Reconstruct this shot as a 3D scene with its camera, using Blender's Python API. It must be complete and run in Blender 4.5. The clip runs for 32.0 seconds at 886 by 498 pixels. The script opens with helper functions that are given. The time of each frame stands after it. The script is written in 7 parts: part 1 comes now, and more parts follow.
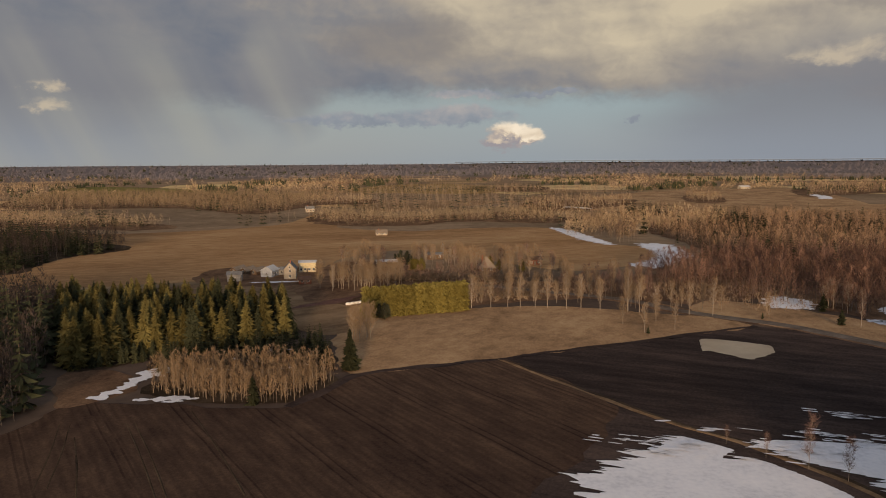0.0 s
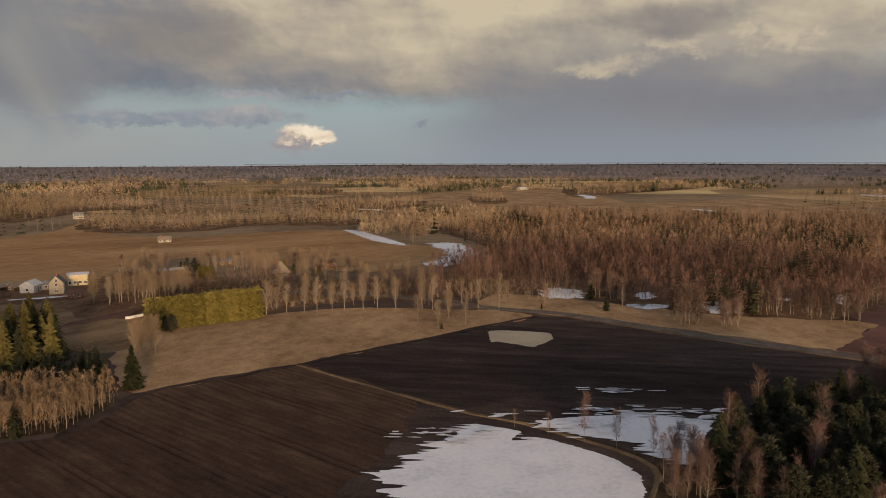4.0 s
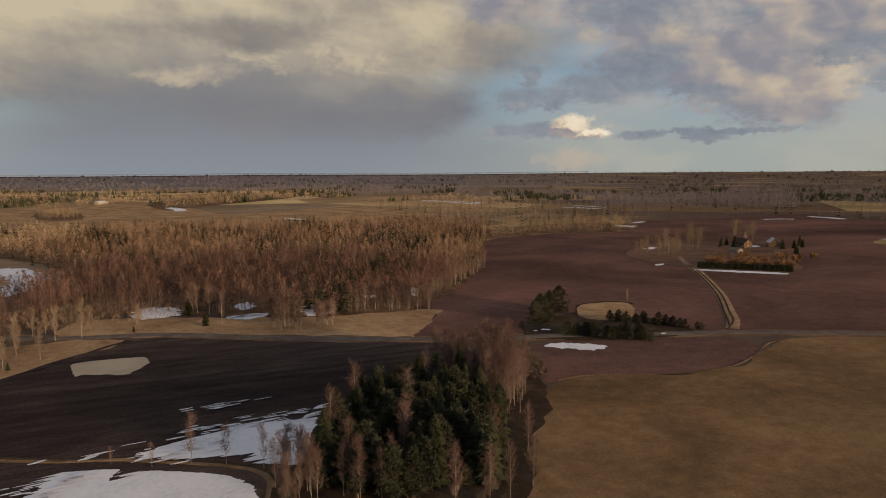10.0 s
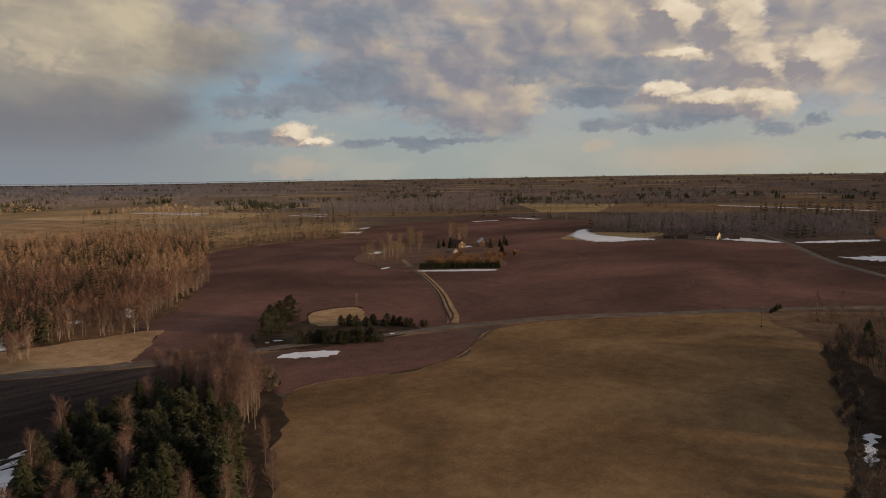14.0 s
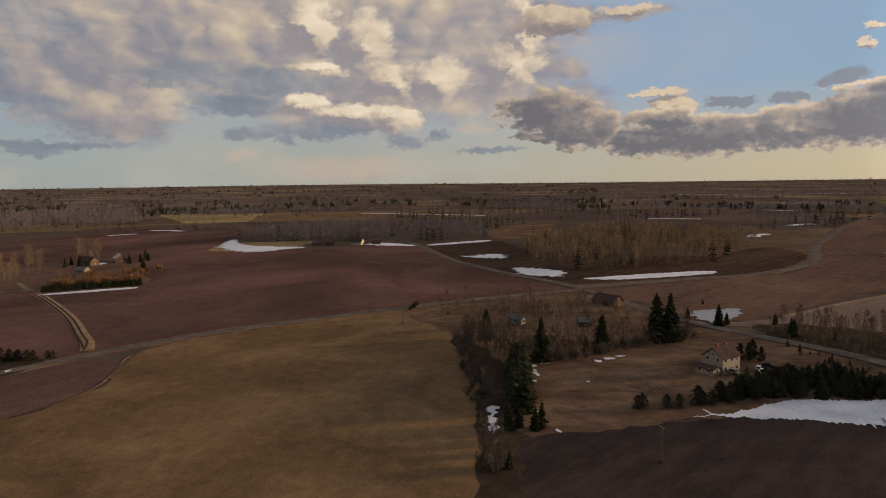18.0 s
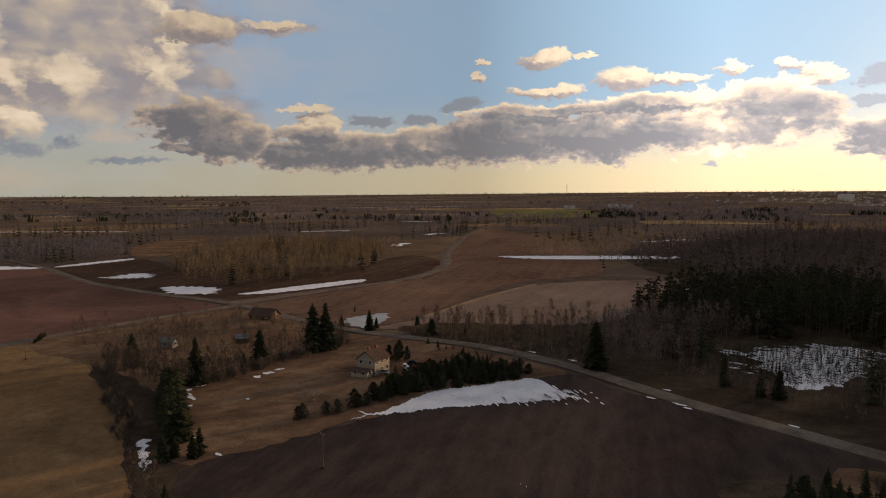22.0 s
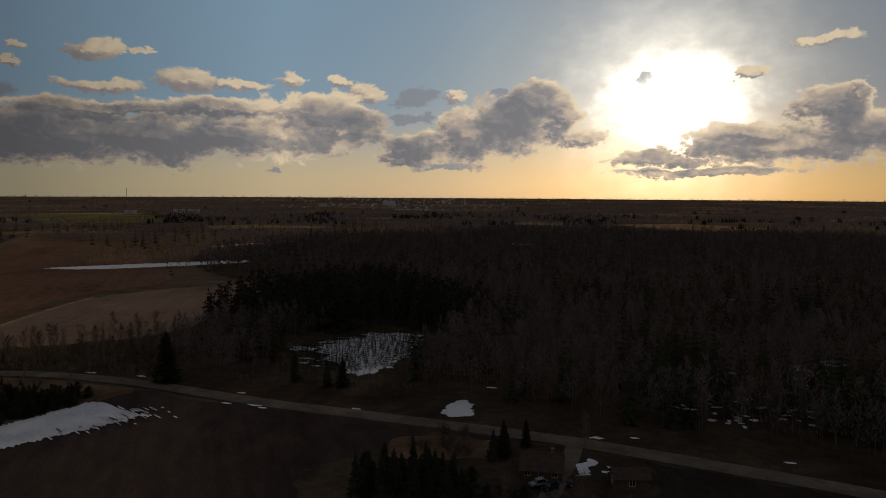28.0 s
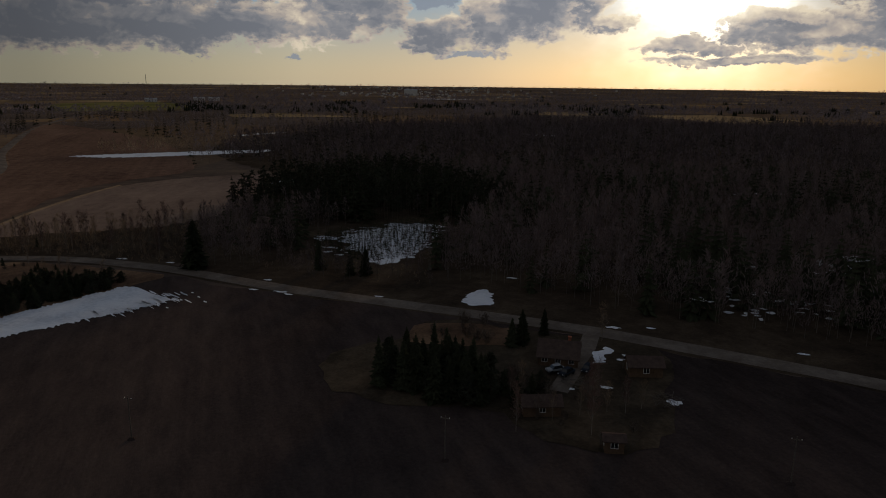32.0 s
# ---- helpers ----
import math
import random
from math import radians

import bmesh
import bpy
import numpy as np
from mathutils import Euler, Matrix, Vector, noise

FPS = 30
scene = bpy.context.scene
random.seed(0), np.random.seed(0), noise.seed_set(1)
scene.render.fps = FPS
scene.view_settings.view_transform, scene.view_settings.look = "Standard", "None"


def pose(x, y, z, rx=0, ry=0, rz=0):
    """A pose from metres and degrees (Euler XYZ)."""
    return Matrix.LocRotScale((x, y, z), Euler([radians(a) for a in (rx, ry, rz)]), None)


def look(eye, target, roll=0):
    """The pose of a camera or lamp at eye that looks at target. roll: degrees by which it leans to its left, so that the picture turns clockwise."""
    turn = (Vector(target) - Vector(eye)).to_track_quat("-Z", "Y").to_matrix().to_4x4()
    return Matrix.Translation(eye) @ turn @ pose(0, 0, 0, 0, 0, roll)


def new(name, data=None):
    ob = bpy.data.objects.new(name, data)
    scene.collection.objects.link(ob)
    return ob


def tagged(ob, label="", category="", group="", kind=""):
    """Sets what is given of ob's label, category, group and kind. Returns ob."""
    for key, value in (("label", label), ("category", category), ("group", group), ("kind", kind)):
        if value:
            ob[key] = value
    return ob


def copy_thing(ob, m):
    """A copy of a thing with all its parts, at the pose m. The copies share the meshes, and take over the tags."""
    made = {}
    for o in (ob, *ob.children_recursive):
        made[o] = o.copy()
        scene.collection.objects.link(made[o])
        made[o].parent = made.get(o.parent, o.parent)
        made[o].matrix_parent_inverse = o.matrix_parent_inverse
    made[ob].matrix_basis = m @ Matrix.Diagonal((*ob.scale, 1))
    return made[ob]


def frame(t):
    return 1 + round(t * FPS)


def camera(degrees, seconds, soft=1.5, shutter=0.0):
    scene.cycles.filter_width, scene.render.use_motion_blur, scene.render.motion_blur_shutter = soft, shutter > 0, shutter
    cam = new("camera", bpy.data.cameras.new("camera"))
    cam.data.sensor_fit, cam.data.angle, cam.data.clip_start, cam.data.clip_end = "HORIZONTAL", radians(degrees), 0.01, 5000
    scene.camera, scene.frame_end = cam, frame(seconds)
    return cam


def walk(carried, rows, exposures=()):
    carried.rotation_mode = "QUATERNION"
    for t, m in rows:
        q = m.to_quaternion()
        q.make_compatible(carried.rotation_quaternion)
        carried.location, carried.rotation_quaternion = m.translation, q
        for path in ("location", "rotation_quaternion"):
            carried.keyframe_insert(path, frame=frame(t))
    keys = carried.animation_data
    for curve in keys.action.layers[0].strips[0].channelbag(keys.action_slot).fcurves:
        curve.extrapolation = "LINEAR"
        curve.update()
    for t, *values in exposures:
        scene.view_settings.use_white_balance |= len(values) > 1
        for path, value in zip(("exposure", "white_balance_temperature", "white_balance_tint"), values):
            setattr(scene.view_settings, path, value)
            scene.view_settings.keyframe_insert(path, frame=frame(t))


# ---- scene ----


def aimed(x, y, z, yaw, pitch, roll):
    """A hovering camera's pose: yaw to the left of +y, pitch up, roll as look()."""
    a, b = radians(yaw), radians(pitch)
    way = Vector((-math.sin(a) * math.cos(b), math.cos(a) * math.cos(b), math.sin(b)))
    return look((x, y, z), Vector((x, y, z)) + way, roll)


cam = camera(64.72, 32.0, 1.0)
PATH = [
    (0, aimed(0.00, 0.00, 60.00, -2.95, -7.18, -0.47)),
    (0.5, aimed(-0.00, -0.01, 60.00, -4.85, -7.13, -0.44)),
    (1, aimed(-0.00, -0.01, 60.00, -6.70, -7.08, -0.41)),
    (1.5, aimed(-0.00, -0.02, 59.99, -8.39, -7.04, -0.42)),
    (2, aimed(-0.01, -0.04, 59.99, -10.39, -7.02, -0.38)),
    (2.5, aimed(-0.01, -0.05, 59.98, -12.72, -7.05, -0.31)),
    (4.5, aimed(-0.09, -0.26, 59.91, -22.17, -7.05, -0.22)),
    (5, aimed(-0.10, -0.27, 59.90, -24.65, -7.02, -0.21)),
    (5.5, aimed(-0.11, -0.28, 59.89, -27.12, -6.98, -0.19)),
    (6, aimed(-0.12, -0.29, 59.88, -29.82, -6.93, -0.21)),
    (6.5, aimed(-0.14, -0.30, 59.87, -32.74, -6.87, -0.21)),
    (7, aimed(-0.16, -0.31, 59.87, -35.76, -6.80, -0.19)),
    (7.5, aimed(-0.18, -0.31, 59.85, -38.64, -6.74, -0.20)),
    (8, aimed(-0.20, -0.31, 59.84, -41.31, -6.64, -0.24)),
    (8.5, aimed(-0.22, -0.31, 59.83, -44.04, -6.57, -0.27)),
    (9, aimed(-0.24, -0.32, 59.82, -46.77, -6.51, -0.29)),
    (9.5, aimed(-0.27, -0.32, 59.82, -49.49, -6.41, -0.32)),
    (10, aimed(-0.30, -0.33, 59.81, -52.24, -6.34, -0.36)),
    (10.5, aimed(-0.33, -0.33, 59.81, -54.95, -6.25, -0.42)),
    (11, aimed(-0.35, -0.33, 59.81, -57.68, -6.19, -0.46)),
    (11.5, aimed(-0.37, -0.34, 59.81, -60.39, -6.10, -0.50)),
    (12, aimed(-0.38, -0.34, 59.81, -63.19, -6.06, -0.59)),
    (12.5, aimed(-0.39, -0.34, 59.81, -65.84, -6.01, -0.67)),
    (13, aimed(-0.39, -0.34, 59.81, -68.67, -5.96, -0.73)),
    (13.5, aimed(-0.39, -0.34, 59.81, -71.52, -5.94, -0.82)),
    (14, aimed(-0.39, -0.34, 59.81, -74.37, -5.91, -0.87)),
    (14.5, aimed(-0.39, -0.34, 59.82, -77.70, -5.87, -0.87)),
    (16.5, aimed(-0.47, -0.35, 59.85, -92.17, -5.71, -0.90)),
    (17, aimed(-0.47, -0.35, 59.85, -95.62, -5.67, -0.82)),
    (17.5, aimed(-0.48, -0.35, 59.85, -99.10, -5.63, -0.79)),
    (18, aimed(-0.49, -0.36, 59.85, -102.57, -5.53, -0.72)),
    (18.5, aimed(-0.50, -0.36, 59.86, -106.05, -5.42, -0.71)),
    (19, aimed(-0.51, -0.36, 59.86, -109.53, -5.33, -0.74)),
    (19.5, aimed(-0.51, -0.36, 59.86, -113.00, -5.28, -0.69)),
    (20, aimed(-0.51, -0.36, 59.87, -116.48, -5.19, -0.67)),
    (20.5, aimed(-0.52, -0.35, 59.88, -119.90, -5.09, -0.62)),
    (21, aimed(-0.52, -0.34, 59.89, -123.39, -4.97, -0.57)),
    (21.5, aimed(-0.52, -0.33, 59.89, -126.92, -4.83, -0.50)),
    (22, aimed(-0.52, -0.32, 59.90, -130.45, -4.71, -0.44)),
    (22.5, aimed(-0.52, -0.31, 59.91, -134.00, -4.58, -0.43)),
    (23, aimed(-0.51, -0.30, 59.91, -137.53, -4.47, -0.38)),
    (23.5, aimed(-0.50, -0.29, 59.92, -141.10, -4.37, -0.32)),
    (24, aimed(-0.49, -0.29, 59.92, -144.66, -4.26, -0.30)),
    (24.5, aimed(-0.48, -0.28, 59.92, -148.32, -4.17, -0.29)),
    (25, aimed(-0.48, -0.28, 59.93, -152.05, -4.13, -0.23)),
    (25.5, aimed(-0.47, -0.28, 59.93, -155.85, -4.10, -0.16)),
    (26, aimed(-0.46, -0.28, 59.93, -159.64, -4.09, -0.12)),
    (26.5, aimed(-0.46, -0.27, 59.92, -163.41, -4.06, -0.10)),
    (28.5, aimed(-0.36, -0.19, 59.85, -164.83, -4.61, 0.30)),
    (29, aimed(-0.35, -0.19, 59.84, -164.58, -5.36, 0.40)),
    (29.5, aimed(-0.35, -0.18, 59.83, -164.32, -6.14, 0.38)),
    (30, aimed(-0.35, -0.18, 59.82, -164.08, -6.91, 0.42)),
    (30.5, aimed(-0.35, -0.17, 59.82, -163.82, -8.13, 0.48)),
    (31, aimed(-0.35, -0.17, 59.81, -163.55, -9.81, 0.54)),
    (31.5, aimed(-0.35, -0.17, 59.81, -163.32, -11.54, 0.57)),
    (32, aimed(-0.35, -0.17, 59.81, -163.09, -13.27, 0.60)),
]
EXPOSURES = [(0, 0.02, 6500, 15), (9, -0.06, 6500, 14), (14, -0.12, 6500, 14), (17, -0.1, 6500, 15), (19, -0.08, 6550, 16), (23, -0.27, 6700, 16), (26, -1.02, 6550, 14), (29, -1.6, 6400, 11), (32, -1.36, 5900, 10)]
walk(cam, PATH, EXPOSURES)

# ---- world: evening sky with broken cloud ----
SUN_AZ, SUN_EL = 183.0, 7.0
sun_way = Vector((math.sin(radians(SUN_AZ)) * math.cos(radians(SUN_EL)), math.cos(radians(SUN_AZ)) * math.cos(radians(SUN_EL)), math.sin(radians(SUN_EL))))

world = bpy.data.worlds.new("evening_sky")
scene.world = world
world.use_nodes = True
wt = world.node_tree
wt.nodes.clear()


class Graph:
    """Short forms for building node trees."""

    def __init__(self, tree):
        self.tree = tree

    def put(self, kind, **values):
        node = self.tree.nodes.new(kind)
        for key, value in values.items():
            self.feed(node.inputs[key], value)
        return node

    def feed(self, socket, value):
        if isinstance(value, bpy.types.NodeSocket):
            self.tree.links.new(value, socket)
        else:
            socket.default_value = value

    def math(self, op, *args, clamp=False):
        node = self.tree.nodes.new("ShaderNodeMath")
        node.operation, node.use_clamp = op, clamp
        for socket, value in zip(node.inputs, args):
            self.feed(socket, value)
        return node.outputs[0]

    def ramp(self, fac, *stops, mode="LINEAR"):
        node = self.tree.nodes.new("ShaderNodeValToRGB")
        node.color_ramp.interpolation = mode
        el = node.color_ramp.elements
        while len(el) < len(stops):
            el.new(0.5)
        for e, (at, col) in zip(el, stops):
            e.position, e.color = at, (*col, 1)
        self.feed(node.inputs[0], fac)
        return node.outputs[0]

    def mix(self, fac, a, b, mode="MIX"):
        node = self.tree.nodes.new("ShaderNodeMix")
        node.data_type, node.blend_type = "RGBA", mode
        self.feed(node.inputs[0], fac)
        for socket, value in ((node.inputs[6], a), (node.inputs[7], b)):
            self.feed(socket, (*value, 1) if isinstance(value, tuple) and len(value) == 3 else value)
        return node.outputs[2]

    def noise(self, vec, scale, detail=4.0, rough=0.55, warp=0.0):
        node = self.put("ShaderNodeTexNoise", Vector=vec, Scale=scale, Detail=detail, Roughness=rough, Distortion=warp)
        return node.outputs[0]

    def between(self, value, lo, hi, a=0.0, b=1.0, smooth=True):
        node = self.tree.nodes.new("ShaderNodeMapRange")
        node.interpolation_type = "SMOOTHSTEP" if smooth else "LINEAR"
        for socket, v in zip(node.inputs, (value, lo, hi, a, b)):
            self.feed(socket, v)
        return node.outputs[0]

    def scaled(self, vec, x, y, z):
        node = self.tree.nodes.new("ShaderNodeMapping")
        self.feed(node.inputs[0], vec)
        node.inputs["Scale"].default_value = (x, y, z)
        return node.outputs[0]


def lin(r, g, b):
    """A colour from 0..255 screen values."""
    return tuple(((c / 255 + 0.055) / 1.055) ** 2.4 if c > 10 else c / 255 / 12.92 for c in (r, g, b))


# clouds as groups of puffs: bearing, height, half width, half height, in degrees
bright = [(8.8, 2.0, 1.8, 0.8), (7.9, 1.6, 1.4, 0.5), (9.7, 1.6, 1.1, 0.4), (62.6, 3.5, 1.8, 0.8), (63.8, 2.9, 1.2, 0.5), (98.8, 5.1, 1.8, 0.8), (95.3, 5.4, 2.8, 0.7), (91.6, 6.3, 1.5, 0.5), (109.3, 12.1, 1.3, 2.3), (108.2, 8.9, 2.0, 1.8), (102.1, 8.1, 2.3, 1.5), (96.7, 10.8, 1.8, 1.9), (98.9, 7.7, 2.5, 1.4), (92.1, 12.1, 1.8, 1.9), (92.9, 8.9, 1.7, 0.7), (98.4, 4.9, 2.0, 1.1), (95.3, 5.3, 2.7, 0.8), (91.5, 6.1, 1.6, 0.6)]
mass_a = [(91.1, 11.3, 3.7, 2.2), (92.8, 9.4, 2.4, 1.2), (88.2, 10.1, 3.0, 1.5), (97.1, 10.0, 3.5, 2.4), (99.1, 7.9, 2.6, 1.6), (102.7, 8.4, 3.2, 2.3), (78.5, 6.1, 3.2, 2.0), (75.3, 7.3, 5.0, 2.6), (82.5, 11.0, 7.5, 2.9), (86.5, 8.3, 5.6, 1.5), (69.1, 12.7, 8.0, 2.1), (72.6, 10.0, 7.2, 2.6), (57.1, 12.6, 2.9, 1.1), (90.2, 11.9, 6.4, 3.7), (101.7, 11.6, 9.0, 4.6), (105.3, 8.5, 6.3, 2.6), (94.9, 9.0, 5.3, 2.6), (94.8, 5.3, 4.9, 1.3), (112.9, 5.9, 2.6, 1.4), (110.2, 5.8, 3.1, 1.2)]
mass_b = [(78.1, 5.3, 3.4, 1.8), (107.1, 12.1, 4.9, 3.1), (111.8, 12.5, 3.3, 0.8), (117.6, 12.5, 2.5, 0.4), (112.3, 8.7, 1.6, 0.6)]
blush = [(95.0, 0.9, 5.6, 0.9), (86.9, 2.3, 1.3, 0.4), (94.7, 1.1, 5.8, 1.0), (105.3, 4.3, 1.4, 0.5), (62.6, 0.8, 2.2, 0.8)]
slate_a = [(3.8, 3.6, 3.9, 0.6), (-1.2, 3.3, 6.8, 0.4), (5.1, 5.2, 2.5, 0.3), (18.2, 3.1, 0.6, 0.2), (11.2, 5.3, 2.2, 0.2), (68.1, 8.2, 3.1, 1.1), (65.8, 6.6, 3.8, 1.2), (72.5, 5.8, 1.9, 0.7), (68.6, 12.3, 5.3, 1.2), (58.4, 5.7, 1.8, 0.7), (59.8, 3.2, 2.4, 0.6), (56.8, 3.3, 1.0, 0.6), (59.2, 7.3, 1.0, 0.8), (61.4, 5.6, 1.0, 0.7), (67.5, 2.7, 1.4, 0.3), (72.5, 2.2, 0.6, 0.2), (73.6, 2.9, 5.0, 0.2), (86.5, 6.1, 3.3, 0.8), (94.9, 4.2, 2.4, 0.4), (99.9, 3.1, 1.1, 0.4)]
slate_b = [(90.4, 3.4, 0.6, 0.4), (87.4, 3.8, 1.1, 0.4), (73.1, 11.2, 2.4, 1.0), (88.7, 7.9, 4.7, 0.9), (82.9, 8.3, 3.2, 0.9), (92.5, 4.3, 4.0, 0.6), (99.7, 3.1, 1.2, 0.5), (90.3, 3.4, 0.8, 0.4), (87.3, 3.8, 1.7, 0.4), (72.2, 2.7, 1.7, 0.4), (106.6, 2.5, 2.3, 0.2), (102.3, 3.7, 0.8, 0.4)]
bank_a = [(111.0, 5.5, 3.0, 1.4), (113.8, 4.0, 2.7, 1.4), (110.5, 3.5, 2.2, 0.3), (118.5, 2.9, 3.1, 1.0), (120.1, 4.5, 2.4, 0.9), (124.6, 3.2, 5.4, 1.2), (131.2, 3.5, 6.9, 1.2), (137.2, 4.5, 5.0, 1.7), (129.5, 3.6, 4.5, 1.4), (135.7, 4.0, 5.4, 1.6), (142.5, 4.2, 5.0, 1.6), (147.7, 4.4, 4.0, 1.5), (139.7, 6.3, 6.5, 0.4), (148.2, 6.6, 5.3, 0.7), (154.9, 6.4, 4.3, 1.3), (152.2, 4.4, 5.0, 1.3), (157.2, 5.1, 2.5, 1.1), (172.1, 7.4, 2.1, 1.6), (169.9, 5.6, 3.3, 2.0), (166.8, 4.7, 2.5, 1.8)]
bank_b = [(163.1, 3.9, 2.7, 1.2), (161.1, 3.0, 1.4, 0.5), (174.3, 6.0, 1.3, 1.5), (175.6, 4.6, 1.9, 0.6), (190.7, 3.7, 7.0, 1.2), (188.1, 4.7, 3.5, 0.7), (181.7, 2.9, 3.3, 0.5), (185.0, 1.9, 5.2, 0.3), (195.3, 4.5, 3.0, 1.4), (193.5, 6.2, 1.9, 1.6), (195.1, 7.0, 0.9, 1.2), (192.1, 6.1, 1.1, 0.8)]
head = [(119.5, 6.5, 2.2, 0.2), (120.4, 5.6, 1.7, 0.8), (117.1, 12.8, 2.1, 0.4), (111.6, 12.2, 3.0, 1.0), (138.6, 10.5, 1.7, 0.8), (133.5, 10.2, 0.7, 0.3), (133.4, 9.0, 0.8, 0.4), (138.9, 7.8, 2.7, 0.5), (145.0, 8.5, 2.1, 1.1), (148.7, 8.3, 2.0, 0.4), (152.6, 9.1, 1.1, 0.6), (156.5, 8.8, 0.9, 0.4), (158.4, 8.0, 1.3, 0.8), (165.6, 7.9, 0.9, 0.6), (141.5, 10.5, 1.2, 0.2), (193.4, 11.2, 2.1, 0.4), (188.2, 9.1, 1.3, 0.4)]
smoke = [(124.9, 5.7, 1.4, 0.4), (128.5, 5.6, 0.9, 0.4), (132.1, 7.0, 1.6, 0.5), (162.6, 7.9, 1.3, 0.7), (163.2, 6.3, 0.5, 0.4), (161.5, 6.3, 1.0, 0.3), (180.8, 9.3, 0.7, 0.4), (169.0, 8.1, 0.7, 0.3), (151.2, 2.0, 0.6, 0.2), (164.5, 2.4, 1.8, 0.2)]
gleam = [(64.1, 10.1, 1.2, 0.6), (32.6, 7.3, 2.9, 0.6), (42.0, 8.8, 4.5, 0.9), (46.4, 8.6, 1.6, 0.9), (37.4, 9.0, 1.7, 0.6), (33.5, 7.4, 2.3, 0.6), (-25.7, 5.5, 1.0, 0.3), (-26.0, 4.1, 0.9, 0.4)]
gloom = [(36.9, 10.4, 4.3, 1.1), (0.1, 9.3, 5.9, 1.9)]
veil_a = [(-17.7, 9.5, 29.6, 5.2), (17.0, 9.5, 31.0, 4.9), (35.1, 10.1, 28.6, 5.0), (44.0, 5.0, 11.0, 3.0)]
rain = [(-27.0, 4.5, 17.0, 6.5), (-10.0, 6.5, 4.5, 6.0), (37.0, 2.5, 22.0, 9.0)]

w = Graph(wt)
way = wt.nodes.new("ShaderNodeTexCoord").outputs["Generated"]
split = w.put("ShaderNodeSeparateXYZ", Vector=way)
bearing = w.math("MULTIPLY", w.math("ARCTAN2", split.outputs[0], split.outputs[1]), 57.2958)
bearing = w.math("ADD", bearing, w.math("MULTIPLY", w.math("LESS_THAN", bearing, -90.0), 360.0))
height = w.math("MULTIPLY", w.math("ARCSINE", split.outputs[2]), 57.2958)
chart = w.put("ShaderNodeCombineXYZ", X=bearing, Y=w.math("MULTIPLY", height, 1.5), Z=0.0).outputs[0]
broad = w.noise(w.scaled(way, 1.0, 1.0, 2.6), 5.0, 3.0, 0.5)
billow = w.noise(w.scaled(way, 1.0, 1.0, 2.2), 9.0, 4.0, 0.42)
puffy = w.noise(chart, 0.45, 6.0, 0.55)
fine = w.noise(chart, 1.6, 5.0, 0.6)
sway = w.noise(w.scaled(chart, 1.0, 1.0, 1.0), 0.22, 3.0, 0.5)


def heaped(vec, scale=0.50, detail=3.0):
    """Rounded heaps with creases between them, large to small."""
    node = w.put("ShaderNodeTexVoronoi", Vector=vec, Scale=scale, Detail=detail, Roughness=0.50, Lacunarity=2.2, Randomness=1.0)
    node.voronoi_dimensions = "2D"
    return w.math("MULTIPLY_ADD", node.outputs["Distance"], -0.62, 1.1)


def shifted(vec, x, y):
    node = w.put("ShaderNodeVectorMath", Vector=vec)
    node.operation = "ADD"
    node.inputs[1].default_value = (x, y, 0)
    return node.outputs[0]


bent = w.put("ShaderNodeCombineXYZ", X=w.math("MULTIPLY_ADD", puffy, 2.4, bearing), Y=w.math("MULTIPLY_ADD", sway, 3.0, w.math("MULTIPLY", height, 1.5)), Z=0.0).outputs[0]
heap_n = heaped(bent)
relief = w.math("SUBTRACT", heap_n, heaped(shifted(bent, 0.42, 0.34)))
swell = w.math("SUBTRACT", heaped(bent, 0.20, 1.6), heaped(shifted(bent, 1.1, 0.6), 0.20, 1.6))
bearing_w = w.math("ADD", bearing, w.math("ADD", w.math("MULTIPLY_ADD", puffy, 4.4, -2.2), w.math("MULTIPLY_ADD", fine, 1.6, -0.8)))
height_w = w.math("ADD", height, w.math("ADD", w.math("MULTIPLY_ADD", sway, 1.6, -0.8), w.math("MULTIPLY_ADD", fine, 0.9, -0.45)))


def gathered(puffs, soft=0.35, along=None, up=None, grow=1.22):
    """How far inside the nearest puff: below 1 inside, above 1 outside."""
    best = None
    for a, e, wide, high in puffs:
        wide, high = wide * grow, high * grow
        u = w.math("MULTIPLY_ADD", along or bearing_w, 1 / wide, -a / wide)
        v = w.math("MULTIPLY_ADD", up or height_w, 1 / high, -e / high)
        q = w.math("SQRT", w.math("MULTIPLY_ADD", v, v, w.math("MULTIPLY", u, u)))
        best = q if best is None else w.math("SMOOTH_MIN", best, q, soft)
    return best


def swollen(q, amount):
    """The same, its edge pushed in and out by the heaps and finer curls."""
    push = w.math("ADD", w.math("MULTIPLY_ADD", heap_n, amount, -0.5 * amount), w.math("MULTIPLY_ADD", fine, amount * 0.9, -0.45 * amount))
    return w.math("SUBTRACT", q, push)


turn = w.between(bearing, -60.0, 240.0, smooth=False)


def at(deg):
    return (deg + 60) / 300


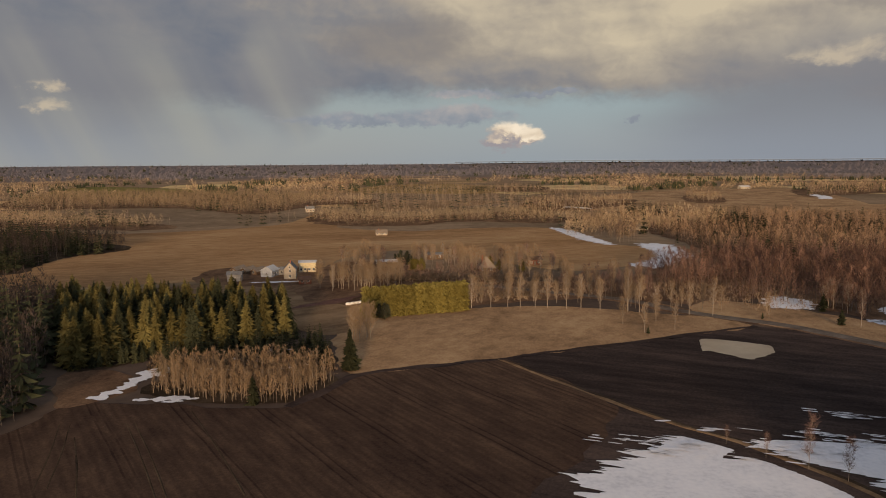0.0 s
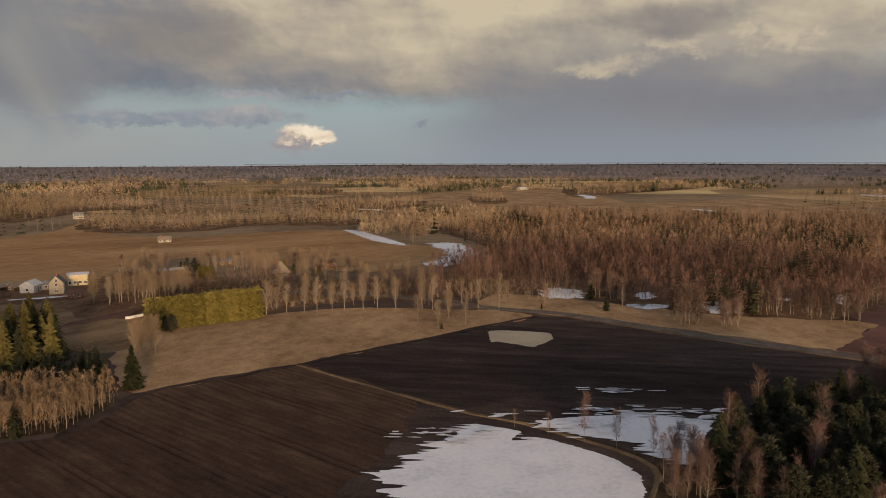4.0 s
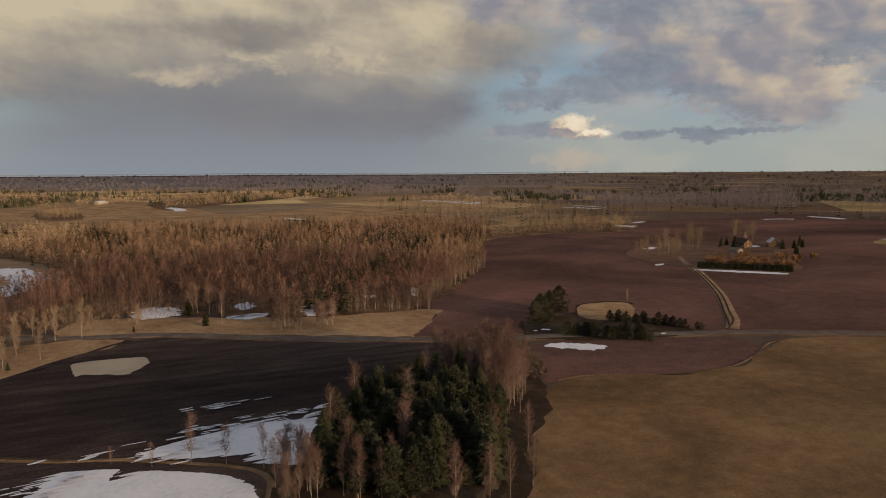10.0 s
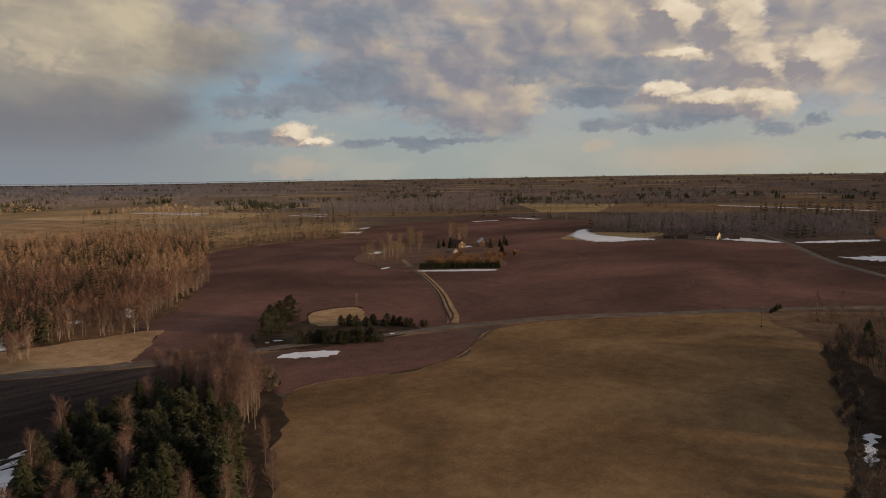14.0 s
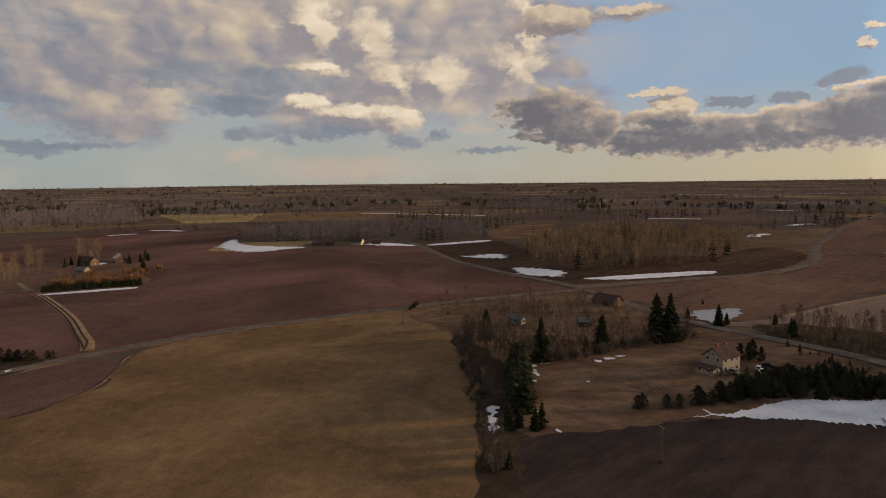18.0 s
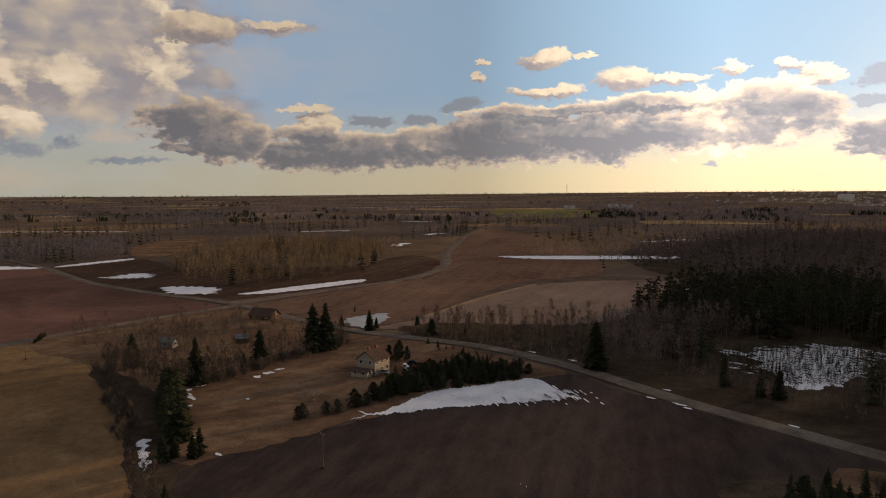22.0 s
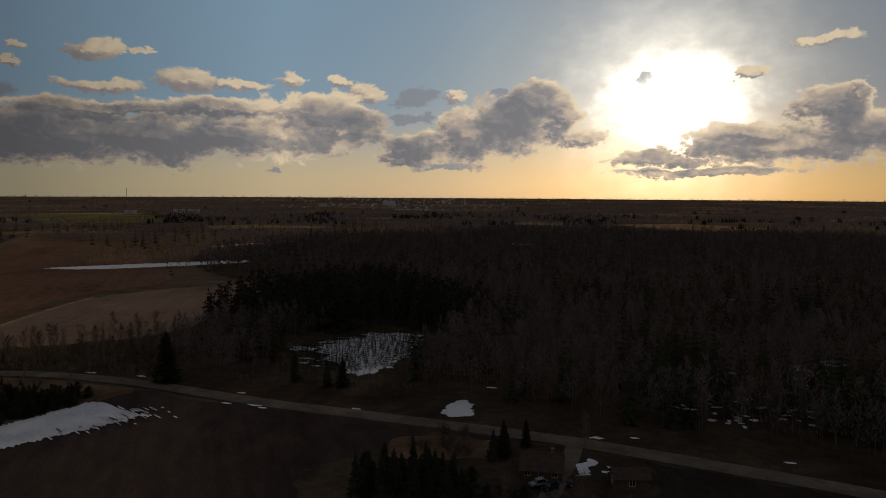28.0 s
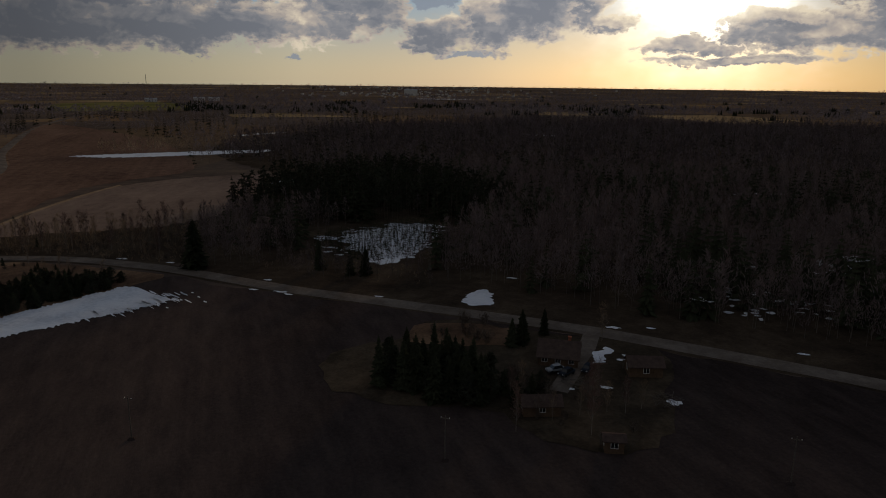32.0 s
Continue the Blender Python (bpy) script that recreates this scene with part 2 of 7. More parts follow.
low_sky = w.ramp(turn, (at(-60), lin(150, 152, 148)), (at(-20), lin(158, 162, 158)), (at(10), lin(150, 162, 168)), (at(40), lin(146, 152, 156)),
                 (at(75), lin(165, 176, 172)), (at(110), lin(182, 178, 156)), (at(140), lin(186, 174, 142)), (at(165), lin(172, 158, 132)), (at(185), lin(190, 162, 112)), (at(215), lin(190, 160, 110)), (1.0, lin(150, 150, 145)))
high_sky = w.ramp(turn, (at(-60), lin(120, 130, 140)), (at(-10), lin(146, 162, 164)), (at(20), lin(152, 176, 178)), (at(60), lin(136, 166, 184)),
                  (at(110), lin(150, 174, 198)), (at(140), lin(124, 153, 174)), (at(165), lin(104, 133, 154)), (at(185), lin(106, 130, 150)), (at(215), lin(110, 130, 155)), (1.0, lin(120, 130, 140)))
clear = w.mix(w.between(height, 0.5, 8.0), low_sky, high_sky)
nishita = wt.nodes.new("ShaderNodeTexSky")
nishita.sky_type, nishita.sun_disc = "NISHITA", False
nishita.sun_elevation, nishita.sun_rotation = radians(SUN_EL), radians(SUN_AZ)
aether = w.mix(1.0, nishita.outputs[0], (0.08, 0.08, 0.08), "MULTIPLY")
clear = w.mix(0.12, clear, aether)

# high overcast, beige to slate, torn open towards the sun
q_veil = gathered(veil_a, 0.6, w.math("MULTIPLY_ADD", billow, 9.0, w.math("SUBTRACT", bearing, 4.5)), None, 1.0)
veil = w.between(q_veil, 0.72, 1.12, 1.0, 0.0)
high_veil = w.math("MULTIPLY", w.between(bearing_w, 60.0, 52.0), w.between(height, 8.0, 12.0))
veil = w.math("MAXIMUM", veil, high_veil)
veil_tone = w.math("ADD", w.math("MULTIPLY_ADD", broad, 0.62, 0.15), w.math("MULTIPLY_ADD", w.between(height, 2.0, 11.0), 0.26, -0.13))
veil_tone = w.math("ADD", veil_tone, w.math("MULTIPLY_ADD", billow, 0.40, -0.20))
veil_tone = w.math("ADD", veil_tone, w.math("MULTIPLY", relief, 0.07))
veil_tone = w.math("ADD", veil_tone, w.between(bearing, -30.0, 26.0, -0.22, 0.13))
veil_tone = w.math("ADD", veil_tone, w.between(bearing, 32.0, 56.0, 0.0, -0.10))
veil_col = w.ramp(veil_tone, (0.26, lin(110, 117, 126)), (0.44, lin(130, 131, 132)), (0.58, lin(158, 151, 138)), (0.76, lin(200, 188, 160)))
sky = w.mix(veil, clear, veil_col)
# curtains of rain under it
curtain = w.between(gathered(rain, 0.4, w.math("MULTIPLY_ADD", broad, 12.0, w.math("SUBTRACT", bearing, 6.0)), height, 1.0), 0.4, 1.1, 0.86, 0.0)
shafts = w.noise(w.put("ShaderNodeCombineXYZ", X=w.math("MULTIPLY_ADD", height, 0.5, bearing), Y=w.math("MULTIPLY", height, 0.1), Z=0.0).outputs[0], 0.16, 3.0, 0.5)
rain_col = w.mix(w.between(height, 0.0, 5.0), lin(136, 144, 152), lin(124, 126, 130))
rain_col = w.mix(w.math("MULTIPLY", w.between(shafts, 0.40, 0.72, 0.0, 0.55), w.between(bearing, 6.0, -8.0)), rain_col, lin(166, 164, 148))
sky = w.mix(curtain, sky, rain_col)
gleam_q = swollen(gathered(gleam), 0.5)
sky = w.mix(w.between(gleam_q, 0.2, 1.35, 0.70, 0.0), sky, w.ramp(w.math("ADD", heap_n, swell), (0.35, lin(172, 163, 147)), (0.8, lin(202, 188, 160))))
sky = w.mix(w.between(gathered(gloom), 0.4, 1.2, 0.6, 0.0), sky, lin(128, 124, 120))

# thin milky cover between the clouds
milk = w.math("MULTIPLY", w.between(bearing, 56.0, 66.0), w.between(bearing, 132.0, 104.0))
milk = w.math("MULTIPLY", milk, w.between(w.math("ADD", broad, w.math("MULTIPLY_ADD", billow, 0.8, -0.4)), 0.34, 0.62, 0.12, 0.72))
sky = w.mix(milk, sky, w.mix(w.between(height, 1.0, 9.0), lin(176, 178, 166), lin(172, 172, 172)))

# thick beige-grey mass beside the blue
q_mass = swollen(gathered(mass_a + mass_b, 0.5), 0.45)
mass = w.between(q_mass, 0.60, 1.25, 0.96, 0.0)
mass_tone = w.math("ADD", w.math("MULTIPLY", broad, 0.40), w.math("ADD", w.math("MULTIPLY", billow, 0.50), w.math("ADD", w.math("MULTIPLY", relief, 0.08), w.math("MULTIPLY", swell, 0.42))))
mass_tone = w.math("ADD", mass_tone, w.between(bearing, 70.0, 92.0, -0.06, 0.0))
mass_col = w.ramp(mass_tone, (0.30, lin(140, 140, 147)), (0.44, lin(166, 159, 154)), (0.56, lin(190, 177, 158)), (0.72, lin(220, 205, 174)))
sky = w.mix(mass, sky, mass_col)
sky = w.mix(w.between(swollen(gathered(blush), 0.4), 0.2, 1.2, 0.55, 0.0), sky, lin(198, 180, 158))

# grey-blue shaded cloud
q_dark = swollen(gathered(slate_a + slate_b), 0.5)
dark = w.between(q_dark, 0.55, 1.20, 0.88, 0.0)
dark_col = w.ramp(w.math("ADD", w.math("MULTIPLY", billow, 0.9), w.math("MULTIPLY", relief, 0.22)), (0.28, lin(120, 130, 140)), (0.48, lin(138, 145, 152)), (0.72, lin(176, 170, 164)))
sky = w.mix(dark, sky, dark_col)

# cumulus lit from the front, brightest towards the sun
q_lit = swollen(gathered(bright), 0.42)
q_lit_off = swollen(gathered(bright, 0.35, w.math("ADD", bearing_w, 0.5), w.math("ADD", height_w, 0.35)), 0.42)
lit = w.between(q_lit, 0.62, 1.16, 0.97, 0.0)
facing = w.between(w.math("SUBTRACT", q_lit_off, q_lit), -0.25, 0.45, smooth=False)
lit_tone = w.math("ADD", w.math("MULTIPLY", facing, 0.55), w.math("ADD", w.math("ADD", w.math("MULTIPLY_ADD", relief, 0.16, 0.05), w.math("MULTIPLY", swell, 0.30)), w.math("MULTIPLY", billow, 0.35)))
lit_col = w.ramp(lit_tone, (0.26, lin(152, 147, 148)), (0.42, lin(190, 177, 160)), (0.58, lin(222, 206, 178)), (0.80, lin(244, 230, 202)))
sky = w.mix(lit, sky, lit_col)

# light round the sun
to_sun = wt.nodes.new("ShaderNodeVectorMath")
to_sun.operation = "DOT_PRODUCT"
wt.links.new(way, to_sun.inputs[0])
to_sun.inputs[1].default_value = sun_way
off_sun = w.math("MULTIPLY", w.math("ARCCOSINE", w.math("MINIMUM", to_sun.outputs["Value"], 1.0)), 57.2958)
flat_u = w.math("SUBTRACT", bearing, SUN_AZ)
flat_v = w.math("MULTIPLY_ADD", height, 1.5, -1.5 * (SUN_EL + 0.3))
off_flat = w.math("SQRT", w.math("MULTIPLY_ADD", flat_u, flat_u, w.math("MULTIPLY", flat_v, flat_v)))
off_ragged = w.math("ADD", off_sun, w.math("MULTIPLY_ADD", puffy, 5.0, -2.5))
glow_wide = w.math("POWER", w.between(off_sun, 36.0, 0.0, smooth=False), 3.0)
glow_near = w.math("POWER", w.between(off_ragged, 13.0, 0.0, smooth=False), 2.2)
core = w.math("POWER", w.between(w.math("ADD", off_flat, w.math("ADD", w.math("MULTIPLY_ADD", puffy, 4.0, -2.0), w.math("MULTIPLY_ADD", fine, 2.0, -1.0))), 7.6, 0.0, smooth=False), 2.4)
bright_sum = w.math("ADD", w.math("MULTIPLY", glow_wide, 0.30), w.math("ADD", w.math("MULTIPLY", glow_near, 1.4), w.math("MULTIPLY", core, 6.0)))
shine = w.put("ShaderNodeVectorMath", **{"Vector": (1.0, 0.93, 0.76)})
shine.operation = "SCALE"
wt.links.new(bright_sum, shine.inputs["Scale"])
sky = w.mix(1.0, sky, shine.outputs[0], "ADD")

# cloud against the light: dull cores, bright rims and tops
q_bank = swollen(gathered(bank_a + bank_b, 0.35, None, None, 1.12), 0.80)
q_bank_off = swollen(gathered(bank_a + bank_b, 0.35, w.math("ADD", bearing_w, 0.4), w.math("ADD", height_w, 0.5), 1.12), 0.80)
bank = w.between(q_bank, 0.86, 1.12, 0.97, 0.0)
thin = w.between(q_bank, 0.35, 1.05, 0.02, 0.58)
crest = w.between(w.math("SUBTRACT", q_bank_off, q_bank), -0.05, 0.55, -0.06, 0.34)
tone = w.math("ADD", w.math("ADD", thin, crest), w.math("ADD", w.math("MULTIPLY_ADD", relief, 0.50, 0.02), w.math("MULTIPLY", swell, 0.24)))
tone = w.math("ADD", tone, w.math("MULTIPLY_ADD", billow, 0.9, -0.42))
tone = w.math("ADD", tone, w.between(off_sun, 30.0, 3.0, -0.04, 0.12))
tone = w.math("ADD", tone, w.math("MULTIPLY", w.between(bearing, 144.0, 152.0), w.between(bearing, 160.0, 156.0, 0.0, 0.26)))
bank_col = w.ramp(tone, (0.06, lin(116, 116, 119)), (0.30, lin(138, 134, 132)), (0.54, lin(178, 163, 147)), (0.90, lin(226, 206, 173)))
q_head = swollen(gathered(head, 0.35, None, None, 1.05), 0.42)
q_head_off = swollen(gathered(head, 0.35, w.math("ADD", bearing_w, 0.3), w.math("ADD", height_w, 0.4), 1.05), 0.42)
head_tone = w.math("ADD", w.between(w.math("SUBTRACT", q_head_off, q_head), -0.35, 0.5, 0.0, 0.6), w.math("MULTIPLY_ADD", relief, 0.3, 0.22))
head_col = w.ramp(head_tone, (0.2, lin(146, 138, 136)), (0.5, lin(182, 166, 148)), (0.86, lin(226, 207, 174)))
back_light = w.math("ADD", w.between(bearing, 118.0, 150.0, 0.86, 0.93), w.between(bearing, 160.0, 185.0, 0.0, 0.42))
lamp = w.put("ShaderNodeCombineXYZ", X=back_light, Y=back_light, Z=back_light).outputs[0]
sheer = w.between(core, 0.0, 0.6, 1.0, 0.45)
sky = w.mix(w.math("MULTIPLY", w.between(swollen(gathered(smoke), 0.5), 0.7, 1.12, 0.85, 0.0), w.between(core, 0.0, 0.6, 1.0, 0.35)), sky, w.mix(1.0, lin(134, 138, 144), lamp, "MULTIPLY"))
sky = w.mix(w.math("MULTIPLY", w.between(q_head, 0.78, 1.1, 0.94, 0.0), sheer), sky, w.mix(1.0, head_col, lamp, "MULTIPLY"))
sky = w.mix(w.math("MULTIPLY", bank, sheer), sky, w.mix(1.0, bank_col, lamp, "MULTIPLY"))
# the sky is stronger on the sun's side
gain = w.math("MULTIPLY", w.ramp(turn, (at(-60), (0.25,) * 3), (at(96), (0.25,) * 3), (at(116), (0.27,) * 3), (at(133), (0.31,) * 3), (at(152), (0.69,) * 3), (at(168), (0.71,) * 3), (at(188), (0.50,) * 3), (at(205), (0.46,) * 3), (at(238), (0.25,) * 3)), 4.0)
sky = w.mix(1.0, sky, w.put("ShaderNodeCombineXYZ", X=gain, Y=gain, Z=gain).outputs[0], "MULTIPLY")
# overhead the broken cloud goes on as an even slate grey
sky = w.mix(w.between(height, 18.0, 32.0), sky, w.mix(w.between(broad, 0.4, 0.6), lin(138, 147, 160), lin(154, 150, 148)))
shell = w.put("ShaderNodeBackground", Color=sky, Strength=1.0)
wt.links.new(shell.outputs[0], wt.nodes.new("ShaderNodeOutputWorld").inputs[0])

sun = new("sun", bpy.data.lights.new("sun", "SUN"))
sun.data.energy, sun.data.angle, sun.data.color = 4.6, radians(8.0), (1.0, 0.68, 0.37)
sun.matrix_world = look((0, 0, 300), Vector((0, 0, 300)) - sun_way)

# ---- materials ----


def surface(name, rough=0.9):
    mat = bpy.data.materials.new(name)
    mat.use_nodes = True
    tree = mat.node_tree
    shader = next(n for n in tree.nodes if n.type == "BSDF_PRINCIPLED")
    shader.inputs["Roughness"].default_value = rough
    shader.inputs["Specular IOR Level"].default_value = 0.0
    return mat, Graph(tree), shader


def place_of(g):
    return g.tree.nodes.new("ShaderNodeTexCoord").outputs["Object"]


def earth(name, dark, mid, light, rows=0.0, heading=0.0, big=0.02, streak=3.0, bump=0.5, coarse=0.48, tram=0.0):
    """Soil or grass: broad stains, finer mottling, rows along a heading, paired wheel lines every tram metres."""
    mat, g, shader = surface(name)
    vec = place_of(g)
    turned = g.tree.nodes.new("ShaderNodeMapping")
    g.feed(turned.inputs[0], vec)
    turned.inputs["Rotation"].default_value = (0, 0, radians(heading))
    along = turned.outputs[0]
    stain = g.noise(g.scaled(along, 1.0, 1.0 / streak, 1.0), big, 6.0, 0.6, 0.6)
    mottle = g.noise(g.scaled(along, 1.0, 1.0 / streak, 1.0), 0.22, 7.0, 0.7)
    grit = g.noise(along, 1.3, 6.0, 0.75)
    tone = g.math("ADD", g.math("ADD", g.math("MULTIPLY", stain, 0.62), g.math("MULTIPLY_ADD", mottle, coarse, 0.24 - coarse / 2)), g.math("MULTIPLY_ADD", grit, 0.36, -0.20))
    if rows:
        lines = g.noise(g.scaled(along, 1.0, 0.008, 1.0), rows, 3.0, 0.6)
        tone = g.math("ADD", tone, g.math("MULTIPLY_ADD", lines, 0.20, -0.10))
    if tram:
        across = g.put("ShaderNodeSeparateXYZ", Vector=along).outputs[0]
        sway = g.math("MULTIPLY_ADD", g.noise(along, 0.02, 2.0), 3.0, across)
        fine = g.math("ABSOLUTE", g.math("SINE", g.math("MULTIPLY", sway, 3.14159 / 2.1)))
        tone = g.math("ADD", tone, g.math("MULTIPLY_ADD", fine, 0.05, -0.03))
        slot = g.math("ABSOLUTE", g.math("SUBTRACT", g.math("MULTIPLY", g.math("FRACT", g.math("DIVIDE", sway, tram)), tram), tram / 2))
        rut = g.between(g.math("ABSOLUTE", g.math("SUBTRACT", slot, 0.95)), 0.32, 0.12)
        broken = g.between(g.noise(along, 0.06, 4.0), 0.36, 0.5)
        tone = g.math("SUBTRACT", tone, g.math("MULTIPLY", g.math("MULTIPLY", rut, broken), 0.11))
    col = g.ramp(tone, (0.36, dark), (0.52, mid), (0.70, light))
    g.feed(shader.inputs["Base Color"], col)
    relief = g.put("ShaderNodeBump", Strength=bump, Distance=0.3, Height=mottle)
    g.feed(shader.inputs["Normal"], relief.outputs[0])
    return mat


# the cloud shade on the near field is painted into this soil
soil_dark = earth("ploughed soil darkened by cloud shade", (0.022, 0.017, 0.016), (0.043, 0.033, 0.030), (0.100, 0.072, 0.060), 0.35, -62, 0.012, 4.0)
# the lit copy of that soil, browner
soil_brown = earth("brown ploughed soil", (0.034, 0.022, 0.018), (0.068, 0.044, 0.032), (0.125, 0.080, 0.053), 0.30, -32, 0.012, 3.0, tram=17.0)
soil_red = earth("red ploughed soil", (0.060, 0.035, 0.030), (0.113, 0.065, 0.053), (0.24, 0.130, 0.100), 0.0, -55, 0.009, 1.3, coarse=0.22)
soil_field = earth("evening ploughed soil", (0.029, 0.022, 0.020), (0.051, 0.038, 0.034), (0.085, 0.062, 0.052), 0.30, -35, 0.012, 3.0)
grass_tan = earth("withered meadow grass", (0.17, 0.108, 0.062), (0.34, 0.215, 0.118), (0.50, 0.345, 0.19), 0.0, 20, 0.03, 1.5)
grass_brown = earth("sprouting winter field", (0.108, 0.068, 0.036), (0.190, 0.117, 0.060), (0.30, 0.192, 0.098), 0.0, 30, 0.022, 1.0, coarse=0.40)
# brown field beyond the farm, lightened to carry a patch of sunlight
field_lit = earth("brown field with sunlight in its tone", (0.19, 0.106, 0.054), (0.33, 0.198, 0.098), (0.46, 0.31, 0.165), 0.12, 75, 0.012, 3.0)
grass_plot = earth("rough brown grass", (0.068, 0.043, 0.029), (0.148, 0.091, 0.057), (0.27, 0.175, 0.104), 0.0, 10, 0.05, 1.6)
paddock_grass = earth("dull tan paddock grass", (0.10, 0.066, 0.040), (0.21, 0.138, 0.080), (0.32, 0.22, 0.13), 0.0, 60, 0.05, 2.5)
yard_grass = earth("dark trodden grass", (0.025, 0.020, 0.015), (0.052, 0.040, 0.028), (0.10, 0.075, 0.05), 0.0, 0, 0.06, 1.2)
grass_green = earth("green winter corn", (0.085, 0.082, 0.03), (0.16, 0.145, 0.05), (0.24, 0.205, 0.08), 0.0, 0, 0.01, 1.5)
field_gold = earth("pale stubble", (0.20, 0.13, 0.06), (0.32, 0.22, 0.10), (0.42, 0.30, 0.15), 0.0, 0, 0.01, 2.0)
stubble_dull = earth("dull pinkish stubble", (0.125, 0.088, 0.069), (0.195, 0.140, 0.109), (0.27, 0.195, 0.15), 0.15, -20, 0.02, 2.0)
soil_slope = earth("reddish slope soil", (0.078, 0.048, 0.036), (0.150, 0.092, 0.065), (0.22, 0.138, 0.096), 0.2, -35, 0.012, 2.0)
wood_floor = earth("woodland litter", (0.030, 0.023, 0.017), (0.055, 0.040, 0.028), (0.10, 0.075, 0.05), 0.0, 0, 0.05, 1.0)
gravel = earth("gravel road", (0.095, 0.077, 0.063), (0.142, 0.116, 0.095), (0.21, 0.178, 0.148), 0.0, 0, 0.1, 1.0, 0.2)
track_dirt = earth("sandy farm track", (0.17, 0.115, 0.07), (0.26, 0.18, 0.11), (0.36, 0.26, 0.17), 0.0, 0, 0.1, 1.0, 0.3)


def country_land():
    """A patchwork of far fields; cloud shade painted dark in the south, the same tone close by."""
    mat, g, shader = surface("patchwork of far fields")
    vec = place_of(g)
    cells = g.put("ShaderNodeTexVoronoi", Vector=g.scaled(vec, 0.0042, 0.0036, 1.0), Scale=1.0, Randomness=0.9)
    pick = g.put("ShaderNodeSeparateColor", Color=cells.outputs["Color"]).outputs[0]
    field = g.ramp(pick, (0.0, (0.30, 0.20, 0.115)), (0.25, (0.46, 0.32, 0.17)), (0.45, (0.58, 0.43, 0.225)), (0.62, (0.34, 0.235, 0.13)), (0.80, (0.56, 0.42, 0.21)), (1.0, (0.38, 0.32, 0.15)), mode="CONSTANT")
    open_land = g.put("ShaderNodeSeparateColor", Color=cells.outputs["Color"]).outputs[1]
    field = g.mix(g.between(open_land, 0.50, 0.52, smooth=False), (0.25, 0.182, 0.118), field)
    broad_n = g.noise(vec, 0.006, 6.0, 0.65)
    fine_n = g.noise(vec, 0.08, 6.0, 0.7)
    tone = g.between(g.math("ADD", g.math("MULTIPLY", broad_n, 0.6), g.math("MULTIPLY", fine_n, 0.4)), 0.35, 0.65, 0.65, 1.3)
    field = g.mix(1.0, field, g.put("ShaderNodeCombineXYZ", X=tone, Y=tone, Z=tone).outputs[0], "MULTIPLY")
    shade_land_col = g.ramp(g.math("ADD", g.math("MULTIPLY", broad_n, 0.6), g.math("MULTIPLY", fine_n, 0.4)), (0.36, (0.056, 0.043, 0.036)), (0.5, (0.105, 0.078, 0.062)), (0.66, (0.18, 0.130, 0.090)))
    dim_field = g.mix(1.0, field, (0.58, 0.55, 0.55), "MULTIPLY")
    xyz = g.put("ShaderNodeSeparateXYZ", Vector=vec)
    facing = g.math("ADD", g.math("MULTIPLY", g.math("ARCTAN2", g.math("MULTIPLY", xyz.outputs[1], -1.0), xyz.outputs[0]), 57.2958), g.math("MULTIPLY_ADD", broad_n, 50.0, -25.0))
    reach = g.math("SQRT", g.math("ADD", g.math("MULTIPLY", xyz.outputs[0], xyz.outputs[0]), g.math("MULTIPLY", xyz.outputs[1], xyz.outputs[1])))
    # painted cloud shade: the dark tone takes over towards east and south
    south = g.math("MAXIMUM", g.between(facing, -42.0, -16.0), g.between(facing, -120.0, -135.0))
    shade_land_col = g.mix(g.math("MULTIPLY", g.between(pick, 0.55, 0.6), g.between(reach, 480.0, 620.0)), shade_land_col, dim_field)
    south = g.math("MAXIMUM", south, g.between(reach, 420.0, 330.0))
    # distance haze painted in: the farthest land fades to one grey
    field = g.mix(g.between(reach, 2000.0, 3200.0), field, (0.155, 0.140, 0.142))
    g.feed(shader.inputs["Base Color"], g.mix(south, field, shade_land_col))
    return mat


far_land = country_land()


def snow_cover():
    mat, g, shader = surface("old snow", 0.55)
    vec = place_of(g)
    n = g.math("ADD", g.math("MULTIPLY", g.noise(vec, 0.08, 5.0), 0.6), g.math("MULTIPLY", g.noise(vec, 0.9, 6.0), 0.4))
    g.feed(shader.inputs["Base Color"], g.ramp(n, (0.3, (0.52, 0.54, 0.58)), (0.5, (0.74, 0.75, 0.78)), (0.7, (0.84, 0.84, 0.85))))
    g.feed(shader.inputs["Normal"], g.put("ShaderNodeBump", Strength=0.3, Distance=0.3, Height=n).outputs[0])
    return mat


snow = snow_cover()


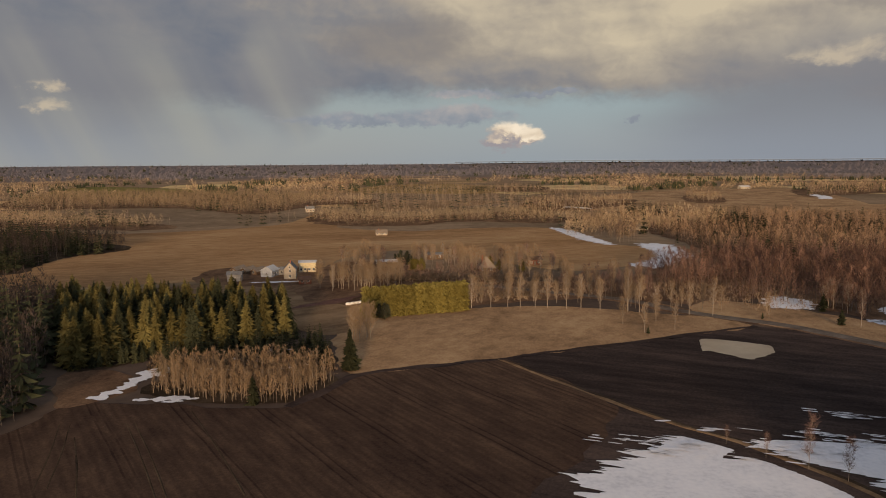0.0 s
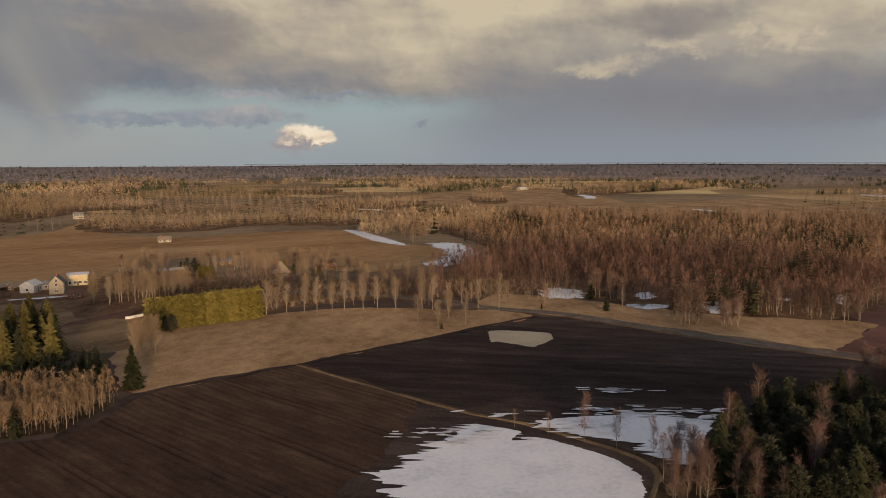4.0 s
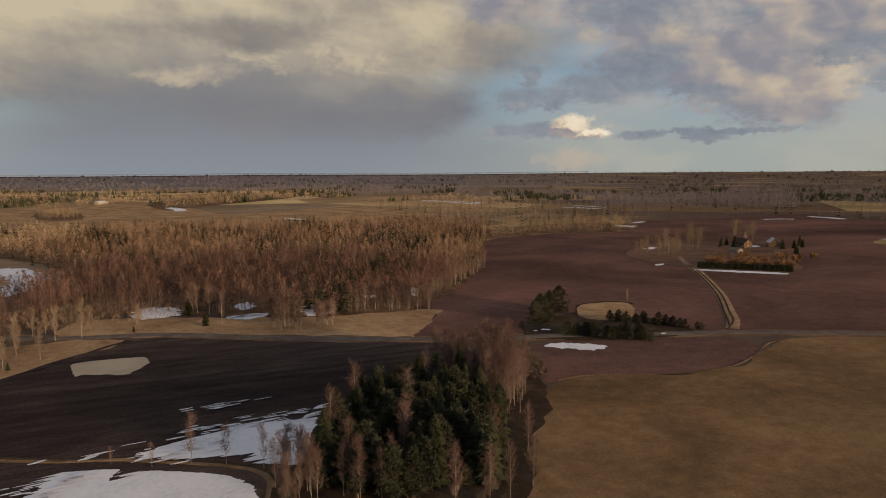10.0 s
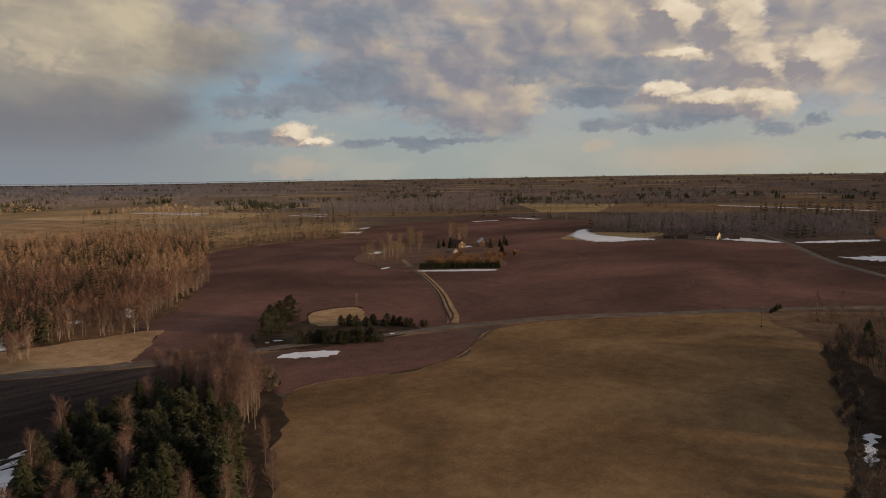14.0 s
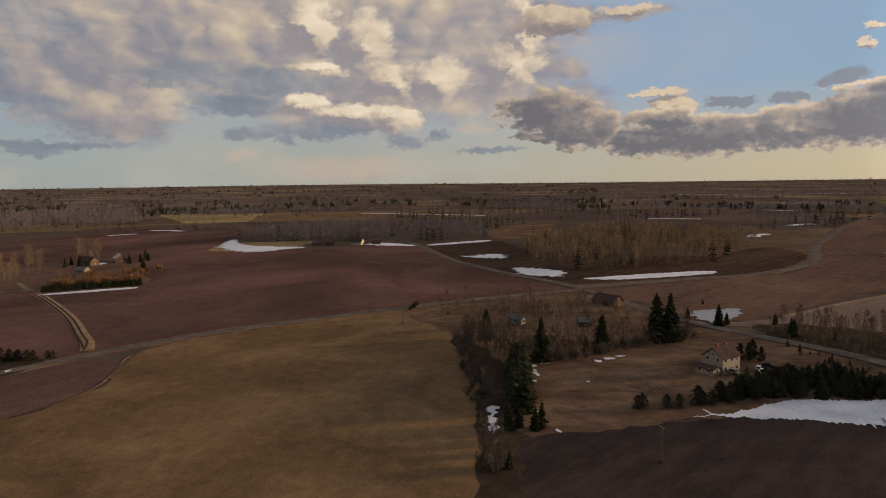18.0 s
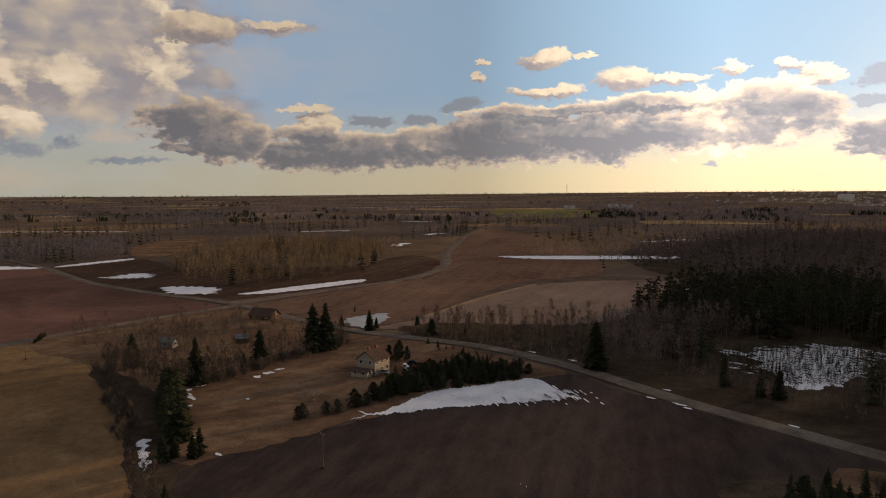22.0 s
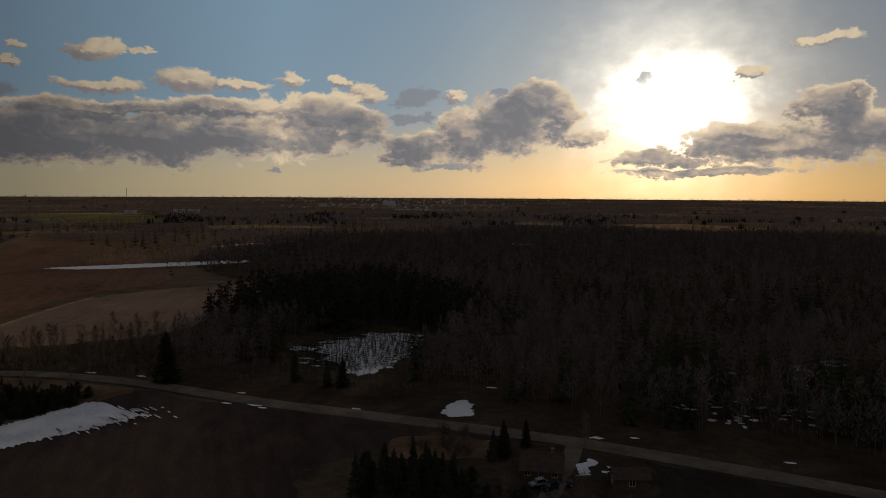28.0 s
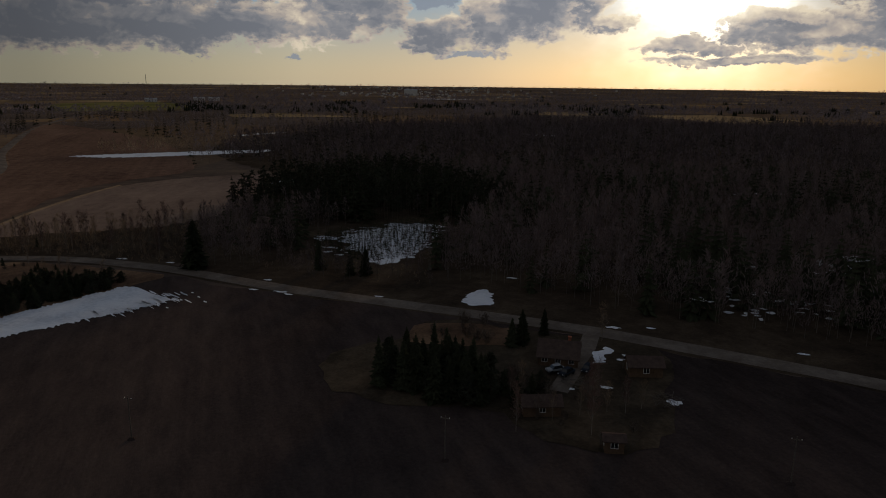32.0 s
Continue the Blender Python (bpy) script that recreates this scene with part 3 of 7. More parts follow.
def plain(name, col, rough=0.8, vary=0.25, scale=1.5, metal=0.0, spread=0.0):
    """A painted, wooden or leafy surface with grain; spread varies it from thing to thing and piece to piece."""
    mat, g, shader = surface(name, rough)
    n = g.noise(place_of(g), scale, 5.0, 0.65)
    low, high = tuple(c * (1 - vary) for c in col), tuple(min(1, c * (1 + vary)) for c in col)
    tone = n
    if spread:
        shader.inputs["Specular IOR Level"].default_value = 0.0
        info = g.tree.nodes.new("ShaderNodeObjectInfo").outputs["Random"]
        isle = g.tree.nodes.new("ShaderNodeNewGeometry").outputs["Random Per Island"]
        patch = g.noise(place_of(g), 0.05, 3.0)
        single = g.noise(g.scaled(place_of(g), 1.0, 1.0, 0.12), 0.24, 2.0, 0.5)
        patch = g.math("ADD", patch, g.math("MULTIPLY_ADD", single, 1.3, -0.65))
        tone = g.math("ADD", g.math("MULTIPLY", n, 0.3), g.math("ADD", g.math("MULTIPLY_ADD", info, spread, -spread / 2), g.math("ADD", g.math("MULTIPLY", patch, 0.5), g.math("MULTIPLY", isle, 0.2))))
    g.feed(shader.inputs["Base Color"], g.ramp(tone, (0.28, low), (0.72, high)))
    shader.inputs["Metallic"].default_value = metal
    return mat


birch_bark = plain("birch bark", (0.27, 0.232, 0.196), 0.8, 0.40, 3.0, spread=0.2)
grey_bark = plain("grey bark", (0.23, 0.19, 0.15), 0.9, 0.35, 3.0, spread=0.2)
birch_twigs = plain("birch twigs", (0.128, 0.082, 0.070), 0.9, 0.40, 1.0, spread=0.3)
tan_twigs = plain("alder twigs", (0.235, 0.166, 0.105), 0.9, 0.35, 1.0, spread=0.3)
grey_twigs = plain("grey-brown twigs", (0.120, 0.094, 0.075), 0.9, 0.35, 1.0, spread=0.3)
# brighter than bare twigs are: the sun on the crossroads wood, painted
sunlit_twigs = plain("yellowish twigs with sunlight painted in", (0.36, 0.262, 0.145), 0.9, 0.60, 1.0, spread=0.3)
spruce_bark = plain("spruce bark", (0.10, 0.075, 0.055), 0.9, 0.3, 3.0)
spruce_needles = plain("spruce needles", (0.036, 0.039, 0.022), 0.8, 0.5, 1.0, spread=0.35)
pine_needles = plain("pine needles", (0.052, 0.055, 0.036), 0.8, 0.45, 1.0, spread=0.35)
hedge_needles = plain("hedge needles", (0.150, 0.124, 0.036), 0.8, 0.4, 1.0, spread=0.3)
rust_twigs = plain("orange-brown twigs", (0.25, 0.142, 0.072), 0.9, 0.35, 1.0, spread=0.3)
stem_bark = plain("birch stems in the wood", (0.155, 0.128, 0.105), 0.9, 0.4, 3.0, spread=0.2)
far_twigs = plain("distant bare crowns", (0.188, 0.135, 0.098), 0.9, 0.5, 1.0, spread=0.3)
far_tan = plain("distant tan crowns", (0.275, 0.208, 0.132), 0.9, 0.5, 1.0, spread=0.3)
# shade among the trees is painted into these darker stems
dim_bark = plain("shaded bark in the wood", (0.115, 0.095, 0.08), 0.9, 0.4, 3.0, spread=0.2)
# haze over the south wood is painted into this dull purplish colour
south_twigs = plain("haze-dulled purple-brown crowns", (0.135, 0.104, 0.099), 0.9, 0.55, 1.0, spread=0.3)
# shaded copy of the twigs: shadow on the western woods painted in
shade_twigs = plain("bare crowns darkened by shade", (0.052, 0.041, 0.036), 0.9, 0.4, 1.0, spread=0.3)
# distance haze painted in: purple-grey instead of twig brown
far_haze_twigs = plain("haze-tinted purple-grey crowns", (0.165, 0.148, 0.162), 0.9, 0.14, 1.0, spread=0.3)
# lit copy of the spruce needles; yellow sunlight is in the colour
stand_needles = plain("spruce needles with yellow sunlit tint", (0.104, 0.088, 0.032), 0.8, 0.5, 1.0, spread=0.4)
# lighter again, to carry the haze over the southern distance
south_haze_twigs = plain("haze-lightened grey crowns", (0.245, 0.205, 0.215), 0.9, 0.14, 1.0, spread=0.3)
# south wood farther off, its haze put into the crown colour
haze_twigs = plain("haze-greyed bare crowns of the south wood", (0.142, 0.112, 0.112), 0.9, 0.5, 1.0, spread=0.3)
# in the birch wood this plum tone stands for its cloud-shaded front
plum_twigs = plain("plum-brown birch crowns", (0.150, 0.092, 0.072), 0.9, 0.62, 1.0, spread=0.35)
# its lit copy: sunlight on the crowns put into the colour
rosy_lit_twigs = plain("reddish crowns with sunlight painted in", (0.205, 0.138, 0.092), 0.9, 0.62, 1.0, spread=0.35)
# golden copy of the distant crowns, low sunlight painted into it
gold_lit_twigs = plain("golden-grey crowns with sunlit tint", (0.27, 0.203, 0.130), 0.9, 0.5, 1.0, spread=0.3)
pond_water, pg, ps = surface("muddy meltwater", 0.3)
pg.feed(ps.inputs["Base Color"], pg.ramp(pg.noise(place_of(pg), 0.1, 4.0), (0.35, (0.22, 0.165, 0.11)), (0.65, (0.34, 0.265, 0.18))))
ps.inputs["Specular IOR Level"].default_value = 0.5

# ---- ground ----


def part(name, bm, mat, parent=None, label=""):
    """One bmesh (or mesh) as one object, under a thing or part."""
    if isinstance(bm, bmesh.types.BMesh):
        data = bpy.data.meshes.new(name)
        bm.to_mesh(data)
        bm.free()
    else:
        data = bm
    if mat is not None and not data.materials:
        data.materials.append(mat)
    ob = new(name, data)
    ob.parent = parent
    return tagged(ob, label=label) if label else ob


def land_height(x, y):
    """Level country near by, rising gently towards the skyline."""
    r = math.hypot(x, y)
    rise = 40 * (max(r - 2000, 0) / 2900) ** 2
    if r > 3000:
        rise += min((r - 3000) / 1500, 1) * 7 * noise.noise((x / 1500, y / 1500, 0.3)) + min((r - 3000) / 1800, 1) * 6 * math.exp(-((math.atan2(x, y) - 1.35) / 0.35) ** 2)
    return rise


def ground_sheet():
    rings = [0, 20, 60, 120, 200, 320, 500, 800, 1200, 1600, 2000] + [2000 + 150 * k for k in range(1, 20)] + [4920]
    spokes = 240
    bm = bmesh.new()
    centre = bm.verts.new((0, 0, 0))
    last = None
    for r in rings[1:]:
        ring = []
        for k in range(spokes):
            a = 2 * math.pi * k / spokes
            x, y = r * math.sin(a), r * math.cos(a)
            ring.append(bm.verts.new((x, y, land_height(x, y))))
        for k in range(spokes):
            n = (k + 1) % spokes
            bm.faces.new((centre, ring[n], ring[k]) if last is None else (last[k], last[n], ring[n], ring[k]))
        last = ring
    for f in bm.faces:
        f.smooth = True
    bmesh.ops.recalc_face_normals(bm, faces=bm.faces)
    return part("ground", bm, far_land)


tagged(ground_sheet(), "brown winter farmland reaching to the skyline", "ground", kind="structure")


def outline(pts, closed=True, step=6.0):
    """A smooth line through the corners (Catmull-Rom)."""
    n, out = len(pts), []
    for i in range(n if closed else n - 1):
        p = [Vector((*pts[(i + k) % n if closed else min(max(i + k, 0), n - 1)], 0)) for k in (-1, 0, 1, 2)]
        cuts = max(2, min(60, int((p[2] - p[1]).length / step)))
        for c in range(cuts):
            t = c / cuts
            out.append(0.5 * (2 * p[1] + (p[2] - p[0]) * t + (2 * p[0] - 5 * p[1] + 4 * p[2] - p[3]) * t * t + (3 * p[1] - p[0] - 3 * p[2] + p[3]) * t ** 3))
    if not closed:
        out.append(Vector((*pts[-1], 0)))
    return out


def sheet(name, pts, mat, z, label, category="field", ragged=1.5, step=3.0, grain=12.0, kind="structure", fingers=None, one_sided=False):
    """A level patch of land laid on the ground, with an uneven edge."""
    bm = bmesh.new()
    line = outline(pts, True, step)
    verts = []
    for k, p in enumerate(line):
        t = line[(k + 1) % len(line)] - line[k - 1]
        side = Vector((t.y, -t.x, 0)).normalized()
        q = p + side * ragged * (noise.noise(p / grain) * 1.6 + noise.noise(p / (grain * 0.27)) * 0.8 + noise.noise(p / 1.7) * 0.4)
        if fingers:
            f = Vector((fingers[0], fingers[1], 0))
            cross = (p.x * f.y - p.y * f.x) / f.length
            along = (p.x * f.x + p.y * f.y) / f.length
            n = noise.noise((cross / 0.6, along / 25, 0)) + 0.8 * noise.noise((cross / 2.7, along / 25, 3))
            if one_sided and side.dot(f) < 0:
                n *= 0.15
            q = p + f * n * abs(side.dot(f.normalized())) ** 0.5
        verts.append(bm.verts.new((q.x, q.y, land_height(q.x, q.y) + z * 0.4 + math.hypot(q.x, q.y) * 0.0002)))
    bm.faces.new(verts)
    bmesh.ops.triangulate(bm, faces=bm.faces)
    for f in bm.faces:
        f.normal_update()
        if f.normal.z < 0:
            f.normal_flip()
    return tagged(part(name, bm, mat), label, category, kind=kind)


def ribbon(name, pts, wide, mat, z, label, category="road", wobble=0.25):
    bm = bmesh.new()
    line = outline(pts, False, 5.0)
    pairs = []
    for k, p in enumerate(line):
        t = line[min(k + 1, len(line) - 1)] - line[max(k - 1, 0)]
        side = Vector((t.y, -t.x, 0)).normalized()
        h = land_height(p.x, p.y) + z * 0.5
        row = []
        for s, lift in ((-0.5, -0.04), (-0.42, 0.03), (0.0, 0.06), (0.42, 0.03), (0.5, -0.04)):
            q = p + side * (s * wide + wobble * noise.noise(p / 9 + Vector((s * 9, 0, 0))))
            row.append(bm.verts.new((q.x, q.y, h + lift)))
        pairs.append(row)
    for a, b in zip(pairs, pairs[1:]):
        for k in range(4):
            bm.faces.new((a[k], a[k + 1], b[k + 1], b[k]))
    bmesh.ops.recalc_face_normals(bm, faces=bm.faces)
    for f in bm.faces:
        f.smooth = True
        if f.normal.z < 0:
            f.normal_flip()
    return tagged(part(name, bm, mat), label, category, kind="structure")


sheet("dark_field", [(-95, 140), (-87, 167), (-82, 175), (-63, 173), (-47, 169), (-30, 168), (-22, 181), (-19, 190), (-10, 196), (29, 206), (92, 228), (125, 239), (154, 210), (168, 184), (189, 156), (197, 142), (165, 132), (140, 120), (112, 120), (90, 108), (75, 97), (60, 60), (30, 40), (-20, 50), (-60, 80), (-95, 110)],
      soil_dark, 0.10, "dark ploughed field with cloud shade in its colour")
sheet("brown_field", [(-95, 140), (-87, 167), (-82, 175), (-63, 173), (-47, 169), (-30, 168), (-22, 181), (-17, 190), (-8, 195), (8, 199), (27, 205), (42, 179), (50, 162), (40, 140), (24, 122), (8, 100), (-5, 70), (-38, 66), (-60, 80), (-95, 110)], soil_brown, 0.16, "brown ploughed field with paired wheel lines", ragged=2.0)
sheet("meadow", [(-20, 199), (-25, 235), (-18, 262), (23, 279), (64, 279), (93, 266), (125, 243), (92, 228), (29, 207), (3, 199), (-12, 195)], grass_tan, 0.2, "withered tan meadow grass")
sheet("verge_meadow", [(112, 262), (128, 286), (150, 272), (162, 256), (178, 234), (196, 214), (234, 188), (230, 180), (230, 180), (190, 161), (190, 163), (173, 187), (149, 222)], grass_tan, 0.2, "withered grass between road and birch wood")
sheet("red_field", [(191, 162), (231, 182), (247, 202), (337, 236), (494, 335), (590, 325), (645, 278), (810, 310), (923, 245), (1029, 197), (949, 116), (914, 49), (720, 64), (651, 64), (643, -16), (654, -61), (640, -118), (518, -121), (427, -136), (360, -148), (351, -143), (339, -93), (326, -50), (310, -7), (294, 32), (279, 56), (266, 76), (248, 95), (222, 126), (203, 142)],
      soil_red, 0.10, "reddish brown ploughed field")
sheet("farm_garden", [(477, 202), (442, 170), (432, 137), (446, 86), (504, 96), (631, 140), (622, 183), (561, 211)], soil_slope, 0.3, "brown ground round the farmstead")
sheet("pine_island", [(261, 134), (285, 140), (298, 123), (275, 112), (262, 84), (250, 84), (236, 93), (215, 119), (222, 134), (245, 140)], wood_floor, 0.28, "dark rough grass round the pines")
sheet("tan_island", [(262, 132), (283, 138), (296, 124), (277, 113), (262, 112), (255, 122)], grass_tan, 0.3, "tan grassy mound behind the pines")
sheet("red_corner", [(170, 95), (190, 116), (205, 120), (222, 112), (240, 90), (255, 68), (246, 55), (219, 57), (200, 68), (184, 87)], soil_red, 0.14, "reddish ploughed corner of a field")
sheet("winter_field", [(110, 66), (135, 79), (161, 90), (176, 93), (184, 87), (200, 68), (219, 57), (239, 55), (264, 53), (284, 32), (303, -9), (318, -52), (300, -59), (255, -62), (212, -63), (184, -54), (138, -41), (122, -36), (90, -25), (60, -10), (70, 40)],
      grass_brown, 0.15, "brownish green winter field")
sheet("hedgerow_strip", [(255, -60), (212, -60), (184, -51), (138, -38), (100, -26), (100, -36), (121, -43), (146, -50), (152, -58), (205, -76), (250, -75)], wood_floor, 0.2, "dark rough grass along the hedgerow")
sheet("orchard_plot", [(319, -52), (329, -95), (345, -145), (318, -156), (276, -156), (240, -160), (230, -150), (212, -89), (206, -72), (254, -65)], grass_plot, 0.22, "rough brown grass of an old orchard")
sheet("house_plot", [(208, -76), (217, -101), (230, -150), (238, -164), (194, -178), (166, -179), (145, -177), (152, -150), (151, -101), (150, -64), (152, -54), (164, -57)], grass_plot, 0.25, "brown grass plot round the house")
sheet("evening_field", [(100, -36), (121, -43), (146, -50), (152, -56), (151, -64), (151, -100), (150, -112), (150, -160), (143, -178), (122, -174), (88, -173), (46, -169), (16, -166), (-4, -162), (-22, -158), (-50, -151), (-110, -131), (-110, -60), (0, -30), (60, -20)],
      soil_field, 0.12, "dark brown ploughed field")
sheet("yard", [(54, -152), (53, -165), (30, -166), (10, -165), (-4, -158), (-8, -135), (-5, -118), (3, -108), (14, -112), (28, -115), (47, -114), (60, -120), (66, -135)], yard_grass, 0.3, "rough grass of the farmyard", ragged=2.5)
sheet("brown_slope", [(345, -166), (364, -244), (379, -315), (440, -385), (552, -490), (806, -778), (518, -627), (373, -490), (307, -410), (310, -319), (264, -217), (258, -172), (295, -168)], soil_slope, 0.12, "brown ploughed field beyond the road")
sheet("tan_slope", [(249, -175), (258, -212), (297, -322), (274, -390), (231, -401), (195, -302), (196, -238), (229, -201)], stubble_dull, 0.14, "pale field beyond the road")
sheet("corner_field", [(640, -126), (518, -128), (427, -143), (392, -156), (372, -170), (376, -230), (384, -290), (420, -350), (470, -395), (520, -400), (480, -330), (405, -262), (403, -168), (466, -166), (584, -200), (672, -200)], soil_brown, 0.11, "dark ploughed field by the crossroads")
sheet("north_field", [(-368, 651), (-252, 610), (-129, 672), (-104, 811), (-67, 694), (-60, 640), (0, 600), (50, 619), (127, 609), (146, 491), (176, 462), (129, 389), (80, 378), (8, 470), (-42, 431), (-46, 355), (-96, 375), (-112, 357), (-200, 349), (-420, 420)], field_lit, 0.11, "brown field beyond the farm")
sheet("far_gold", [(-131, 1496), (-42, 1343), (145, 1276), (188, 1537), (119, 1828), (-27, 1784)], field_gold, 0.5, "pale golden stubble field")
sheet("far_green", [(-670, 1349), (-430, 1297), (-498, 1620), (-825, 1847)], grass_green, 0.5, "green winter corn field")
sheet("far_pasture", [(244, 964), (450, 1277), (750, 1330), (562, 791), (482, 690), (373, 777)], grass_tan, 0.3, "tan pasture far off")
sheet("far_pasture", [(472, 1404), (845, 2015), (534, 1479)], field_gold, 0.5, "pale pasture far off")
sheet("far_pasture", [(677, -208), (794, -233), (883, -287), (916, -364), (730, -276)], grass_plot, 0.3, "pale stubble field behind the wood")
sheet("far_green", [(1150, -1130), (1500, -1500), (1330, -1700), (1010, -1330)], grass_green, 0.5, "yellow-green field far off")

ribbon("verge_main", [(20, 345), (60, 315), (92, 293), (107, 269), (123, 252), (137, 239), (152, 213), (169, 184), (187, 159), (201, 140), (220, 122), (246, 92), (263, 73), (277, 53), (293, 28), (308, -9), (325, -52), (339, -95), (349, -140), (352, -158)], 11.0, grass_plot, 0.16, "withered grass verge of the road", "verge", 1.2)
ribbon("road_main", [(20, 345), (60, 315), (92, 293), (107, 269), (123, 252), (137, 239), (152, 213), (169, 184), (187, 159), (201, 140), (220, 122), (246, 92), (263, 73), (277, 53), (293, 28), (308, -9), (325, -52), (339, -95), (349, -140), (352, -158)], 6.0, gravel, 0.35, "grey gravel country road")
ribbon("verge_cross", [(900, -80), (760, -108), (643, -121), (518, -123), (427, -139), (382, -152), (348, -158), (320, -159), (276, -161), (246, -167), (230, -172), (194, -184), (166, -186), (140, -184), (105, -178), (71, -175), (46, -173), (16, -170), (-4, -166), (-22, -162), (-50, -155), (-110, -135), (-180, -110)], 9.0, wood_floor, 0.16, "withered grass verge of the road", "verge", 1.2)
ribbon("road_cross", [(900, -80), (760, -108), (643, -121), (518, -123), (427, -139), (382, -152), (348, -158), (320, -159), (276, -161), (246, -167), (230, -172), (194, -184), (166, -186), (140, -184), (105, -178), (71, -175), (46, -173), (16, -170), (-4, -166), (-22, -162), (-50, -155), (-110, -135), (-180, -110)], 6.5, gravel, 0.42, "grey gravel road past the houses")
ribbon("verge_hill", [(362, -158), (371, -226), (376, -279), (403, -337), (432, -372), (484, -417), (542, -472), (718, -663), (864, -848), (1000, -1050)], 12.0, grass_plot, 0.16, "withered grass verge of the road", "verge", 1.2)
ribbon("road_hill", [(362, -158), (371, -226), (376, -279), (403, -337), (432, -372), (484, -417), (542, -472), (718, -663), (864, -848), (1000, -1050)], 8.0, gravel, 0.3, "pale gravel road climbing away")
ribbon("farm_track", [(271, 72), (287, 76), (303, 82), (347, 99), (405, 126), (440, 145), (480, 165)], 5.0, track_dirt, 0.36, "sandy farm track")
ribbon("farm_track", [(258, -207), (265, -227), (276, -253), (291, -297), (300, -335)], 2.6, track_dirt, 0.36, "pale farm track between two slopes")
ribbon("field_strip", [(27, 206), (42, 180), (52, 163), (61, 149), (70, 139), (77, 127), (83, 114), (82, 106), (74, 98)], 1.3, paddock_grass, 0.2, "withered grass strip along a field ditch", "ditch", 1.0)
ribbon("field_ditch", [(28.6, 206), (43.6, 180), (53.6, 163), (62.6, 149), (71.6, 139), (78.4, 127), (84.4, 114), (83.4, 106)], 1.2, wood_floor, 0.12, "dark wet field ditch", "ditch", 0.7)
ribbon("field_margin", [(174, 93.5), (180, 91), (185, 87), (200, 68.5), (219, 57.5), (239, 55.5), (262, 54), (282, 36)], 0.8, grass_plot, 0.3, "pale grassy margin of the winter field", "path", 0.5)
ribbon("field_edge", [(-30, 168), (-22, 181), (-17, 190), (-8, 196), (10, 201), (29, 206), (60, 217), (92, 228), (125, 240)], 3.2, soil_field, 0.2, "worn bare field edge", "path", 1.6)

for pts, rag in (([(31.2, 123.3), (33.8, 125.3), (38, 128.5), (45.5, 136), (49.9, 136.2), (56.7, 143), (60.1, 141.9), (66.3, 135.1), (62.6, 131.4), (69.5, 129.9), (74.8, 122), (78.4, 114.4), (78.6, 108), (76, 102.2), (71.3, 97.1), (60, 88), (40, 92)], 2.2), ([(73.2, 137.9), (79.2, 139.2), (90.7, 137.1), (98.1, 135.6), (106.9, 128.8), (114.5, 122.9), (106.4, 120.9), (98.9, 114.1), (91.3, 108), (87.7, 111.1), (85.5, 116.1), (84.3, 122.9), (78.7, 128.2), (73.6, 134.7)], 2.2),
                 ([(-82, 178), (-78, 190), (-76, 202), (-70, 205), (-69, 198), (-74, 192), (-75, 186), (-78, 179)], 1.1), ([(-70, 176), (-62, 178), (-54, 176), (-61, 174.5)], 0.5),
                 ([(147, 279), (160, 292), (168, 280), (161, 266), (148, 269)], 1.5), ([(168, 243), (178, 244), (187, 238), (178, 238)], 0.6), ([(190, 231), (198, 232), (206, 224), (196, 224)], 0.6),
                 ([(127, 389), (146, 408), (160, 440), (165, 485), (184, 478), (176, 425), (158, 398), (140, 378)], 3.0), ([(127, 612), (140, 585), (146, 486), (132, 516)], 2.0),
                 ([(170, 245), (177, 244), (185, 237), (179, 234), (171, 237)], 0.8), ([(187, 263), (196, 266), (192, 255), (184, 254)], 0.8), ([(200, 237), (210, 237), (209, 225), (199, 216), (192, 222)], 0.9), ([(238, 233), (244, 234), (244, 229), (238, 228)], 0.7), ([(260, 224), (272, 232), (269, 225), (255, 215)], 0.8), ([(206, 116), (214, 112), (219, 98), (210, 101)], 0.6), ([(419, 131), (424, 132), (436, 92), (429, 90)], 0.6),
                 ([(152.6, -98.2), (152.8, -110.3), (157.6, -130.5), (154.8, -141.6), (150, -158.8), (145.6, -164.3), (135.3, -160.2), (127.5, -157.2), (129.8, -149), (135.6, -136.8), (142.3, -126), (146.9, -113.7), (151.1, -105.4)], 1.2), ([(172, -51), (173, -53), (156, -48), (155, -46)], 0.3),
                 ([(632, 33), (690, 62), (778, 56), (701, 37), (664, -16), (650, 0)], 3.0),
                 ([(665, -75), (685, -90), (650, -116), (640, -110)], 2.0), ([(638, -133), (650, -136), (675, -192), (660, -192)], 2.0), ([(533, -138), (545, -168), (512, -162)], 3.0), ([(453, -153), (430, -175), (405, -165), (418, -147)], 2.0),
                 ([(392, -178), (400, -259), (386, -258), (380, -195)], 1.0), ([(446, -463), (353, -554), (329, -545), (391, -473), (430, -452)], 2.0), ([(49, -181), (48, -195), (43, -192), (41, -182)], 0.7),
                 ([(225, -375), (213, -411), (205, -409), (217, -377)], 1.0), ([(10, -148), (9, -159), (7, -157), (8, -149)], 0.5), ([(4, -155), (1, -150), (-2, -150), (1, -155)], 0.4)):
    big = rag in (1.2, 2.2)
    sheet("snow_patch", pts, snow, 0.45, "white patch of old melting snow", "snow", rag if big else max(rag * 1.5, 1.0), 0.35 if big else 0.6, 4.0 if big else 2.6, fingers=((4.6, -1.8) if rag == 2.2 else (-1.5, 0.8)) if big else None, one_sided=rag == 2.2)
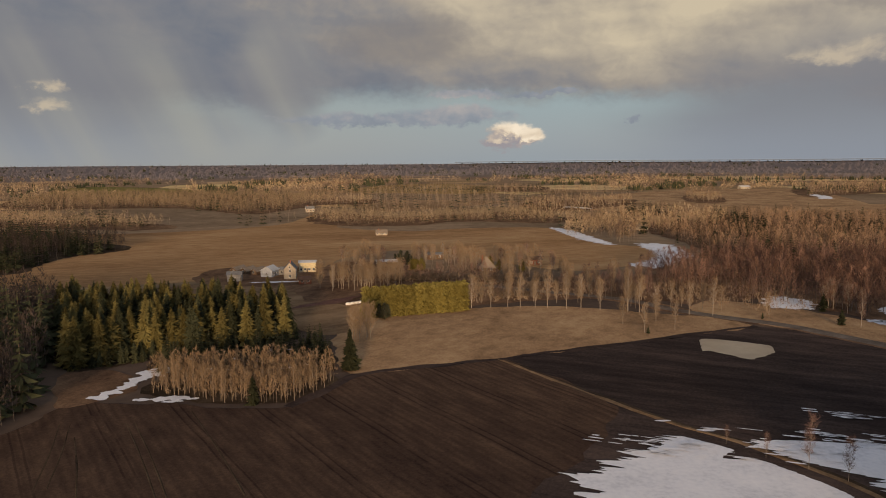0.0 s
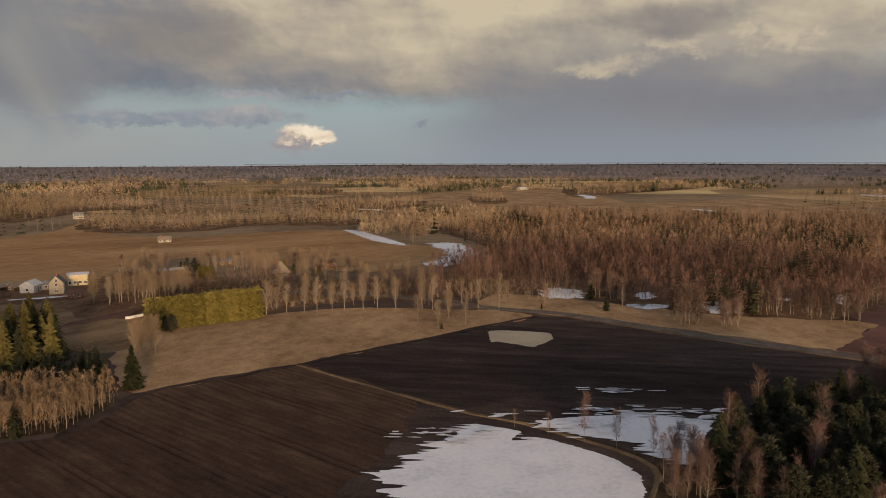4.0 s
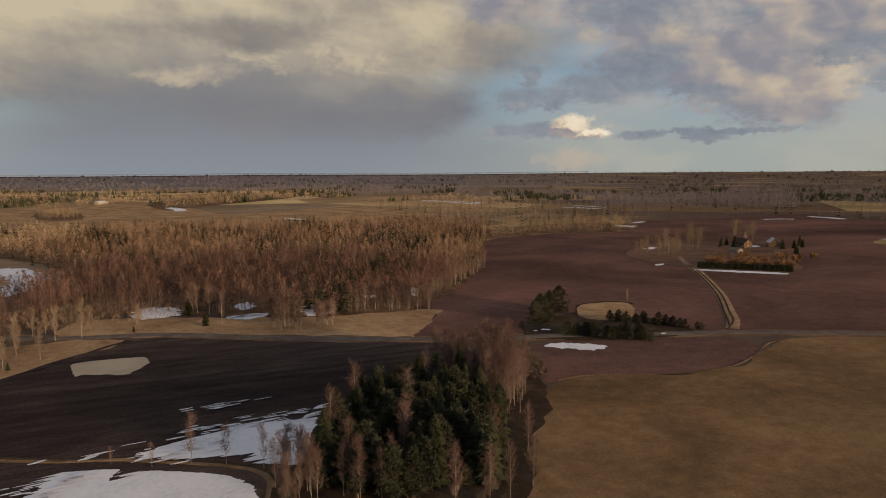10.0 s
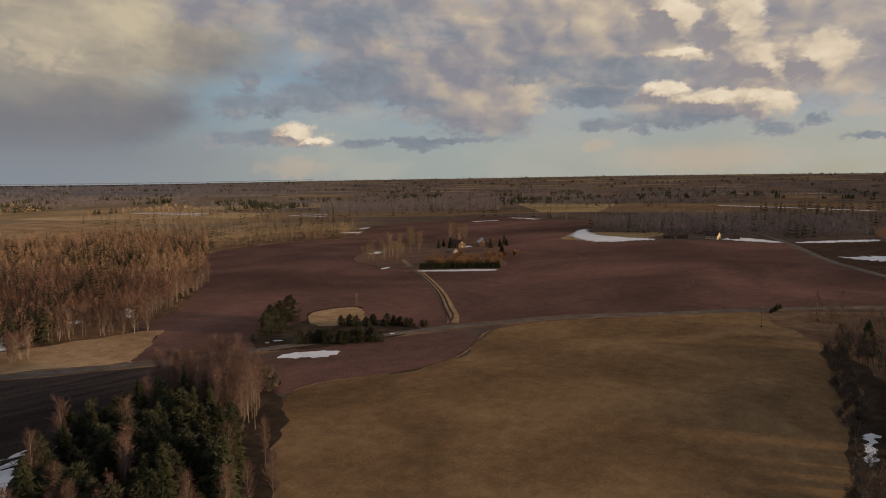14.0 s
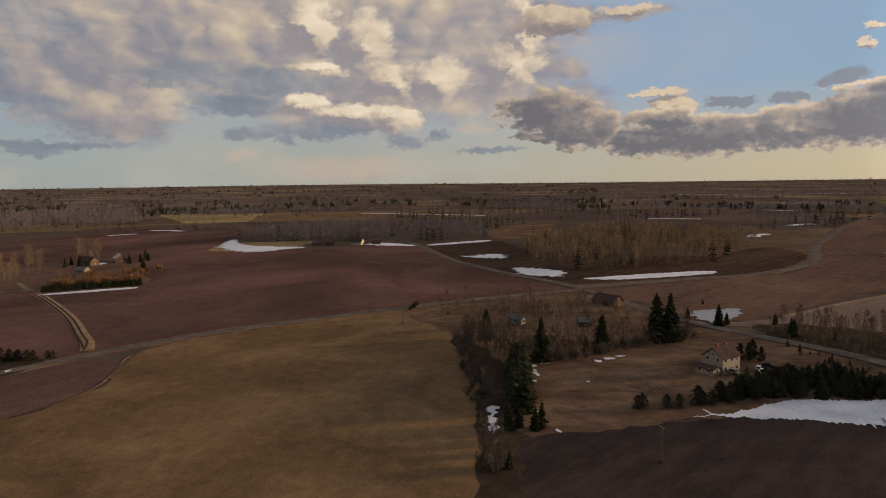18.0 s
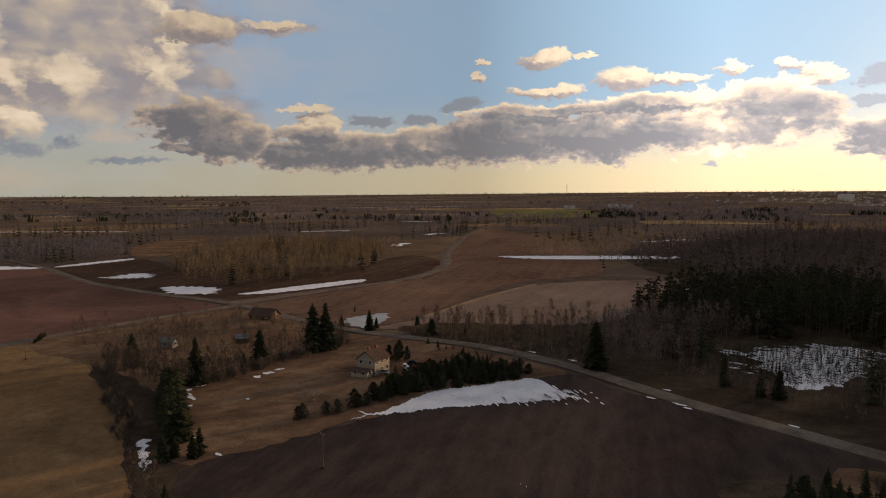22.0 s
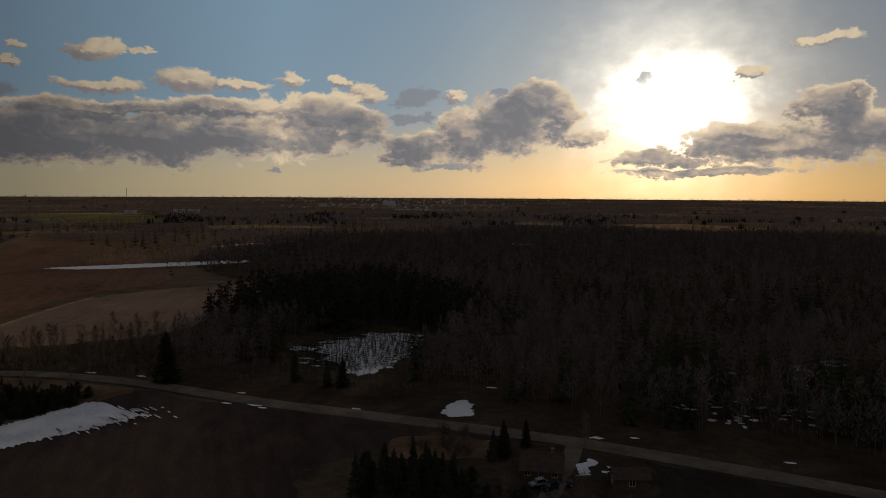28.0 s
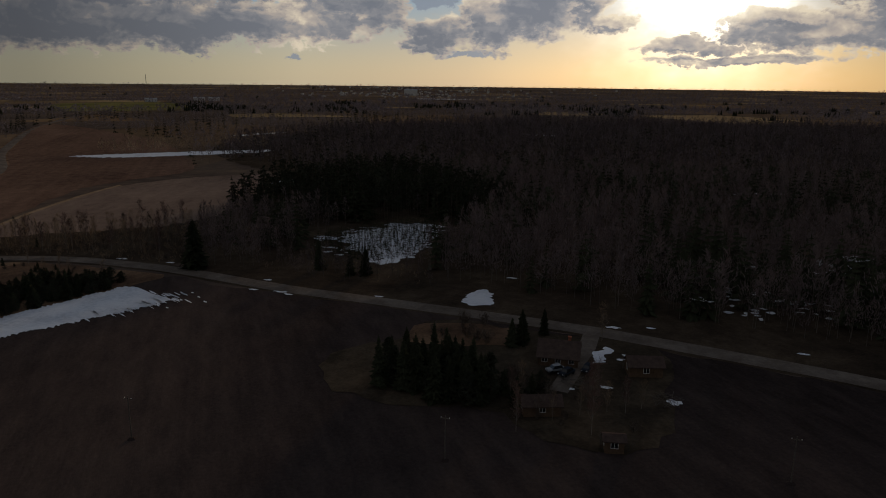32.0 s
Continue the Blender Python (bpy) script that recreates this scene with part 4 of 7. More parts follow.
sheet("meltwater_pond", [(98, 223), (107, 220), (116, 213), (110, 203), (102, 200), (95, 208), (92, 210)], pond_water, 0.3, "pale muddy puddle in the dark field", "puddle", 0.7, 0.8, 5.0)
sheet("farm_pond", [(277, -176), (278, -199), (264, -190), (254, -171)], pond_water, 0.4, "small half-frozen pond", "pond", 1.6, 0.8, 5.0)

# ---- trees ----
rng = np.random.default_rng(7)


class Heap:
    """Triangles with a material slot each, gathered into one mesh."""

    def __init__(self):
        self.v, self.s = [], []

    def tri(self, a, b, c, slot=0):
        self.v += [tuple(a), tuple(b), tuple(c)]
        self.s.append(slot)

    def limb(self, a, b, ra, rb, sides=4, slot=0):
        a, b = Vector(a), Vector(b)
        d = (b - a).normalized()
        u = d.orthogonal().normalized()
        v = d.cross(u)
        for k in range(sides):
            s, t = 2 * math.pi * k / sides, 2 * math.pi * (k + 1) / sides
            p, q = u * math.cos(s) + v * math.sin(s), u * math.cos(t) + v * math.sin(t)
            self.tri(a + p * ra, a + q * ra, b + q * rb, slot)
            if rb > 0.01:
                self.tri(a + p * ra, b + q * rb, b + p * rb, slot)

    def blade(self, a, b, wide, slot=0):
        """A thin twig, as a narrow three-cornered blade."""
        a, b = Vector(a), Vector(b)
        s = (b - a).cross(Vector((random.uniform(-1, 1), random.uniform(-1, 1), random.uniform(-1, 1)))).normalized() * wide * 0.5
        self.tri(a - s, a + s, b, slot)

    def arrays(self):
        return np.array(self.v, np.float32).reshape(-1, 3, 3), np.array(self.s, np.int32)


def mesh_of(name, tris, slots, mats):
    """A mesh from an array of triangles (n, 3, 3)."""
    data = bpy.data.meshes.new(name)
    n = len(tris)
    data.vertices.add(3 * n)
    data.vertices.foreach_set("co", tris.astype(np.float32).ravel())
    data.loops.add(3 * n)
    data.loops.foreach_set("vertex_index", np.arange(3 * n, dtype=np.int32))
    data.polygons.add(n)
    data.polygons.foreach_set("loop_start", np.arange(0, 3 * n, 3, dtype=np.int32))
    for m in mats:
        data.materials.append(m)
    data.polygons.foreach_set("material_index", slots.astype(np.int32))
    data.update()
    return data


def bare_tree(h, limbs, twigs, spread, wide=0.10, base=0.28, sides=5, thick=0.010, stout=0.0):
    """A leafless broadleaf tree: (trunk and limbs, crown of twigs)."""
    wood, crown = Heap(), Heap()
    pts, lean = [], Vector((random.uniform(-1, 1), random.uniform(-1, 1), 0)) * 0.02 * h
    for k in range(5):
        f = k / 4
        pts.append(Vector((lean.x * f * f + random.uniform(-.1, .1) * f, lean.y * f * f + random.uniform(-.1, .1) * f, h * f)))
    r0 = h * thick
    for k in range(4):
        wood.limb(pts[k], pts[k + 1], r0 * (1 - k / 4.3), r0 * (1 - (k + 1) / 4.3), sides)

    def axis(f):
        k = min(int(f * 4), 3)
        return pts[k].lerp(pts[k + 1], f * 4 - k)

    ends = []
    for k in range(limbs):
        f = base + (0.95 - base) * (k + random.random()) / limbs
        a = random.uniform(0, 2 * math.pi)
        shape = math.sin(math.pi * min(1, (f - base) / (1 - base) * 0.8 + 0.2)) ** 0.8
        reach = spread * h * (0.35 + 0.65 * shape) * random.uniform(0.7, 1.1)
        s = axis(f)
        e = s + Vector((math.cos(a) * reach, math.sin(a) * reach, reach * random.uniform(1.1, 2.2)))
        wood.limb(s, e, max(r0 * 0.5 * (1.1 - f), stout), 0.0, 3)
        ends.append((s, e))
        for j in range(2):
            m = s.lerp(e, random.uniform(0.3, 0.8))
            q = m + Vector((random.gauss(0, 0.5) * reach, random.gauss(0, 0.5) * reach, reach * random.uniform(0.5, 1.2)))
            wood.limb(m, q, max(r0 * 0.25 * (1.1 - f), stout * 0.7), 0.0, 3)
            ends.append((m, q))
    for k in range(twigs):
        s, e = random.choice(ends)
        p = s.lerp(e, random.uniform(0.25, 1.0))
        d = Vector((random.gauss(0, 1), random.gauss(0, 1), random.gauss(1.0, 0.7))).normalized() * h * random.uniform(0.04, 0.11)
        crown.blade(p, p + d, wide)
    crown.blade(pts[4] - Vector((0, 0, 1)), pts[4] + Vector((0, 0, h * 0.05)), wide)
    return wood, crown


def spruce(h, whorls, boughs, spread=0.17, base=0.08):
    """A spruce: (trunk, drooping boughs)."""
    wood, crown = Heap(), Heap()
    wood.limb((0, 0, 0), (0, 0, h * 0.95), h * 0.012, 0.02, 5)
    for k in range(whorls):
        f = base + (1 - base) * (k / whorls) ** 0.9
        z, reach = h * f, spread * h * (1 - f) ** 0.7 + 0.12
        turn0 = random.uniform(0, 6.28)
        reach *= random.uniform(0.72, 1.18)
        for b in range(boughs):
            a = turn0 + 2 * math.pi * (b + random.uniform(-.3, .3)) / boughs
            r = reach * random.uniform(0.5, 1.25)
            d = Vector((math.cos(a), math.sin(a), 0))
            side = Vector((-d.y, d.x, 0)) * r * random.uniform(0.17, 0.30)
            root = Vector((0, 0, z + r * 0.22))
            tip = d * r + Vector((0, 0, z - r * random.uniform(-0.1, 0.6)))
            mid = d * r * 0.55 + Vector((0, 0, z + r * 0.02))
            crown.tri(root, mid - side - Vector((0, 0, r * .18)), tip)
            crown.tri(root, tip, mid + side - Vector((0, 0, r * .18)))
    crown.limb((0, 0, h * 0.9), (0, 0, h * 1.02), h * 0.012, 0.0, 3)
    return wood, crown


def pine(h, clumps, per, spread=0.2, base=0.45, tuft=0.22):
    """A pine: (trunk and limbs, clumps of needles high up)."""
    wood, crown = Heap(), Heap()
    wood.limb((0, 0, 0), (0.1, 0, h * 0.95), h * 0.013, 0.03, 5)
    for k in range(clumps):
        f = base + (1 - base) * (k + 0.5) / clumps
        a = random.uniform(0, 6.28)
        r = spread * h * math.sin(math.pi * (0.25 + 0.72 * (f - base) / (1 - base))) * random.uniform(0.3, 1.0)
        c = Vector((math.cos(a) * r, math.sin(a) * r, h * f))
        wood.limb((0, 0, h * f - r * .5), c, 0.06, 0.01, 3)
        size = h * random.uniform(0.055, 0.09)
        for t in range(per):
            d = Vector((random.gauss(0, 1), random.gauss(0, 1), random.gauss(0.2, .7))).normalized()
            p = c + d * size * random.uniform(0.3, 1.0)
            q = p + d * size * 0.7
            crown.blade(p - d * size * 0.4, q, size * tuft)
    return wood, crown


def shrub(h, stems, twigs, wide=0.07):
    wood, crown = Heap(), Heap()
    for k in range(stems):
        a, r = random.uniform(0, 6.28), h * random.uniform(0.1, 0.55)
        e = Vector((math.cos(a) * r, math.sin(a) * r, h * random.uniform(0.55, 1.0)))
        s = Vector((math.cos(a) * r * 0.25, math.sin(a) * r * 0.25, 0))
        wood.limb(s, e, 0.05, 0.0, 3)
        for t in range(twigs // stems):
            p = s.lerp(e, random.uniform(0.2, 1.0))
            d = Vector((random.gauss(0, 1), random.gauss(0, 1), random.gauss(0.8, .6))).normalized() * h * random.uniform(0.12, 0.3)
            crown.blade(p, p + d, wide)
    return wood, crown


def plantable(name, made, bark, leaf, label, category, trunk_name="trunk", group=""):
    """A prototype thing: an Empty with trunk and crown meshes, far below and removed from view once copied."""
    root = tagged(new(name), label, category, group)
    for part_name, heap, mat in ((trunk_name, made[0], bark), ("crown", made[1], leaf)):
        tris, slots = heap.arrays()
        part(part_name, mesh_of(part_name, tris, slots, [mat]), None, root)
    return root


PROTO = {}


def prototypes(kind, count, build):
    PROTO[kind] = [build(k) for k in range(count)]


prototypes("birch", 5, lambda k: plantable("birch_tree", bare_tree(17 + k % 3, 40, 1150, 0.13, 0.062, 0.2, thick=0.0052, stout=0.022), birch_bark, birch_twigs, "leafless birch with a pale slender trunk", "tree"))
prototypes("alder", 4, lambda k: plantable("bare_tree", bare_tree(14 + k, 36, 800, 0.14, 0.045, 0.15, thick=0.008), grey_bark, tan_twigs, "leafless grey-brown broadleaf tree", "tree"))
prototypes("spruce", 5, lambda k: plantable("spruce_tree", spruce(16 + k, 40, 18, 0.18 + 0.03 * (k % 3)), spruce_bark, spruce_needles, "dark green spruce with drooping boughs", "tree"))
prototypes("copse_birch", 5, lambda k: plantable("birch_tree", bare_tree(8.5 + 0.5 * k, 20, 330, 0.085, 0.05, 0.1, 4, 0.008, 0.03), grey_bark, tan_twigs, "slender young birch of a dense copse", "tree"))
prototypes("stand_spruce", 5, lambda k: plantable("spruce_tree", spruce(16 + k, 36, 17, 0.23 + 0.02 * (k % 3)), spruce_bark, stand_needles, "yellowish green spruce of a dense stand", "tree"))
prototypes("broad_spruce", 3, lambda k: plantable("spruce_tree", spruce(14, 46, 20, 0.24 + 0.02 * k, 0.03), spruce_bark, spruce_needles, "broad dark green spruce with drooping boughs", "tree"))
prototypes("pine", 4, lambda k: plantable("pine_tree", pine(11.5 + k, 120, 22, 0.27, 0.10, 0.26), spruce_bark, pine_needles, "dark green bushy pine", "tree"))
prototypes("shrub", 4, lambda k: plantable("bare_shrub", shrub(3.2 + 0.5 * k, 16, 420, 0.085), grey_bark, grey_twigs, "leafless brown shrub with many thin stems", "shrub", "stem"))
prototypes("bush_pine", 3, lambda k: plantable("bush_pine", pine(4 + 0.6 * k, 130, 22, 0.46, 0.05), spruce_bark, pine_needles, "low bushy dark green pine", "tree"))
prototypes("young_spruce", 3, lambda k: plantable("young_spruce", spruce(5 + k, 18, 13, 0.28, 0.02), spruce_bark, spruce_needles, "young dark green spruce tree", "tree"))
prototypes("fruit_tree", 3, lambda k: plantable("bare_fruit_tree", bare_tree(8 + k, 30, 620, 0.3, 0.05, 0.12), grey_bark, grey_twigs, "leafless grey old fruit tree", "tree"))
prototypes("birch_far", 4, lambda k: plantable("birch_tree", bare_tree(17 + k % 3, 26, 360, 0.13, 0.11, 0.2, thick=0.011, stout=0.07), birch_bark, birch_twigs, "leafless birch with a pale slender trunk", "tree"))
prototypes("alder_far", 4, lambda k: plantable("bare_tree", bare_tree(14 + k, 26, 420, 0.16, 0.13, 0.12, thick=0.011, stout=0.07), grey_bark, tan_twigs, "leafless grey-brown broadleaf tree", "tree"))
prototypes("row_birch", 4, lambda k: plantable("birch_tree", bare_tree(14 + k, 34, 560, 0.17, 0.095, 0.22, thick=0.012, stout=0.085), birch_bark, tan_twigs, "leafless roadside birch with a pale trunk and spreading crown", "tree"))
prototypes("park_tree", 4, lambda k: plantable("bare_tree", bare_tree(13 + k, 46, 900, 0.23, 0.10, 0.20, thick=0.012, stout=0.06), grey_bark, tan_twigs, "spreading leafless tree with fine tan twigs", "tree"))
prototypes("plum_tree", 3, lambda k: plantable("bare_tree", bare_tree(13 + k, 42, 900, 0.20, 0.10, 0.20, thick=0.011, stout=0.05), birch_bark, plum_twigs, "leafless birch with purple-brown twigs", "tree"))
prototypes("olive_conifer", 2, lambda k: plantable("olive_conifer", pine(8 + k, 130, 22, 0.36, 0.04, 0.26), spruce_bark, hedge_needles, "dense olive green garden conifer", "tree"))
prototypes("rust_shrub", 3, lambda k: plantable("garden_shrub", shrub(4.0 + 0.5 * k, 12, 300, 0.32), grey_bark, rust_twigs, "leafless orange-brown garden shrub", "shrub", "stem"))
prototypes("shrub_far", 3, lambda k: plantable("bare_shrub", shrub(3.2 + 0.5 * k, 12, 260, 0.24), grey_bark, grey_twigs, "leafless brown shrub with many thin stems", "shrub", "stem"))
used = set()


def plant(kind, x, y, size=1.0, group="", label="", rot=None):
    """Sets one tree; the prototype itself is the first of its kind to be set."""
    if (math.hypot(x, y) > 340 or (math.hypot(x, y) > 250 and y > 0)) and kind in ("birch", "alder", "shrub"):
        kind += "_far"
    k = random.randrange(len(PROTO[kind]))
    proto = PROTO[kind][k]
    m = Matrix.Translation((x, y, land_height(x, y))) @ Matrix.Rotation(random.uniform(0, 6.28) if rot is None else rot, 4, "Z")
    if (kind, k) in used:
        ob = copy_thing(proto, m)
    else:
        used.add((kind, k))
        ob = proto
    s = size * random.uniform(0.88, 1.1)
    ob.matrix_basis = m @ Matrix.Diagonal((s, s, s, 1))
    return tagged(ob, label=label, group=group)


def inside(pts, x, y):
    """Which of the points lie inside the outline."""
    px, py = np.array(pts, float).T
    hit = np.zeros(len(x), bool)
    for k in range(len(px)):
        ax, ay, bx, by = px[k], py[k], px[k - 1], py[k - 1]
        cross = ((ay > y) != (by > y)) & (x < (bx - ax) * (y - ay) / (by - ay + 1e-9) + ax)
        hit ^= cross
    return hit


def strewn(pts, spacing):
    """Jittered points inside an outline."""
    lo, hi = np.min(pts, 0), np.max(pts, 0)
    gx, gy = np.meshgrid(np.arange(lo[0], hi[0], spacing), np.arange(lo[1], hi[1], spacing))
    x = (gx + rng.uniform(-.48, .48, gx.shape) * spacing).ravel()
    y = (gy + rng.uniform(-.48, .48, gy.shape) * spacing).ravel()
    keep = inside(pts, x, y)
    return x[keep], y[keep]


def grove(kinds, pts, spacing, size=1.0, group=""):
    """Single trees set out over an outline; kinds is a list drawn from by chance."""
    for x, y in zip(*strewn(pts, spacing)):
        plant(random.choice(kinds), float(x), float(y), size, group)


def light_crown(h, twigs, wide, base, spread):
    """A leafless tree for the depth of a wood: stem, a few limbs, an egg-shaped crown of twigs."""
    wood, crown = Heap(), Heap()
    wood.limb((0, 0, 0), (random.uniform(-.4, .4), random.uniform(-.4, .4), h * 0.9), h * 0.0072, 0.02, 3)
    for k in range(twigs):
        f = base + (1 - base) * random.random() ** 0.8
        r = spread * h * math.sin(math.pi * min(1.0, (f - base) / (1 - base) * 0.75 + 0.25)) * math.sqrt(random.random())
        a = random.uniform(0, 6.28)
        p = Vector((math.cos(a) * r, math.sin(a) * r, h * f - 0.5))
        d = Vector((math.cos(a) * 0.4 + random.gauss(0, .35), math.sin(a) * 0.4 + random.gauss(0, .35), random.gauss(0.9, 0.35))).normalized()
        crown.blade(p, p + d * h * random.uniform(0.06, 0.12) * (1.0 if wide < 0.5 else 1.6 if wide < 1.0 else 2.3), wide)
    return wood, crown


def model(kind, level):
    """A light tree as triangles: slot 0 bark, 1 twigs or needles."""
    if kind == "spruce" and level == 3:
        parts = (Heap(), Heap())
        for k in range(5):
            c, hh = Vector((random.uniform(-7, 7), random.uniform(-7, 7), 0)), random.uniform(11, 17)
            parts[0].limb(c, c + Vector((0, 0, hh * 0.3)), 0.3, 0.1, 3)
            parts[1].limb(c + Vector((0, 0, hh * 0.12)), c + Vector((0, 0, hh)), hh * 0.19, 0.0, 5)
    elif kind == "spruce":
        parts = spruce(random.uniform(14, 20), *((10, 8), (5, 6), (3, 4))[level - 1], 0.22)
    elif kind == "pine":
        parts = pine(random.uniform(12, 16), *((12, 8) if level == 1 else (5, 5)), 0.22, 0.4, 0.6)
    elif kind == "shrub":
        parts = shrub(random.uniform(2.5, 5), 6 if level == 1 else 3, 42 if level == 1 else 12, 0.16 if level == 1 else 0.4)
    else:
        parts = light_crown(random.uniform(12, 18), *((88, 0.25, 0.30, 0.17), (25, 0.55, 0.22, 0.20), (18, 3.1, 0.04, 0.60))[level - 1])
    (a, _), (b, _) = parts[0].arrays(), parts[1].arrays()
    if level == 3:
        a = a[:2]
    return np.concatenate([a, b]), np.concatenate([np.zeros(len(a), int), np.ones(len(b), int)])


MODELS = {}


def woods(name, kind, x, y, level, label, size=1.0, mats=None, vary=0.3):
    """Many light trees of one kind as one mesh."""
    if (kind, level) not in MODELS:
        MODELS[kind, level] = [model(kind, level) for k in range(8)]
    tris, slots = [], []
    pick = rng.integers(0, 8, len(x))
    for k, (t, s) in enumerate(MODELS[kind, level]):
        at_x, at_y = x[pick == k], y[pick == k]
        n = len(at_x)
        if not n:
            continue
        a = rng.uniform(0, 2 * np.pi, n)
        sc = size * rng.uniform(1 - vary, 1 + vary, n)
        c, sn = np.cos(a) * sc, np.sin(a) * sc
        z0 = np.array([land_height(p, q) for p, q in zip(at_x, at_y)])
        out = np.empty((n, *t.shape), np.float32)
        out[..., 0] = c[:, None, None] * t[..., 0] - sn[:, None, None] * t[..., 1] + at_x[:, None, None]
        out[..., 1] = sn[:, None, None] * t[..., 0] + c[:, None, None] * t[..., 1] + at_y[:, None, None]
        out[..., 2] = sc[:, None, None] * t[..., 2] + z0[:, None, None]
        tris.append(out.reshape(-1, 3, 3))
        slots.append(np.tile(s, n))
    if not tris:
        return None
    if level > 1 and kind == "birch" and not mats:
        mats = (grey_bark, far_twigs)
    if level > 1 and kind == "alder" and not mats:
        mats = (grey_bark, far_tan)
    bark, leaf = mats or {"spruce": (spruce_bark, spruce_needles), "pine": (spruce_bark, pine_needles), "birch": (stem_bark, birch_twigs)}.get(kind, (grey_bark, tan_twigs))
    ob = part(name, mesh_of(name, np.concatenate(tris), np.concatenate(slots), [bark, leaf]), None)
    return tagged(ob, label, "wood", kind="stuff")


def mixed(name, pts, spacing, level, shares, label, size=1.0, leaf=None, brush=None):
    """A wood of several kinds over an outline: one mesh a kind. shares: (kind, share)."""
    x, y = strewn(pts, spacing)
    patch = np.array([noise.noise((p / 40, q / 40, 5.0)) for p, q in zip(x, y)])
    order = np.clip(patch * 0.55 + 0.5 + rng.uniform(-.28, .28, len(x)), 0, 0.9999)
    lo = 0.0
    for kind, share in shares:
        sel = (order >= lo) & (order < lo + share)
        lo += share
        if sel.any():
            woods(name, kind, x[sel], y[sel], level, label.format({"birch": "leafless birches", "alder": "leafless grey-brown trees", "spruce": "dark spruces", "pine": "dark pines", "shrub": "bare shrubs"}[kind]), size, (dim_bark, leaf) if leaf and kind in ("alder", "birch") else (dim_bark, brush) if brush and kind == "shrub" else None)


# woods and groves, nearest first
near_grove = [(75, 99), (84, 106), (92, 112), (108, 120), (140, 122), (160, 134), (178, 128), (190, 112), (172, 97), (148, 83), (127, 74), (110, 64), (90, 66), (78, 80)]
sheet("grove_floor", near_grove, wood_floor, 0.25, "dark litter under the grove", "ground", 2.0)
grove(["pine", "pine", "pine", "birch", "pine", "pine", "bush_pine", "pine", "spruce"], [(84, 94), (100, 113), (130, 117), (150, 112), (148, 98), (125, 80), (108, 70), (92, 76)], 4.2, 0.80, "trees of the near grove")
grove(["birch"], [(145, 92), (140, 108), (150, 120), (162, 128), (175, 122), (180, 113), (165, 98), (150, 88)], 3.7, 0.72, "trees of the near grove")
grove(["birch"], [(138, 84), (150, 90), (156, 100), (146, 104), (136, 94)], 3.6, 0.80, "trees of the near grove")
grove(["shrub", "shrub", "shrub", "birch"], [(76, 99), (84, 105), (92, 98), (100, 72), (112, 68), (138, 82), (134, 76), (110, 62), (92, 64), (80, 80)], 4.2, 0.62, "brush round the near grove")
grove(["shrub"], [(162, 132), (178, 130), (192, 112), (174, 97), (168, 100), (180, 115)], 4.0, 1.0, "brush round the near grove")
for x, y, k in ((77.1, 125.3, 0.52), (81.5, 119.8, 0.48), (85, 112.1, 0.5), (71.7, 131.2, 0.28), (66.8, 138.3, 0.22), (85.7, 107.6, 0.45)):
    plant("birch", x, y, k, "thin trees along the ditch", "thin leafless tree beside the ditch")
grove(["birch", "shrub"], [(74.3, 95.1), (81.1, 104.8), (88.8, 109.6), (91.8, 107.7), (80, 91.3)], 2.6, 0.5, "brush round the near grove")
birch_block = [(-69, 182), (-67, 193), (-50, 196), (-28, 195), (-20, 190), (-22, 183), (-30, 171), (-47, 172)]
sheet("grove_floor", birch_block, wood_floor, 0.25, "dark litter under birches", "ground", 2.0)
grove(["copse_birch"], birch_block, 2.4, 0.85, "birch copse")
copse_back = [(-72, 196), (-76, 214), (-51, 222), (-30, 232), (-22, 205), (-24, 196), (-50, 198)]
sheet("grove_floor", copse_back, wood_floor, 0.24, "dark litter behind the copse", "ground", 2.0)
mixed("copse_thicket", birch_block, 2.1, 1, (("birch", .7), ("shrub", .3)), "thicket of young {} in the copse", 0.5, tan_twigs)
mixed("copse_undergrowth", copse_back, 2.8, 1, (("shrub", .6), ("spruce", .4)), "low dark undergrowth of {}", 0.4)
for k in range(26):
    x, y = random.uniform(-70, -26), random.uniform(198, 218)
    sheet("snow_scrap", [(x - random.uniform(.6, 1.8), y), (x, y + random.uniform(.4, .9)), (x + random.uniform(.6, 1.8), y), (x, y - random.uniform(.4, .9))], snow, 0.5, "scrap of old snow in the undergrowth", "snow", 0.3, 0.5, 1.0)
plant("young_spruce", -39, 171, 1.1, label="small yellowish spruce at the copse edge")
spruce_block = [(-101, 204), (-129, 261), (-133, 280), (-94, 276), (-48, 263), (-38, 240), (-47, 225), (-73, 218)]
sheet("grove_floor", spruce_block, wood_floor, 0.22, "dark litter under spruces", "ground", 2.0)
grove(["stand_spruce", "stand_spruce", "stand_spruce", "spruce"], spruce_block, 4.5, 0.86, "spruce stand")
grove(["young_spruce"], [(-98, 202), (-73, 214), (-47, 221), (-38, 236), (-36, 240), (-48, 226), (-73, 220), (-100, 208)], 3.4, 0.9, "young spruces along the stand")
sheet("copse_meadow", [(-87, 172), (-99, 202), (-80, 200), (-74, 184)], grass_plot, 0.2, "brown grass between wood and copse")
mixed("west_wood", [(-163, 283), (-140, 285), (-122, 243), (-97, 182), (-93, 168), (-92, 145), (-130, 120), (-230, 250)], 3.6, 1, (("birch", .25), ("alder", .3), ("spruce", .45)), "wood of {} at the field edge", leaf=shade_twigs)
